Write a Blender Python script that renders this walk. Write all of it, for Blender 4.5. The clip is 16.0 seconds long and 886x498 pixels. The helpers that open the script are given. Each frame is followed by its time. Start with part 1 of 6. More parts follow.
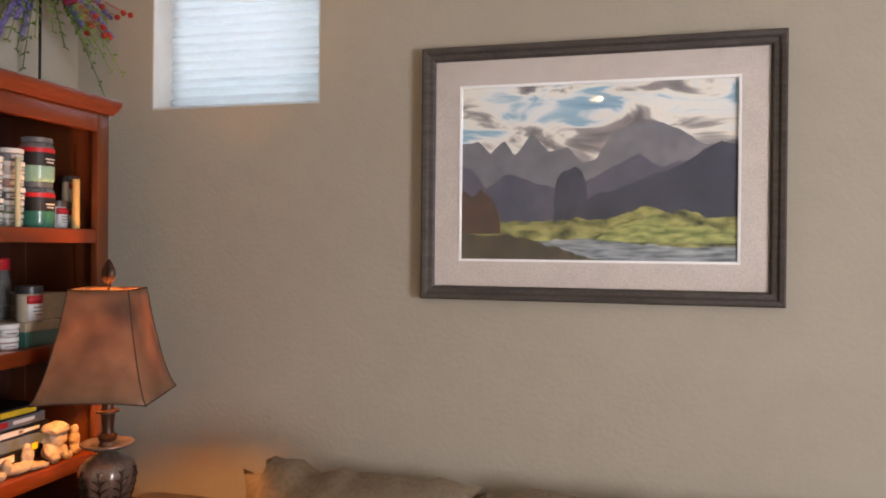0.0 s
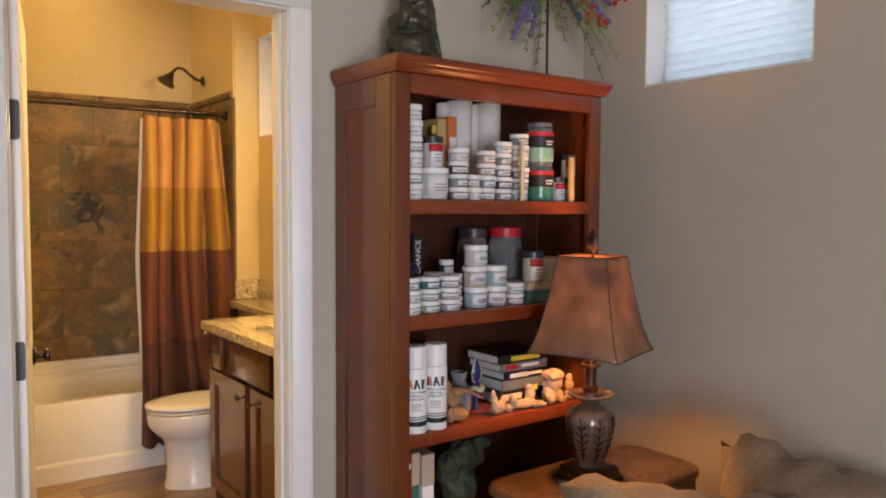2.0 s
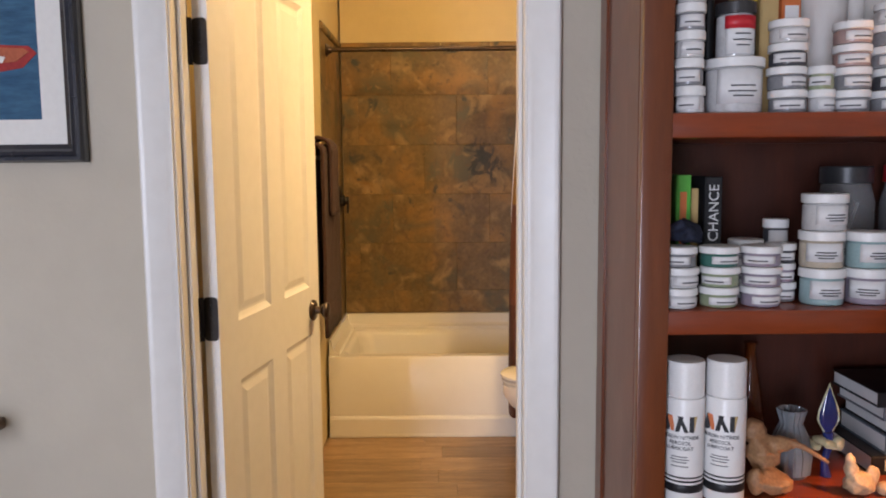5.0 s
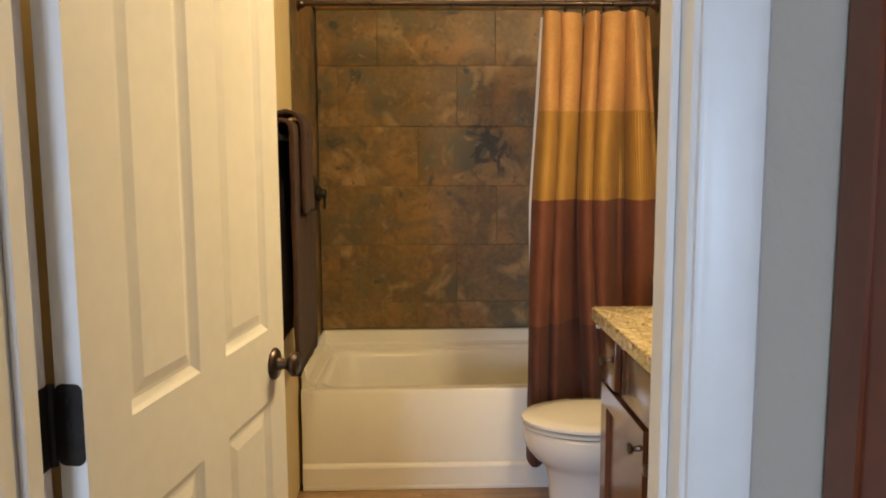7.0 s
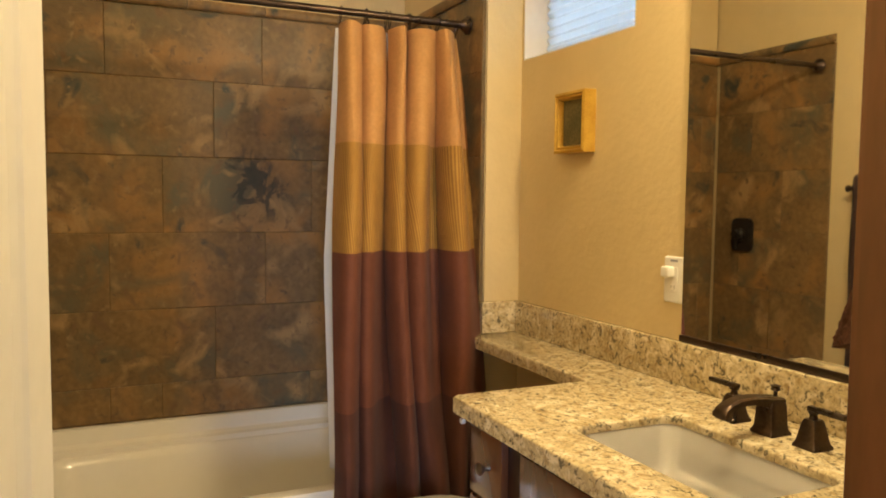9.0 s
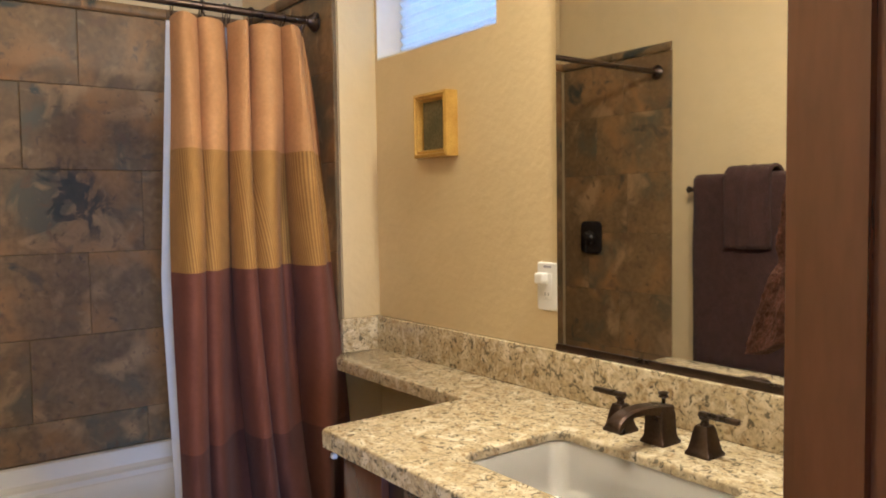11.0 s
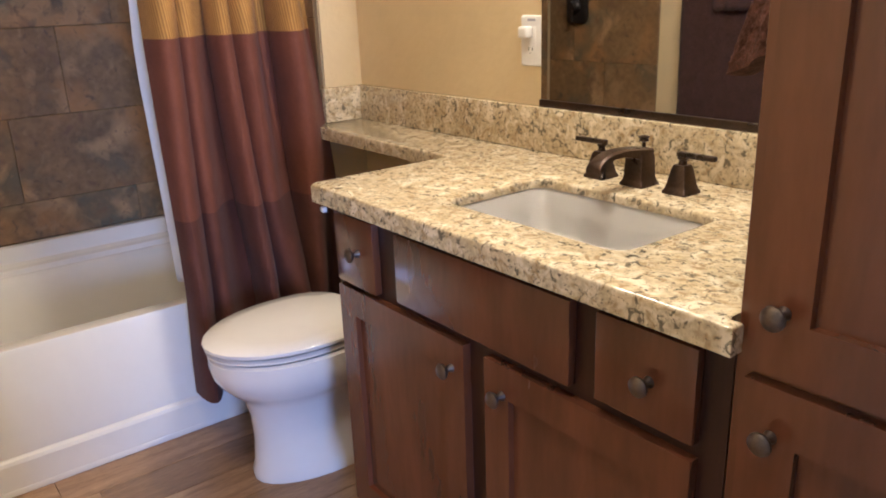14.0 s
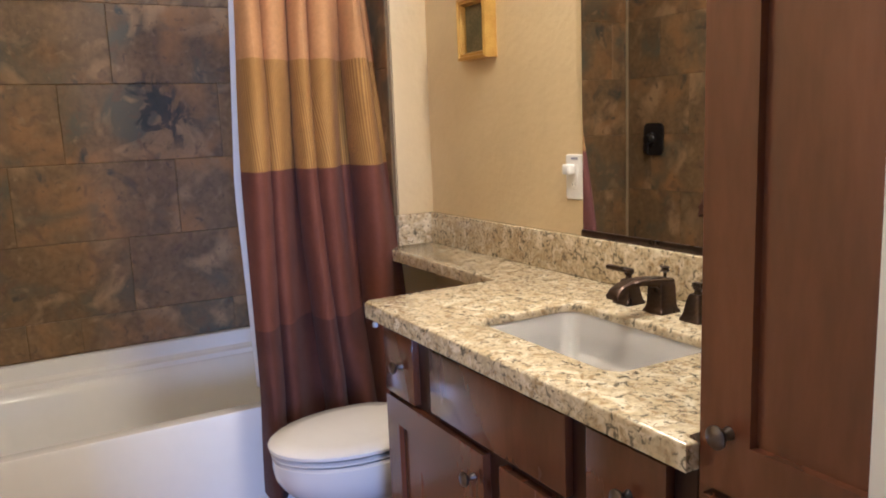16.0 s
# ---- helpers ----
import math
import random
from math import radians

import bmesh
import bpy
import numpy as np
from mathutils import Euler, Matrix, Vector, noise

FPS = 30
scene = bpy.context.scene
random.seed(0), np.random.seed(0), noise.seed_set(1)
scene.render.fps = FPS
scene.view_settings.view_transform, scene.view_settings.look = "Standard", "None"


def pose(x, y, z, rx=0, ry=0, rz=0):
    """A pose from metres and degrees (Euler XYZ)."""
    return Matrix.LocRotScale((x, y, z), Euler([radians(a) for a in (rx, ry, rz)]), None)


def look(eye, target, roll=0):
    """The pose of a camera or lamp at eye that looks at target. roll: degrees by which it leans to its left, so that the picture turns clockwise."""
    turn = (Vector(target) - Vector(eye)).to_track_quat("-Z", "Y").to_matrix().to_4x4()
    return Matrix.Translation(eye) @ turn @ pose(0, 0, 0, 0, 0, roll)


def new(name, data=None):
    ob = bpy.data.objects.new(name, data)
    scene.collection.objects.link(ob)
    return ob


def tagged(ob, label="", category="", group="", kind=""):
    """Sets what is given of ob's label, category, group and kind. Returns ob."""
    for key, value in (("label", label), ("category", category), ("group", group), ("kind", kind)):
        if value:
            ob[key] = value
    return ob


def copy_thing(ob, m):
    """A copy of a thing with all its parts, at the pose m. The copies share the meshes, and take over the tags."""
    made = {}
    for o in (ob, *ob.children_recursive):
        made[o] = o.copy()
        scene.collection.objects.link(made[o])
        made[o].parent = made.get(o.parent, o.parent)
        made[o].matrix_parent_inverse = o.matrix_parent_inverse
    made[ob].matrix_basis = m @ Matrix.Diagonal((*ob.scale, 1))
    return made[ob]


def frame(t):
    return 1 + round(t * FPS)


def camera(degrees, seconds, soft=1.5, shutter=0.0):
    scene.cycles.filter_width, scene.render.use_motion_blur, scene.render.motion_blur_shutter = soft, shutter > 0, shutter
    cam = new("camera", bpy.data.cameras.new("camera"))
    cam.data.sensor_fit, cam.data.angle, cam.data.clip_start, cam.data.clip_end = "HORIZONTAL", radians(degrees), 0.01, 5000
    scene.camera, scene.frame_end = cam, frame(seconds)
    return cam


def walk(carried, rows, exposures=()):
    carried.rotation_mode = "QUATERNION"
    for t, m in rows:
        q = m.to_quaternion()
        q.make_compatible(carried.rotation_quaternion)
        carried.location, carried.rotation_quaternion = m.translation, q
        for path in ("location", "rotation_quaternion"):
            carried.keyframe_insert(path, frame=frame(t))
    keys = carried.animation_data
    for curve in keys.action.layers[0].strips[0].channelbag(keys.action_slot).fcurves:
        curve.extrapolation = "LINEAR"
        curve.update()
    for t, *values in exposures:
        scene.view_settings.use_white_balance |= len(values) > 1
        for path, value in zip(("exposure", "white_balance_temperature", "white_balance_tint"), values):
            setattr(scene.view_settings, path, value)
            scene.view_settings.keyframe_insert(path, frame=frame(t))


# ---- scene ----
cam = camera(60.3, 16.0, soft=1.9)
PATH = [
    (0, (-0.335, 0.359, 1.462), (-0.838, 2.294, 1.453), 0.5),
    (0.5, (-0.318, 0.365, 1.498), (-1.243, 2.138, 1.471), -0.0),
    (1, (-0.268, 0.367, 1.486), (-1.506, 1.937, 1.45), 0.2),
    (1.5, (-0.179, 0.369, 1.49), (-1.631, 1.742, 1.411), 0.4),
    (2, (-0.151, 0.419, 1.479), (-1.764, 1.597, 1.371), 0.3),
    (2.5, (-0.128, 0.557, 1.481), (-1.896, 1.486, 1.376), 0.1),
    (3, (-0.128, 0.737, 1.472), (-1.993, 1.448, 1.35), -0.0),
    (3.5, (-0.144, 0.901, 1.471), (-2.078, 1.39, 1.334), -0.0),
    (4, (-0.267, 1.045, 1.464), (-2.235, 1.37, 1.316), -0.6),
    (4.5, (-0.438, 1.131, 1.448), (-2.425, 1.288, 1.279), -0.8),
    (5, (-0.653, 1.209, 1.416), (-2.642, 1.207, 1.205), -0.5),
    (5.2, (-0.732, 1.229, 1.4), (-2.718, 1.163, 1.174), -0.4),
    (7.3, (-1.612, 1.035, 1.39), (-3.594, 1.171, 1.152), -0.2),
    (7.5, (-1.718, 0.982, 1.388), (-3.689, 1.224, 1.153), -0.1),
    (8, (-1.912, 0.878, 1.391), (-3.84, 1.37, 1.185), -0.1),
    (8.5, (-2.039, 0.885, 1.401), (-3.93, 1.514, 1.233), -0.4),
    (9, (-2.172, 0.855, 1.409), (-3.987, 1.684, 1.274), 0.6),
    (9.2, (-2.199, 0.851, 1.416), (-3.979, 1.754, 1.285), 1.0),
    (11.3, (-2.355, 0.889, 1.396), (-3.942, 2.098, 1.258), -0.9),
    (11.5, (-2.355, 0.886, 1.385), (-3.932, 2.103, 1.2), -1.0),
    (12, (-2.347, 0.883, 1.354), (-3.902, 2.096, 1.019), -1.6),
    (12.5, (-2.347, 0.876, 1.334), (-3.879, 2.07, 0.858), -1.9),
    (13, (-2.346, 0.876, 1.309), (-3.864, 2.047, 0.738), -2.0),
    (13.5, (-2.343, 0.872, 1.304), (-3.85, 2.024, 0.67), -2.3),
    (14, (-2.33, 0.869, 1.315), (-3.841, 2.016, 0.682), -2.2),
    (14.5, (-2.314, 0.879, 1.338), (-3.874, 2.021, 0.826), -2.5),
    (15, (-2.275, 0.893, 1.366), (-3.89, 1.998, 0.949), -2.5),
    (15.5, (-2.208, 0.921, 1.362), (-3.878, 1.962, 1.008), -2.6),
    (16, (-2.108, 0.912, 1.353), (-3.831, 1.875, 1.031), -2.3),
]
# seconds, stops, kelvin, tint
EXPOSURES = [
    (0, 0.02, 7900, 14), (1.5, 0.0, 7500, 12), (3.0, -0.12, 6950, 14), (4.5, 0.0, 6600, 14), (5.2, 0.05, 6700, 14), (7.3, -0.15, 5750, 4), (9.2, -0.05, 5700, 4),
    (11.3, 0.0, 4300, 14), (13.5, 0.24, 4300, 18), (16, 0.08, 4150, 18),
]
walk(cam, [(t, look(eye, target, roll)) for t, eye, target, roll in PATH], EXPOSURES)

# ---- world and light ----
world = bpy.data.worlds.new("world")
scene.world = world
world.use_nodes = True
sky = world.node_tree.nodes.new("ShaderNodeTexSky")
sky.sky_type, sky.sun_disc = "NISHITA", False
sky.sun_elevation, sky.sun_rotation = radians(50), radians(200)
world.node_tree.links.new(sky.outputs[0], world.node_tree.nodes["Background"].inputs[0])
world.node_tree.nodes["Background"].inputs[1].default_value = 0.1


def lamp(name, kind, m, power, colour, **settings):
    data = bpy.data.lights.new(name, kind)
    data.energy, data.color = power, colour
    for key, value in settings.items():
        if key == "size":
            data.size = value
        elif key == "size_y":
            data.shape, data.size_y = "RECTANGLE", value
        elif key == "radius":
            data.shadow_soft_size = value
        elif key == "angle":
            data.angle = value
        elif key == "spread":
            data.spread = radians(value)
    ob = new(name, data)
    ob.matrix_world = m
    return ob


DAY, WARM, AMBER = (0.70, 0.79, 1.0), (1.0, 0.69, 0.32), (1.0, 0.47, 0.18)
lamp("sun", "SUN", look((3, 2, 5), (1.6, 6.5, 0)), 3.0, (1.0, 0.95, 0.88), angle=radians(0.5))
lamp("daylight_large_window", "AREA", look((3.04, -0.5, 1.05), (-2.0, 0.2, 0.9)), 178, DAY, size=1.0, size_y=1.9)
lamp("daylight_bedroom_transom", "AREA", look((-1.6365, 2.82, 2.3), (-1.6365, 1, 2.1)), 8, (0.66, 0.84, 1.0), size=0.6, size_y=0.78)
lamp("daylight_bathroom_transom", "AREA", look((-4.2675, 2.46, 2.2), (-4.2675, 1, 2.1)), 5.5, (0.66, 0.84, 1.0), size=0.6, size_y=0.6)
lamp("table_lamp_bulb", "POINT", pose(-1.717, 2.114, 1.211), 18, AMBER, radius=0.03)
lamp("vanity_light", "AREA", look((-3.25, 2.12, 2.35), (-3.45, 0.9, 1.2)), 34, WARM, size=0.6, size_y=0.12)
# two unseen overhead lamps, added to brighten the tub and the vanity side
lamp("tub_downlight", "AREA", look((-4.98, 1.35, 2.97), (-4.98, 1.35, 0)), 2.5, WARM, size=0.14, size_y=0.14)
lamp("bathroom_downlight", "AREA", look((-3.05, 1.0, 2.97), (-3.1, 1.4, 0)), 20, WARM, size=0.2, size_y=0.2)
lamp("bedroom_downlight", "AREA", look((-0.808, -3.246, 2.996), (-0.808, -3.246, 0)), 14, WARM, size=0.14, size_y=0.14)


# ---- materials ----
def link(tree, a, b):
    tree.links.new(a, b)


def mat(name, a, b=None, scale=6.0, rough=0.5, spread=0.1, metal=0.0, bump=0.0, bscale=60.0, stretch=(1, 1, 1),
        fine=0.25, fscale=9.0, rnd=0.0, coat=0.0, specular=0.5, trans=0.0, ior=1.45, through_light=0.0, sheen=0.0):
    """Two-scale noise between colours a and b, with matching roughness and relief."""
    m = bpy.data.materials.new(name)
    m.use_nodes = True
    t = m.node_tree
    n, p = t.nodes, t.nodes["Principled BSDF"]
    b = b or tuple(0.82 * v for v in a)
    co, mp = n.new("ShaderNodeTexCoord"), n.new("ShaderNodeMapping")
    mp.inputs["Scale"].default_value = stretch
    link(t, co.outputs["Object"], mp.inputs["Vector"])
    info = n.new("ShaderNodeObjectInfo")
    if rnd:
        off = n.new("ShaderNodeVectorMath")
        off.operation = "SCALE"
        off.inputs[0].default_value = (37.0, 21.0, 13.0)
        link(t, info.outputs["Random"], off.inputs["Scale"])
        link(t, off.outputs[0], mp.inputs["Location"])
    n1, n2 = n.new("ShaderNodeTexNoise"), n.new("ShaderNodeTexNoise")
    n1.inputs["Scale"].default_value, n1.inputs["Detail"].default_value = scale, 5
    n2.inputs["Scale"].default_value, n2.inputs["Detail"].default_value = scale * fscale, 4
    for q in (n1, n2):
        link(t, mp.outputs[0], q.inputs["Vector"])
    ramp = n.new("ShaderNodeValToRGB")
    ramp.color_ramp.elements[0].position, ramp.color_ramp.elements[1].position = 0.3, 0.7
    ramp.color_ramp.elements[0].color, ramp.color_ramp.elements[1].color = (*a, 1), (*b, 1)
    link(t, n1.outputs["Fac"], ramp.inputs[0])
    mix = n.new("ShaderNodeMix")
    mix.data_type, mix.blend_type = "RGBA", "MULTIPLY"
    mix.inputs["Factor"].default_value = fine
    ramp2 = n.new("ShaderNodeValToRGB")
    ramp2.color_ramp.elements[0].position, ramp2.color_ramp.elements[1].position = 0.35, 0.62
    ramp2.color_ramp.elements[0].color = (0.35, 0.33, 0.31, 1)
    link(t, n2.outputs["Fac"], ramp2.inputs[0])
    link(t, ramp.outputs[0], mix.inputs["A"])
    link(t, ramp2.outputs[0], mix.inputs["B"])
    out = mix.outputs["Result"]
    if rnd:
        hsv, mr = n.new("ShaderNodeHueSaturation"), n.new("ShaderNodeMapRange")
        mr.inputs["To Min"].default_value, mr.inputs["To Max"].default_value = 1 - rnd, 1 + rnd
        link(t, info.outputs["Random"], mr.inputs["Value"])
        link(t, mr.outputs[0], hsv.inputs["Value"])
        link(t, out, hsv.inputs["Color"])
        out = hsv.outputs[0]
    link(t, out, p.inputs["Base Color"])
    rr = n.new("ShaderNodeMapRange")
    rr.inputs["To Min"].default_value, rr.inputs["To Max"].default_value = max(0.02, rough - spread), min(1, rough + spread)
    link(t, n1.outputs["Fac"], rr.inputs["Value"])
    link(t, rr.outputs[0], p.inputs["Roughness"])
    p.inputs["Metallic"].default_value = metal
    p.inputs["Specular IOR Level"].default_value = specular
    p.inputs["Coat Weight"].default_value = coat
    p.inputs["Coat Roughness"].default_value = 0.12
    p.inputs["Transmission Weight"].default_value = trans
    p.inputs["IOR"].default_value = ior
    p.inputs["Sheen Weight"].default_value = sheen
    if bump:
        bn, bt = n.new("ShaderNodeBump"), n.new("ShaderNodeTexNoise")
        bt.inputs["Scale"].default_value, bt.inputs["Detail"].default_value = bscale, 4
        link(t, mp.outputs[0], bt.inputs["Vector"])
        link(t, bt.outputs["Fac"], bn.inputs["Height"])
        bn.inputs["Strength"].default_value, bn.inputs["Distance"].default_value = min(1, bump), 0.004 * max(1, bump)
        link(t, bn.outputs[0], p.inputs["Normal"])
    if through_light:
        tr, ms = n.new("ShaderNodeBsdfTranslucent"), n.new("ShaderNodeMixShader")
        link(t, out, tr.inputs["Color"])
        ms.inputs[0].default_value = through_light
        link(t, p.outputs[0], ms.inputs[1])
        link(t, tr.outputs[0], ms.inputs[2])
        link(t, ms.outputs[0], n["Material Output"].inputs["Surface"])
    return m


def glowing(name, colour, strength):
    m = bpy.data.materials.new(name)
    m.use_nodes = True
    p = m.node_tree.nodes["Principled BSDF"]
    p.inputs["Base Color"].default_value = (*colour, 1)
    p.inputs["Emission Color"].default_value = (*colour, 1)
    p.inputs["Emission Strength"].default_value = strength
    return m


def granite_material():
    m = mat("granite", (0.69, 0.59, 0.39), (0.55, 0.45, 0.25), scale=24, rough=0.16, spread=0.05, fine=0.5, fscale=4, coat=0.4)
    t = m.node_tree
    n, p = t.nodes, t.nodes["Principled BSDF"]
    base = p.inputs["Base Color"].links[0].from_socket
    co = next(q for q in n if q.bl_idname == "ShaderNodeTexCoord")
    for scale, lo, hi, colour in ((38, 0.525, 0.65, (0.34, 0.25, 0.12)), (20, 0.52, 0.68, (0.73, 0.65, 0.46)), (52, 0.565, 0.64, (0.15, 0.13, 0.085)), (105, 0.61, 0.68, (0.15, 0.12, 0.09))):
        q, r, x = n.new("ShaderNodeTexNoise"), n.new("ShaderNodeValToRGB"), n.new("ShaderNodeMix")
        q.inputs["Scale"].default_value, q.inputs["Detail"].default_value, q.inputs["Distortion"].default_value = scale, 6, 1.6
        r.color_ramp.elements[0].position, r.color_ramp.elements[1].position = lo, hi
        x.data_type = "RGBA"
        link(t, co.outputs["Object"], q.inputs["Vector"])
        link(t, q.outputs["Fac"], r.inputs[0])
        link(t, r.outputs[0], x.inputs["Factor"])
        link(t, base, x.inputs["A"])
        x.inputs["B"].default_value = (*colour, 1)
        base = x.outputs["Result"]
    link(t, base, p.inputs["Base Color"])
    return m


def slate_material():
    """Slate in browns, ochres and grey-greens, each tile by chance, with one dark mineral stain on the west wall."""
    m = mat("slate_tile", (0.245, 0.155, 0.062), (0.15, 0.10, 0.046), scale=5, rough=0.45, spread=0.14, bump=0.55, bscale=26, fine=0.35, rnd=0.13)
    t = m.node_tree
    n, p = t.nodes, t.nodes["Principled BSDF"]
    base = p.inputs["Base Color"].links[0].from_socket
    mp = next(q for q in n if q.bl_idname == "ShaderNodeMapping")
    co = next(q for q in n if q.bl_idname == "ShaderNodeTexCoord")

    def lay(mask, colour):
        x = n.new("ShaderNodeMix")
        x.data_type = "RGBA"
        link(t, mask, x.inputs["Factor"])
        link(t, base, x.inputs["A"])
        x.inputs["B"].default_value = (*colour, 1)
        return x.outputs["Result"]

    def patches(scale, lo, hi, vector, distort=0.6):
        q, r = n.new("ShaderNodeTexNoise"), n.new("ShaderNodeValToRGB")
        q.inputs["Scale"].default_value, q.inputs["Detail"].default_value, q.inputs["Distortion"].default_value = scale, 8, distort
        r.color_ramp.elements[0].position, r.color_ramp.elements[1].position = lo, hi
        link(t, vector, q.inputs["Vector"])
        link(t, q.outputs["Fac"], r.inputs[0])
        return r.outputs[0]

    for scale, lo, hi, colour in ((3.3, 0.50, 0.70, (0.33, 0.175, 0.052)), (3.9, 0.52, 0.68, (0.105, 0.096, 0.06)), (6, 0.63, 0.70, (0.045, 0.05, 0.042)), (5, 0.56, 0.70, (0.36, 0.235, 0.10)),
                                  (14, 0.58, 0.70, (0.15, 0.092, 0.045)), (34, 0.60, 0.72, (0.12, 0.08, 0.042)), (22, 0.60, 0.75, (0.27, 0.185, 0.085))):
        base = lay(patches(scale, lo, hi, mp.outputs[0]), colour)
    # the stain: a ragged streak falling across two courses
    place = n.new("ShaderNodeMapping")
    place.vector_type = "TEXTURE"
    place.inputs["Location"].default_value, place.inputs["Rotation"].default_value, place.inputs["Scale"].default_value = (TX, 1.44, 1.455), (radians(-43), 0, 0), (0.2, 0.23, 0.13)
    link(t, co.outputs["Object"], place.inputs["Vector"])
    far, near, both = n.new("ShaderNodeVectorMath"), n.new("ShaderNodeMapRange"), n.new("ShaderNodeMath")
    far.operation, both.operation = "LENGTH", "MULTIPLY"
    near.inputs["From Min"].default_value, near.inputs["From Max"].default_value = 0.55, 1.0
    near.inputs["To Min"].default_value, near.inputs["To Max"].default_value = 0.8, 0.0
    link(t, place.outputs[0], far.inputs[0])
    link(t, far.outputs["Value"], near.inputs["Value"])
    link(t, near.outputs[0], both.inputs[0])
    link(t, patches(11, 0.49, 0.56, co.outputs["Object"], 1.2), both.inputs[1])
    base = lay(both.outputs[0], (0.022, 0.028, 0.026))
    link(t, base, p.inputs["Base Color"])
    return m


def striped(m, period, depth):
    """Fine upright ribs, as in corduroy, on a cloth material whose object runs along y."""
    t = m.node_tree
    n, p = t.nodes, t.nodes["Principled BSDF"]
    uv, w = n.new("ShaderNodeUVMap"), n.new("ShaderNodeTexWave")
    w.bands_direction = "X"
    w.inputs["Scale"].default_value = 0.314 / period
    link(t, uv.outputs[0], w.inputs["Vector"])
    x, base = n.new("ShaderNodeMix"), p.inputs["Base Color"].links[0].from_socket
    x.data_type, x.blend_type = "RGBA", "MULTIPLY"
    x.inputs["Factor"].default_value = depth
    link(t, base, x.inputs["A"])
    link(t, w.outputs["Color"], x.inputs["B"])
    link(t, x.outputs["Result"], p.inputs["Base Color"])
    return m


WALL = mat("greige_wall_paint", (0.515, 0.462, 0.372), (0.475, 0.422, 0.337), scale=1.5, rough=0.75, bump=0.35, bscale=70, fine=0.05)
CREAM = mat("cream_wall_paint", (0.66, 0.54, 0.30), (0.62, 0.50, 0.27), scale=1.5, rough=0.6, bump=0.4, bscale=48, fine=0.05)
CEILING = mat("ceiling_paint", (0.75, 0.72, 0.66), (0.7, 0.67, 0.6), scale=2, rough=0.9, bump=0.3, bscale=60, fine=0.05)
TRIM = mat("white_trim_paint", (0.78, 0.76, 0.72), (0.74, 0.72, 0.68), scale=3, rough=0.35, bump=0.05, bscale=30, fine=0.05)
CARPET = mat("beige_carpet", (0.42, 0.35, 0.27), (0.34, 0.28, 0.21), scale=12, rough=0.95, bump=1.0, bscale=300, fine=0.5)
CHERRY = mat("cherry_wood", (0.18, 0.047, 0.014), (0.11, 0.028, 0.009), scale=5, rough=0.34, stretch=(1, 6, 0.7), fine=0.14, coat=0.35, bump=0.05)
CHERRY_FLAT = mat("cherry_shelf_wood", (0.24, 0.042, 0.010), (0.15, 0.026, 0.007), scale=5, rough=0.32, stretch=(6, 0.7, 6), fine=0.14, coat=0.35)
MAPLE = mat("brown_stained_maple", (0.15, 0.055, 0.023), (0.085, 0.031, 0.013), scale=3, rough=0.24, stretch=(3, 3, 0.6), fine=0.14, coat=0.5)
# maple again, its colour darkened to hold the shade round the vanity's fronts
MAPLE_SHADED = mat("shaded_cabinet_frame", (0.045, 0.017, 0.010), (0.03, 0.012, 0.007), scale=4, rough=0.4, stretch=(5, 5, 0.7), fine=0.3)
GRANITE = granite_material()
TX = -5.345  # the tiled wall at the tub's back
SLATE = slate_material()
GROUT = mat("tile_grout", (0.17, 0.12, 0.06), scale=20, rough=0.9, fine=0.4)
PLANK = mat("wood_look_plank", (0.42, 0.265, 0.135), (0.24, 0.14, 0.065), scale=4, rough=0.33, stretch=(8, 0.8, 1), fine=0.4, rnd=0.22, coat=0.2)
PORCELAIN = mat("white_porcelain", (0.80, 0.77, 0.72), (0.78, 0.75, 0.70), scale=3, rough=0.08, spread=0.03, fine=0.02, coat=0.6)
ACRYLIC = mat("white_tub_acrylic", (0.80, 0.77, 0.71), (0.77, 0.74, 0.68), scale=3, rough=0.16, spread=0.04, fine=0.02, coat=0.4)
BRONZE = mat("oil_rubbed_bronze", (0.075, 0.062, 0.055), (0.11, 0.075, 0.055), scale=18, rough=0.3, metal=0.9, fine=0.3, bump=0.1)
BLACK_METAL = mat("black_metal", (0.025, 0.022, 0.022), (0.04, 0.036, 0.034), scale=20, rough=0.4, metal=0.6, fine=0.2)
PEWTER = mat("aged_pewter_knob", (0.20, 0.17, 0.15), (0.12, 0.10, 0.085), scale=40, rough=0.35, metal=0.9, fine=0.2)


# ---- mesh helpers ----
def finish(name, bm, material, smooth=False):
    bmesh.ops.recalc_face_normals(bm, faces=bm.faces)
    me = bpy.data.meshes.new(name)
    bm.to_mesh(me)
    bm.free()
    if material:
        me.materials.append(material)
    if smooth:
        for f in me.polygons:
            f.use_smooth = True
        me.set_sharp_from_angle(angle=radians(38))
    return me


def solid(name, bm, material, label="", category="", kind="", group="", smooth=False, at=(0, 0, 0)):
    ob = new(name, finish(name, bm, material, smooth))
    ob.location = at
    return tagged(ob, label, category, group, kind)


def thing(name, label, category, at=(0, 0, 0), group="", turn=0.0):
    ob = new(name)
    ob.empty_display_size = 0.05
    ob.location, ob.rotation_euler = at, (0, 0, radians(turn))
    return tagged(ob, label, category, group)


def part(name, bm, material, parent, label="", smooth=True):
    """One mesh under a thing or a part, in the thing's own coordinates."""
    ob = new(name, finish(name, bm, material, smooth))
    ob.parent = parent
    return tagged(ob, label)


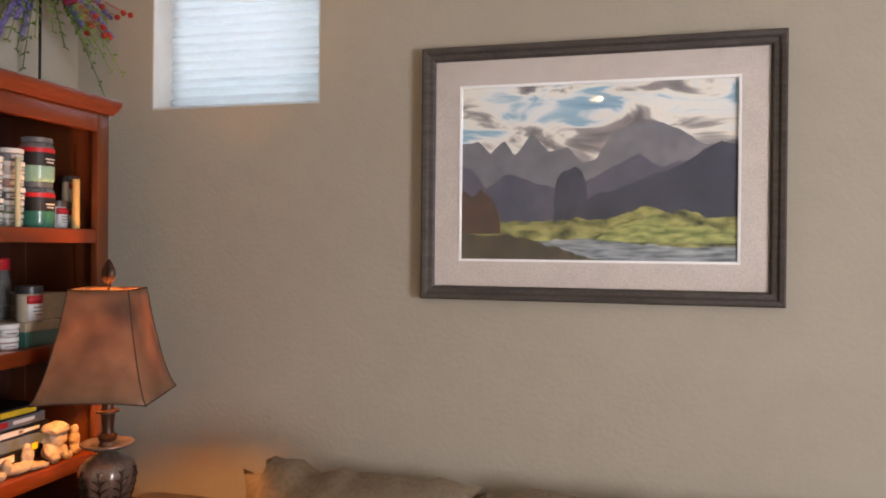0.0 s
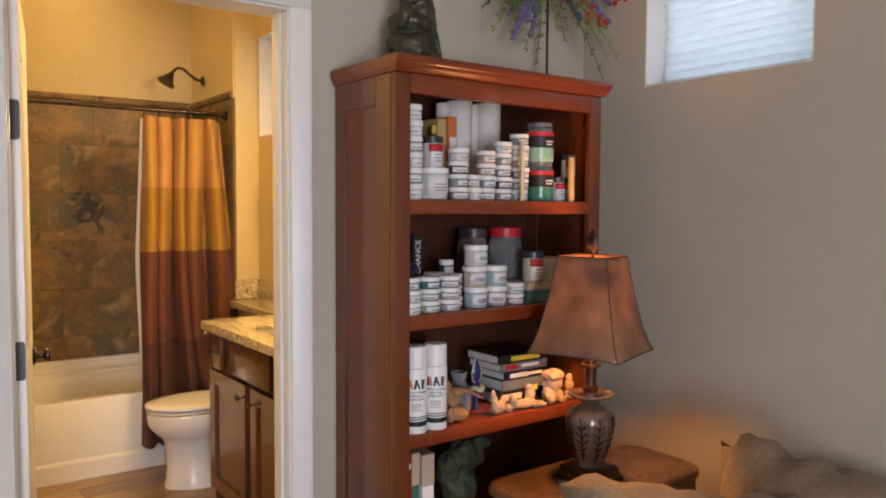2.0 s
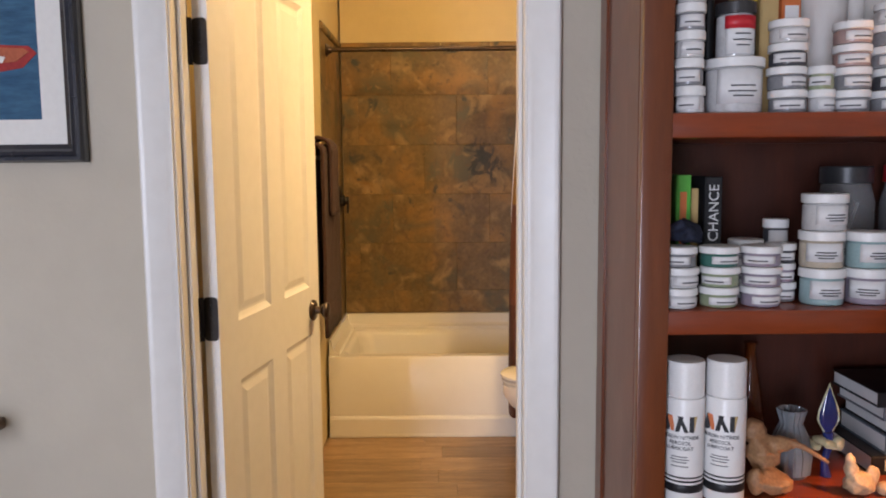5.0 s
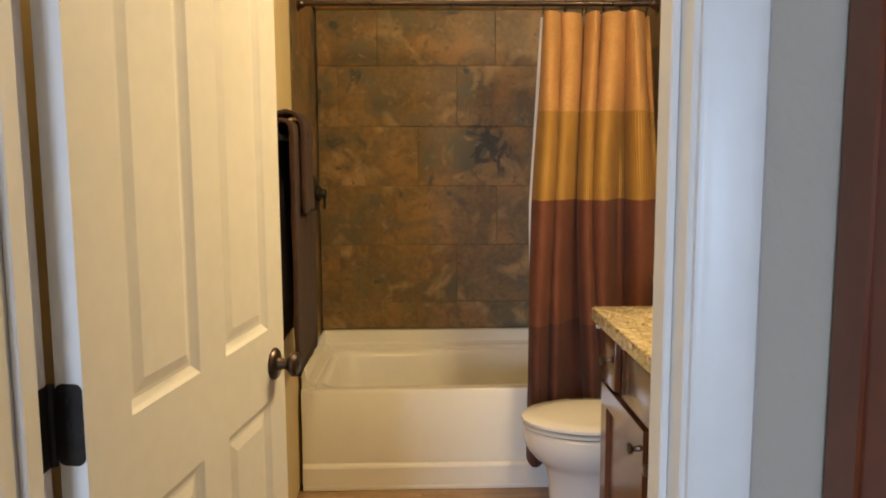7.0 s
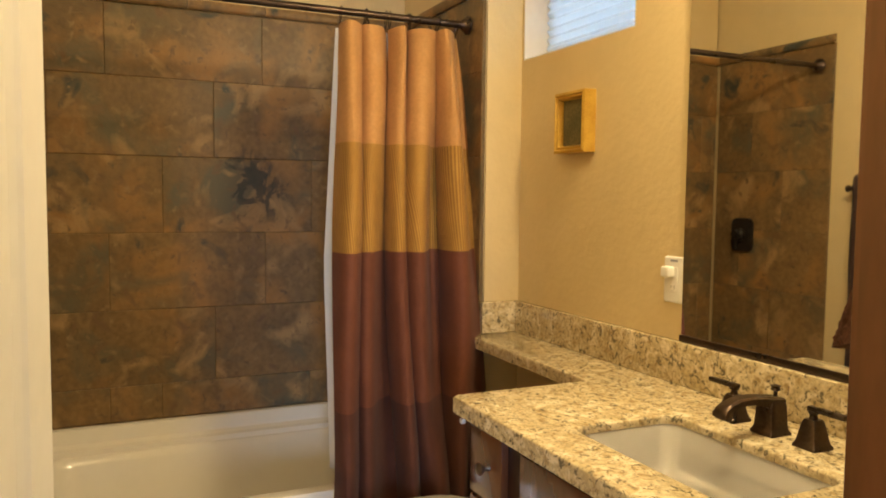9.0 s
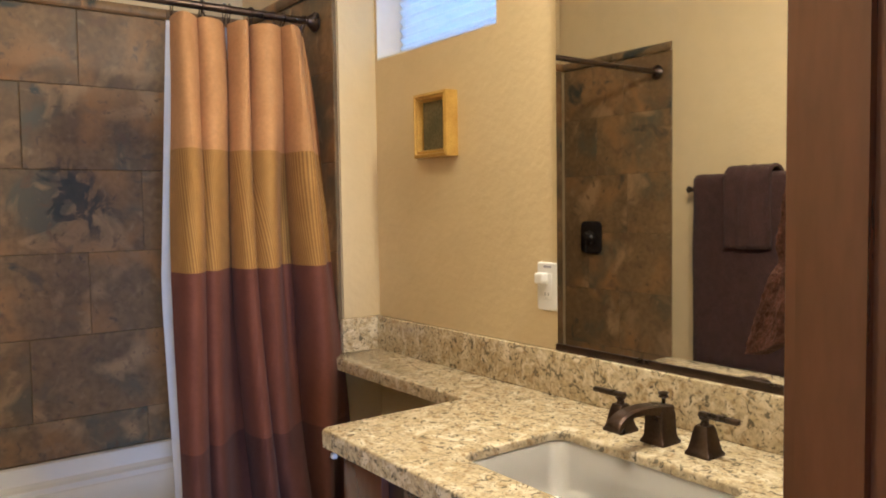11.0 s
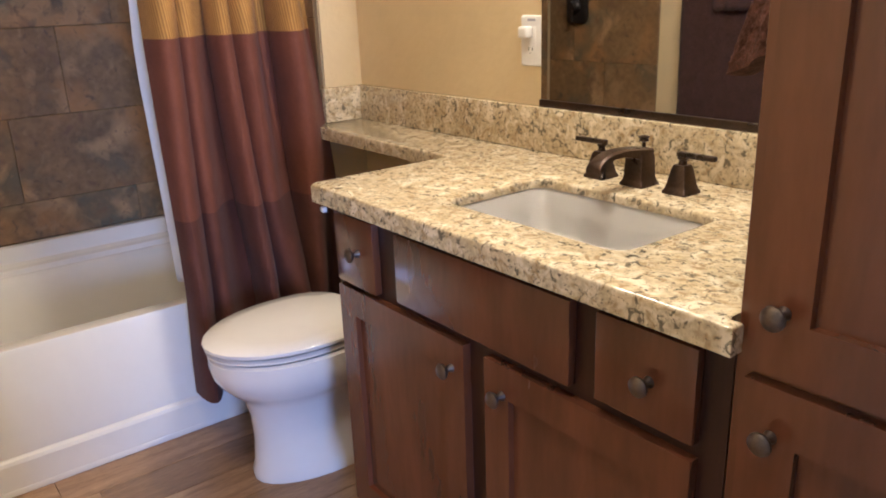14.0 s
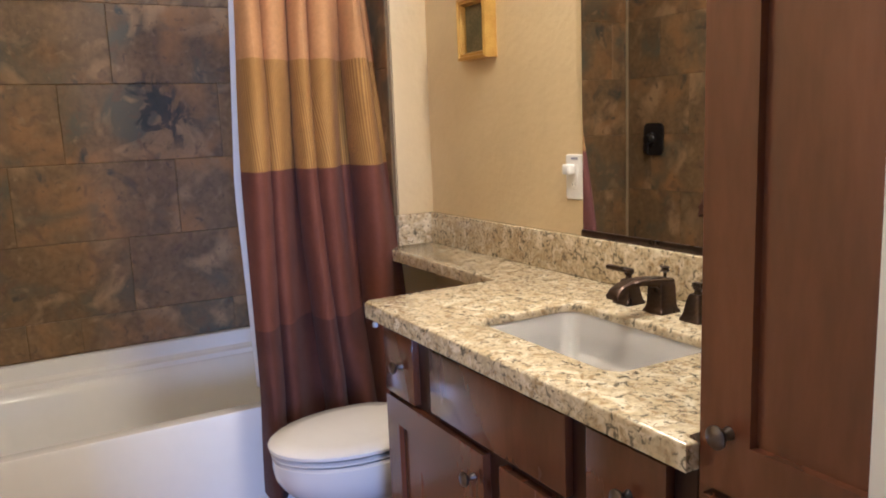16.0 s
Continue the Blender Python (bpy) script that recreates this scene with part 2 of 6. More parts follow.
def box(x0, x1, y0, y1, z0, z1, bev=0.0, seg=2, bm=None):
    bm = bm or bmesh.new()
    x0, x1, y0, y1, z0, z1 = min(x0, x1), max(x0, x1), min(y0, y1), max(y0, y1), min(z0, z1), max(z0, z1)
    m = Matrix.Translation(((x0 + x1) / 2, (y0 + y1) / 2, (z0 + z1) / 2)) @ Matrix.Diagonal((x1 - x0, y1 - y0, z1 - z0, 1))
    made = bmesh.ops.create_cube(bm, size=1, matrix=m)
    if bev:
        edges = list({e for v in made["verts"] for e in v.link_edges})
        bmesh.ops.bevel(bm, geom=edges, offset=bev, segments=seg, affect="EDGES", profile=0.5)
    return bm


def lathe(profile, seg=28, bm=None, at=(0, 0, 0), squash=(1, 1), wave=None):
    """A turned shape from (radius, height) pairs; wave(angle, i) scales the radius."""
    bm = bm or bmesh.new()
    rings = []
    for i, (r, z) in enumerate(profile):
        ring = []
        for k in range(seg):
            a = 2 * math.pi * k / seg
            w = wave(a, i) if wave else 1
            ring.append(bm.verts.new((at[0] + r * w * squash[0] * math.cos(a), at[1] + r * w * squash[1] * math.sin(a), at[2] + z)))
        rings.append(ring)
    skin(bm, rings)
    return bm


def skin(bm, rings, caps=True):
    n = len(rings[0])
    for a, b in zip(rings, rings[1:]):
        for k in range(n):
            bm.faces.new((a[k], a[(k + 1) % n], b[(k + 1) % n], b[k]))
    if caps:
        bm.faces.new(rings[0][::-1])
        bm.faces.new(rings[-1])


def loft(rings, bm=None, caps=True):
    bm = bm or bmesh.new()
    skin(bm, [[bm.verts.new(p) for p in ring] for ring in rings], caps)
    return bm


def tube(points, r, seg=10, bm=None):
    """A round bar along points; r is one radius or one for each point."""
    bm = bm or bmesh.new()
    pts = [Vector(p) for p in points]
    rs = r if isinstance(r, (list, tuple)) else [r] * len(pts)
    rings, side = [], None
    for i, p in enumerate(pts):
        d = (pts[min(i + 1, len(pts) - 1)] - pts[max(i - 1, 0)]).normalized()
        if side is None:
            side = d.orthogonal().normalized()
        side = (side - d * side.dot(d)).normalized()
        up = d.cross(side)
        rings.append([bm.verts.new(p + rs[i] * (math.cos(2 * math.pi * k / seg) * side + math.sin(2 * math.pi * k / seg) * up)) for k in range(seg)])
    skin(bm, rings)
    return bm


def prism(poly, axis, a, b, bm=None):
    """A flat outline drawn out along an axis from a to b; poly holds the two other coordinates in order."""
    bm = bm or bmesh.new()
    put = {"x": lambda u, v, w: (w, u, v), "y": lambda u, v, w: (u, w, v), "z": lambda u, v, w: (u, v, w)}[axis]
    lo = [bm.verts.new(put(u, v, a)) for u, v in poly]
    hi = [bm.verts.new(put(u, v, b)) for u, v in poly]
    skin(bm, [lo, hi])
    return bm


def rounded(x0, x1, y0, y1, r, n=5):
    pts = []
    for cx, cy, s in ((x1 - r, y1 - r, 0), (x0 + r, y1 - r, 90), (x0 + r, y0 + r, 180), (x1 - r, y0 + r, 270)):
        for k in range(n + 1):
            a = radians(s + 90 * k / n)
            pts.append((cx + r * math.cos(a), cy + r * math.sin(a)))
    return pts


def blob(bm, centre, radii, seed=0, rough=0.15, seg=14, turn=None):
    """A lumpy rounded mass."""
    made = bmesh.ops.create_uvsphere(bm, u_segments=seg, v_segments=max(6, seg * 2 // 3), radius=1)
    rot = Euler(turn).to_matrix() if turn else Matrix.Identity(3)
    for v in made["verts"]:
        k = 1 + rough * noise.noise(v.co * 1.7 + Vector((seed * 7.1, seed * 3.3, seed)))
        v.co = rot @ Vector((v.co.x * radii[0] * k, v.co.y * radii[1] * k, v.co.z * radii[2] * k)) + Vector(centre)


def fused(ob, size):
    """Melts overlapping lumps into one skin."""
    r = ob.modifiers.new("fuse", "REMESH")
    r.mode, r.voxel_size, r.use_smooth_shade = "VOXEL", size, True
    return ob


def ring_frame(x0, x1, z0, z1, w, profile, flat):
    """A mitred frame round an opening in the xz plane; profile: (share of the width from the outside, depth)."""
    bm = bmesh.new()
    rings = []
    for s, d in profile:
        o = w * s
        rings.append([flat(x0 + o, z0 + o, d), flat(x1 - o, z0 + o, d), flat(x1 - o, z1 - o, d), flat(x0 + o, z1 - o, d)])
    rings.append([flat(x0 + w, z0 + w, 0), flat(x1 - w, z0 + w, 0), flat(x1 - w, z1 - w, 0), flat(x0 + w, z1 - w, 0)])
    rings.append([flat(x0, z0, 0), flat(x1, z0, 0), flat(x1, z1, 0), flat(x0, z1, 0)])
    vs = [[bm.verts.new(p) for p in r] for r in rings]
    for a, b in zip(vs, vs[1:] + vs[:1]):
        for k in range(4):
            bm.faces.new((a[k], a[(k + 1) % 4], b[(k + 1) % 4], b[k]))
    return bm


# ---- the shell ----
WX, WB, NY, SY = -2.24, -2.347, 2.265, 0.595
WM = -2.293  # where the two skins of the wall between the rooms meet
EX, NB, SB = 3.1, 2.6115, -4.2  # bedroom: east, north and south walls
HB, HT = 3.016, 3.0


def wall_with_hole(axis, a, b, c0, c1, h, hole):
    """A wall of thickness a..b across the axis, from c0 to c1, with one opening (c from, c to, z from, z to)."""
    u0, u1, z0, z1 = hole
    bm = bmesh.new()
    for p, q, r, s in ((c0, u0, 0, h), (u1, c1, 0, h), (u0, u1, 0, z0), (u0, u1, z1, h)):
        if q - p > 1e-4 and s - r > 1e-4:
            if axis == "x":
                box(a, b, p, q, r, s, bm=bm)
            else:
                box(p, q, a, b, r, s, bm=bm)
    bmesh.ops.remove_doubles(bm, verts=bm.verts, dist=1e-5)
    return bm


DOOR = (0.638, 1.397, 0, 2.07)
solid("floor_bedroom", box(WX, EX, SB, NB, -0.06, 0), CARPET, "beige looped carpet over the bedroom floor", "floor", "structure")
solid("floor_bathroom", box(TX - 0.15, WB, SY - 0.1, NY, -0.08, -0.012), GROUT, "dark bed under the bathroom's planks", "floor", "structure")
solid("threshold", box(WB, WX, 0.638, 1.397, -0.06, 0.004), PLANK, "wooden threshold in the bathroom doorway", "threshold", "structure")
solid("wall_west", wall_with_hole("x", WM, WX, SB, NB, HB, DOOR), WALL, "greige painted bedroom wall with a doorway", "wall", "structure")
solid("wall_bathroom_east", wall_with_hole("x", WB, WM - 0.0005, 0.45, NY, HT, DOOR), CREAM, "cream painted bathroom wall with a doorway", "wall", "structure")
solid("wall_north", wall_with_hole("y", NB, NB + 0.16, WM, EX, HB, (-1.943, -1.33, 1.911, 2.72)), WALL, "greige painted wall with a high window", "wall", "structure")
solid("wall_bathroom_north", wall_with_hole("y", NY, NY + 0.16, TX - 0.15, WM - 0.0005, HT, (-4.58, -3.955, 1.9, 2.5)), CREAM, "cream textured bathroom wall with a high window", "wall", "structure")
solid("wall_east", wall_with_hole("x", EX, EX + 0.15, SB, NB, HB, (-1.0, 0.0, 0.08, 2.1)), WALL, "greige wall with a large window", "wall", "structure")
solid("wall_south", box(WM, EX, SB - 0.15, SB, 0, HB), WALL, "plain greige bedroom wall", "wall", "structure")
solid("wall_bathroom_west", box(TX - 0.15, TX - 0.012, SY, NY, 0, HT), CREAM, "cream wall above the tiled tub alcove", "wall", "structure")
solid("wall_bathroom_south", box(TX - 0.15, WB, SY - 0.13, SY - 0.012, 0, HT), CREAM, "cream wall on which the towel bar hangs", "wall", "structure")
wing = box(TX - 0.012, -4.59, 2.112, NY, 0, HT)
bmesh.ops.bevel(wing, geom=[e for e in wing.edges if all(v.co.x > -4.6 and v.co.y < 2.12 for v in e.verts)], offset=0.012, segments=3, affect="EDGES")
solid("wall_wing", wing, CREAM, "cream wall end with a rounded corner beside the tub", "wall", "structure")
solid("wall_linen_return", box(-2.515, WB - 0.002, 1.60, 1.669, 0, HT, 0.004), TRIM, "white painted return beside the linen cabinet", "wall", "structure")
solid("ceiling_bedroom", box(WM, EX, SB, NB, HB, HB + 0.1), CEILING, "off-white bedroom ceiling", "ceiling", "structure")
solid("ceiling_bathroom", box(TX - 0.15, WM - 0.0005, SY - 0.1, NY, HT, HT + 0.1), CEILING, "off-white bathroom ceiling", "ceiling", "structure")


# door lining and casings
def casing_profile(y, s, x, d):
    """Stepped moulding: outline in x, y; s points away from the opening, d away from the wall."""
    return [(x, y), (x + d * 0.010, y), (x + d * 0.012, y + s * 0.012), (x + d * 0.016, y + s * 0.018), (x + d * 0.017, y + s * 0.055),
            (x + d * 0.021, y + s * 0.064), (x + d * 0.021, y + s * 0.078), (x + d * 0.017, y + s * 0.083), (x, y + s * 0.083)]


fr = tagged(thing("door_frame", "white painted door lining with its stops", "door frame"), kind="structure")
for name, *b in (("jamb", WB - 0.002, WX + 0.002, 0.638, 0.658, 0, 2.05), ("jamb", WB - 0.002, WX + 0.002, 1.377, 1.397, 0, 2.05), ("head", WB - 0.002, WX + 0.002, 0.638, 1.397, 2.0505, 2.07),
                 ("stop", -2.3105, -2.274, 0.6582, 0.668, 0, 2.05), ("stop", -2.3105, -2.274, 1.367, 1.3768, 0, 2.05)):
    part(name, box(*b, 0.002, 1), TRIM, fr)
for z in (0.292, 1.081, 1.695):
    part("hinge_leaf", box(-2.346, -2.3125, 0.6581, 0.6605, z - 0.05, z + 0.05, 0.0008, 1), BLACK_METAL, fr, "black hinge leaf let into the jamb")
for label, x, d in (("bedroom", WX, 1), ("bathroom", WB, -1)):
    bm = bmesh.new()
    for y, s in ((0.654, -0.8), (1.383, 0.8)):
        if label == "bathroom" and s < 0:
            continue
        prism(casing_profile(y, s, x, d), "z", 0, 2.058, bm)
    box(x, x + d * 0.018, 0.588 if d > 0 else 0.654, 1.449, 2.0585, 2.14, 0.003, 2, bm)
    solid("door_casing_" + label, bm, TRIM, "white moulded casing round the doorway", "trim", "structure", smooth=True)
solid("baseboard_west", box(WX, WX + 0.014, SB, 0.587, 0, 0.11, 0.004), TRIM, "white baseboard on the bedroom wall", "baseboard", "structure")
solid("baseboard_north", box(WX, EX, NB - 0.014, NB, 0, 0.11, 0.004), TRIM, "white baseboard on the bedroom wall", "baseboard", "structure")


# ---- the bathroom door, ajar ----
def leaf_with_panels(w, h, t, panels):
    """A door leaf along +x with raised panels sunk into both faces; panels: (x0, x1, z0, z1)."""
    bm = bmesh.new()
    xs = sorted({0, w, *(v for p in panels for v in p[:2])})
    zs = sorted({0, h, *(v for p in panels for v in p[2:])})
    for face, sgn in ((0, -1), (t, 1)):
        vs = {(x, z): bm.verts.new((x, face, z)) for x in xs for z in zs}
        for x0, x1 in zip(xs, xs[1:]):
            for z0, z1 in zip(zs, zs[1:]):
                corner = [(x0, z0), (x1, z0), (x1, z1), (x0, z1)]
                loop = [vs[c] for c in corner]
                if any(p[0] <= x0 and x1 <= p[1] and p[2] <= z0 and z1 <= p[3] for p in panels):
                    for inset, deep in ((0.006, 0.004), (0.016, 0.009), (0.022, 0.009), (0.04, 0.003)):
                        nxt = [bm.verts.new((x0 + inset if c[0] == x0 else x1 - inset, face - sgn * deep, z0 + inset if c[1] == z0 else z1 - inset)) for c in corner]
                        for k in range(4):
                            bm.faces.new((loop[k], loop[(k + 1) % 4], nxt[(k + 1) % 4], nxt[k]))
                        loop = nxt
                bm.faces.new(loop)
    for a, b in (((0, 0), (0, h)), ((w, 0), (w, h)), ((0, 0), (w, 0)), ((0, h), (w, h))):
        q = [(a[0], 0, a[1]), (b[0], 0, b[1]), (b[0], t, b[1]), (a[0], t, a[1])]
        bm.faces.new([bm.verts.new(p) for p in q])
    bmesh.ops.remove_doubles(bm, verts=bm.verts, dist=1e-5)
    return bm


door = thing("door_1", "white four-panel interior door standing ajar into the bathroom", "door", (-2.349, 0.70, 0.012), turn=180 - 9)
tagged(door, kind="structure")
PANELS = [(a, b, c, d) for a, b in ((0.105, 0.312), (0.412, 0.619)) for c, d in ((0.22, 0.90), (1.045, 1.88))]
part("door_leaf", leaf_with_panels(0.707, 2.03, 0.035, PANELS), TRIM, door, smooth=False)
for z in (0.28, 1.069, 1.683):
    bm = prism(rounded(0.001, 0.034, -0.05, 0.05, 0.009), "x", -0.0035, -0.0005)
    tube([(-0.006, 0.0385, -0.05), (-0.006, 0.0385, 0.05)], 0.0055, 10, bm)
    for zz in (-0.03, 0, 0.03):
        box(-0.005, -0.003, 0.014, 0.02, zz - 0.003, zz + 0.003, bm=bm)
    for v in bm.verts:
        v.co.z += z
    part("hinge", bm, BLACK_METAL, door, "black metal butt hinge with rounded corners")
for face, s in ((0, -1), (0.035, 1)):
    bm = bmesh.new()
    rot = Matrix.Translation((0.642, face, 0.97)) @ Matrix.Rotation(radians(-90 * s), 4, "X")
    lathe([(0.001, 0), (0.032, 0), (0.033, 0.004), (0.029, 0.009), (0.014, 0.012), (0.011, 0.022), (0.012, 0.030), (0.02, 0.036), (0.025, 0.042), (0.025, 0.047), (0.02, 0.052), (0.001, 0.054)], 24, bm)
    bmesh.ops.transform(bm, matrix=rot, verts=bm.verts)
    part("door_knob", bm, BRONZE, door, "dark bronze round door knob on a rose")


# ---- windows with pleated shades ----
SHADE_CLOTH = mat("white_cellular_shade", (0.86, 0.89, 0.92), (0.82, 0.86, 0.90), scale=3, rough=0.9, fine=0.04, through_light=0.6)
GLASS = mat("window_glass", (0.95, 0.97, 0.97), (0.95, 0.97, 0.97), rough=0.02, spread=0, fine=0, trans=1.0)


def high_window(name, x0, x1, z0, z1, label, y=NY):
    w = thing(name, label, "window", ((x0 + x1) / 2, y + 0.09, z0))
    tagged(w, kind="structure")
    hw, h = (x1 - x0) / 2, z1 - z0
    part("window_frame", ring_frame(-hw, hw, 0, h, 0.035, ((0, 0.03), (0.7, 0.03), (1, 0.02)), lambda a, b, d: (a, 0.06 - d, b)), TRIM, w)
    for b in ((-hw + 0.001, -hw + 0.005, 0.001, h - 0.001), (hw - 0.005, hw - 0.001, 0.001, h - 0.001), (-hw + 0.0052, hw - 0.0052, 0.0012, 0.0046), (-hw + 0.0052, hw - 0.0052, h - 0.0046, h - 0.0012)):
        part("reveal", box(b[0], b[1], -0.0895, 0.025, b[2], b[3]), TRIM, w)
    pane = part("pane", box(-hw + 0.03, hw - 0.03, 0.045, 0.05, 0.03, h - 0.03), GLASS, w)
    pane.visible_shadow = False
    bm = bmesh.new()
    n, pitch = int(h / 0.0155), 0.0155
    ring = []
    for k in range(n + 1):
        ring.append((0.010 if k % 2 else -0.004, 0.016 + k * pitch))
    ring += [(y + 0.012, z) for y, z in ring[::-1]]
    prism(ring, "x", -hw + 0.014, hw - 0.014, bm)
    part("pleated_shade", bm, SHADE_CLOTH, w, "white pleated cellular shade glowing with daylight", smooth=False)
    part("bottom_rail", box(-hw + 0.012, hw - 0.012, -0.008, 0.02, 0.0052, 0.019, 0.003), TRIM, w)
    return w


high_window("window_1", -1.943, -1.33, 1.911, 2.72, "high bedroom window with a white pleated shade lowered", NB)
high_window("window_2", -4.58, -3.955, 1.9, 2.5, "high bathroom window with a white pleated shade lowered")
big = thing("window_3", "large white-framed bedroom window", "window", (EX + 0.04, -0.5, 0.08))
tagged(big, kind="structure")
part("window_frame", ring_frame(-0.5, 0.5, 0, 2.02, 0.06, ((0, 0.04), (0.8, 0.04), (1, 0.03)), lambda a, b, d: (0.04 - d, a, b)), TRIM, big)
pane = part("pane", box(0.03, 0.035, -0.45, 0.45, 0.05, 1.97), GLASS, big)
pane.visible_shadow = False
can = thing("ceiling_light", "white recessed ceiling downlight, lit", "ceiling light", (-0.808, -3.246, HB))
part("trim_ring", lathe([(0.075, 0), (0.095, 0), (0.095, -0.006), (0.085, -0.012), (0.075, -0.010)], 28), TRIM, can)
part("lens", lathe([(0.001, -0.004), (0.076, -0.004), (0.076, -0.007), (0.001, -0.007)], 28), glowing("lit_lens", (1.0, 0.9, 0.75), 9.0), can, "glowing lens")


# ---- bookcase ----
def bookcase():
    x0, x1, y0, y1 = -1.962, -1.702, 1.362, 2.035
    b = thing("bookcase", "tall cherry-red wooden bookcase full of craft jars", "bookcase", (x0, y0, 0))
    w, d = y1 - y0, x1 - x0
    for k, y in enumerate((0, w - 0.022)):
        bm = bmesh.new()
        box(0, d - 0.02, y + 0.004, y + 0.018, FB + 0.06, 1.7725, bm=bm)
        for xa, xb, za, zb in ((0, 0.045, FB, 1.773), (d - 0.065, d - 0.001, FB, 1.773), (0.045, d - 0.065, 1.705, 1.773), (0.045, d - 0.065, FB, FB + 0.10)):
            box(xa, xb, y, y + 0.022, za, zb, 0.0015 if xa > 0.1 else 0.0, 1, bm)
        part("side_panel", bm, CHERRY, b, smooth=False)
    # the dim depth behind the jars is put into the board's darker colour
    part("back_panel", box(-0.006, 0.0, 0.0045, w - 0.0045, FB + 0.02, 1.772), mat("shaded_back_board", (0.075, 0.018, 0.009), (0.05, 0.012, 0.006), scale=4, rough=0.45, stretch=(1, 6, 0.7), fine=0.2), b, "back board, coloured darker for the shade inside the bookcase")
    for y in (0, w - 0.044):
        part("face_stile", box(d, d + 0.019, y, y + 0.042, FB, 1.773, 0.0025), CHERRY, b)
    part("face_rail", box(d, d + 0.019, 0.0422, w - 0.0442, 1.728, 1.773, 0.002), CHERRY_FLAT, b)
    part("base_rail", box(d, d + 0.019, 0.0422, w - 0.0442, FB, FB + 0.07, 0.002), CHERRY_FLAT, b)
    for top in (1.487, 1.217, 0.938, 0.66, 0.36):
        part("shelf", box(0.0003, d + 0.016, 0.0225, w - 0.0225, top - 0.034, top, 0.003), CHERRY_FLAT, b)
    crown = bmesh.new()
    prof = [(0, 1.7735), (0.010, 1.7735), (0.012, 1.777), (0.022, 1.784), (0.026, 1.791), (0.03, 1.794), (0.033, 1.80), (0.033, 1.806), (0.030, 1.81), (0, 1.81)]
    rings = []
    for o, z in prof:
        rings.append([(-0.004, -o * 0.4, z), (d + 0.019 + o * 0.8, -o * 0.4, z), (d + 0.019 + o * 0.8, w + o * 0.4, z), (-0.004, w + o * 0.4, z)])
    loft(rings, crown)
    part("crown_top", crown, CHERRY_FLAT, b, smooth=False)
    return b



# ---- tub ----
def tub():
    x0, x1, y0, y1, h = TX + 0.012, -4.572, SY + 0.003, 2.097, 0.435
    t = thing("bathtub", "white alcove bathtub with a plain apron", "bathtub", (x0, y0, 0))
    w, l = x1 - x0, y1 - y0
    outer = rounded(0, w, 0, l, 0.004, 5)
    rings = [[(x, y, 0.117) for x, y in outer], [(x, y, h - 0.012) for x, y in outer], [(x if x < w - 0.02 else x - 0.006, y, h - 0.002) for x, y in outer]]
    for ins, z, r in ((0.052, h, 0.07), (0.062, h - 0.004, 0.08), (0.078, h - 0.03, 0.09), (0.10, 0.24, 0.10), (0.13, 0.12, 0.11), (0.19, 0.085, 0.10)):
        rings.append([(x, y, z) for x, y in rounded(ins + 0.03, w - ins, ins * 1.2, l - ins * 1.5, r, 5)])
    bm = loft(rings, caps=False)
    bm.verts.ensure_lookup_table()
    bm.faces.new(bm.verts[-24:])
    part("basin", bm, ACRYLIC, t)
    part("apron", prism([(w - 0.002, 0.02), (w + 0.012, 0.02), (w + 0.012, 0.098), (w + 0.008, 0.108), (w - 0.002, 0.1165), (w - 0.03, 0.1165), (w - 0.03, 0.02)], "y", 0.001, l - 0.001), ACRYLIC, t, smooth=False)
    part("toe_skirt", box(w - 0.025, w + 0.013, 0, l, 0.0, 0.0205, 0.003), ACRYLIC, t)
    bm = prism([(0.0, h - 0.01), (0.085, h - 0.01), (0.078, h + 0.018), (0.055, h + 0.022), (0.032, h + 0.03), (0.02, 0.519), (0.0, 0.522)], "y", 0.001, l - 0.001)
    part("back_ledge", bm, ACRYLIC, t, smooth=False)
    for y in (0.001, l - 0.001):
        s = 1 if y < 0.5 else -1
        part("end_ledge", prism([(y, h - 0.01), (y + s * 0.06, h - 0.01), (y + s * 0.05, h + 0.014), (y + s * 0.02, h + 0.03), (y + s * 0.012, 0.517), (y, 0.519)], "x", 0.021, w - 0.03), ACRYLIC, t, smooth=False)
    return t


tub()


# ---- toilet ----
def egg(cx, cy, a, front, back, z, n=28, square=0.0):
    """Oval ring, long in y: reaches front towards -y and back towards +y."""
    pts = []
    for k in range(n):
        t = 2 * math.pi * k / n
        c, s = math.cos(t), math.sin(t)
        p = 1 - square if s > 0 else 1
        c, s = math.copysign(abs(c) ** p, c), math.copysign(abs(s) ** p, s)
        pts.append((cx + a * c, cy + (back if s > 0 else front) * s, z))
    return pts


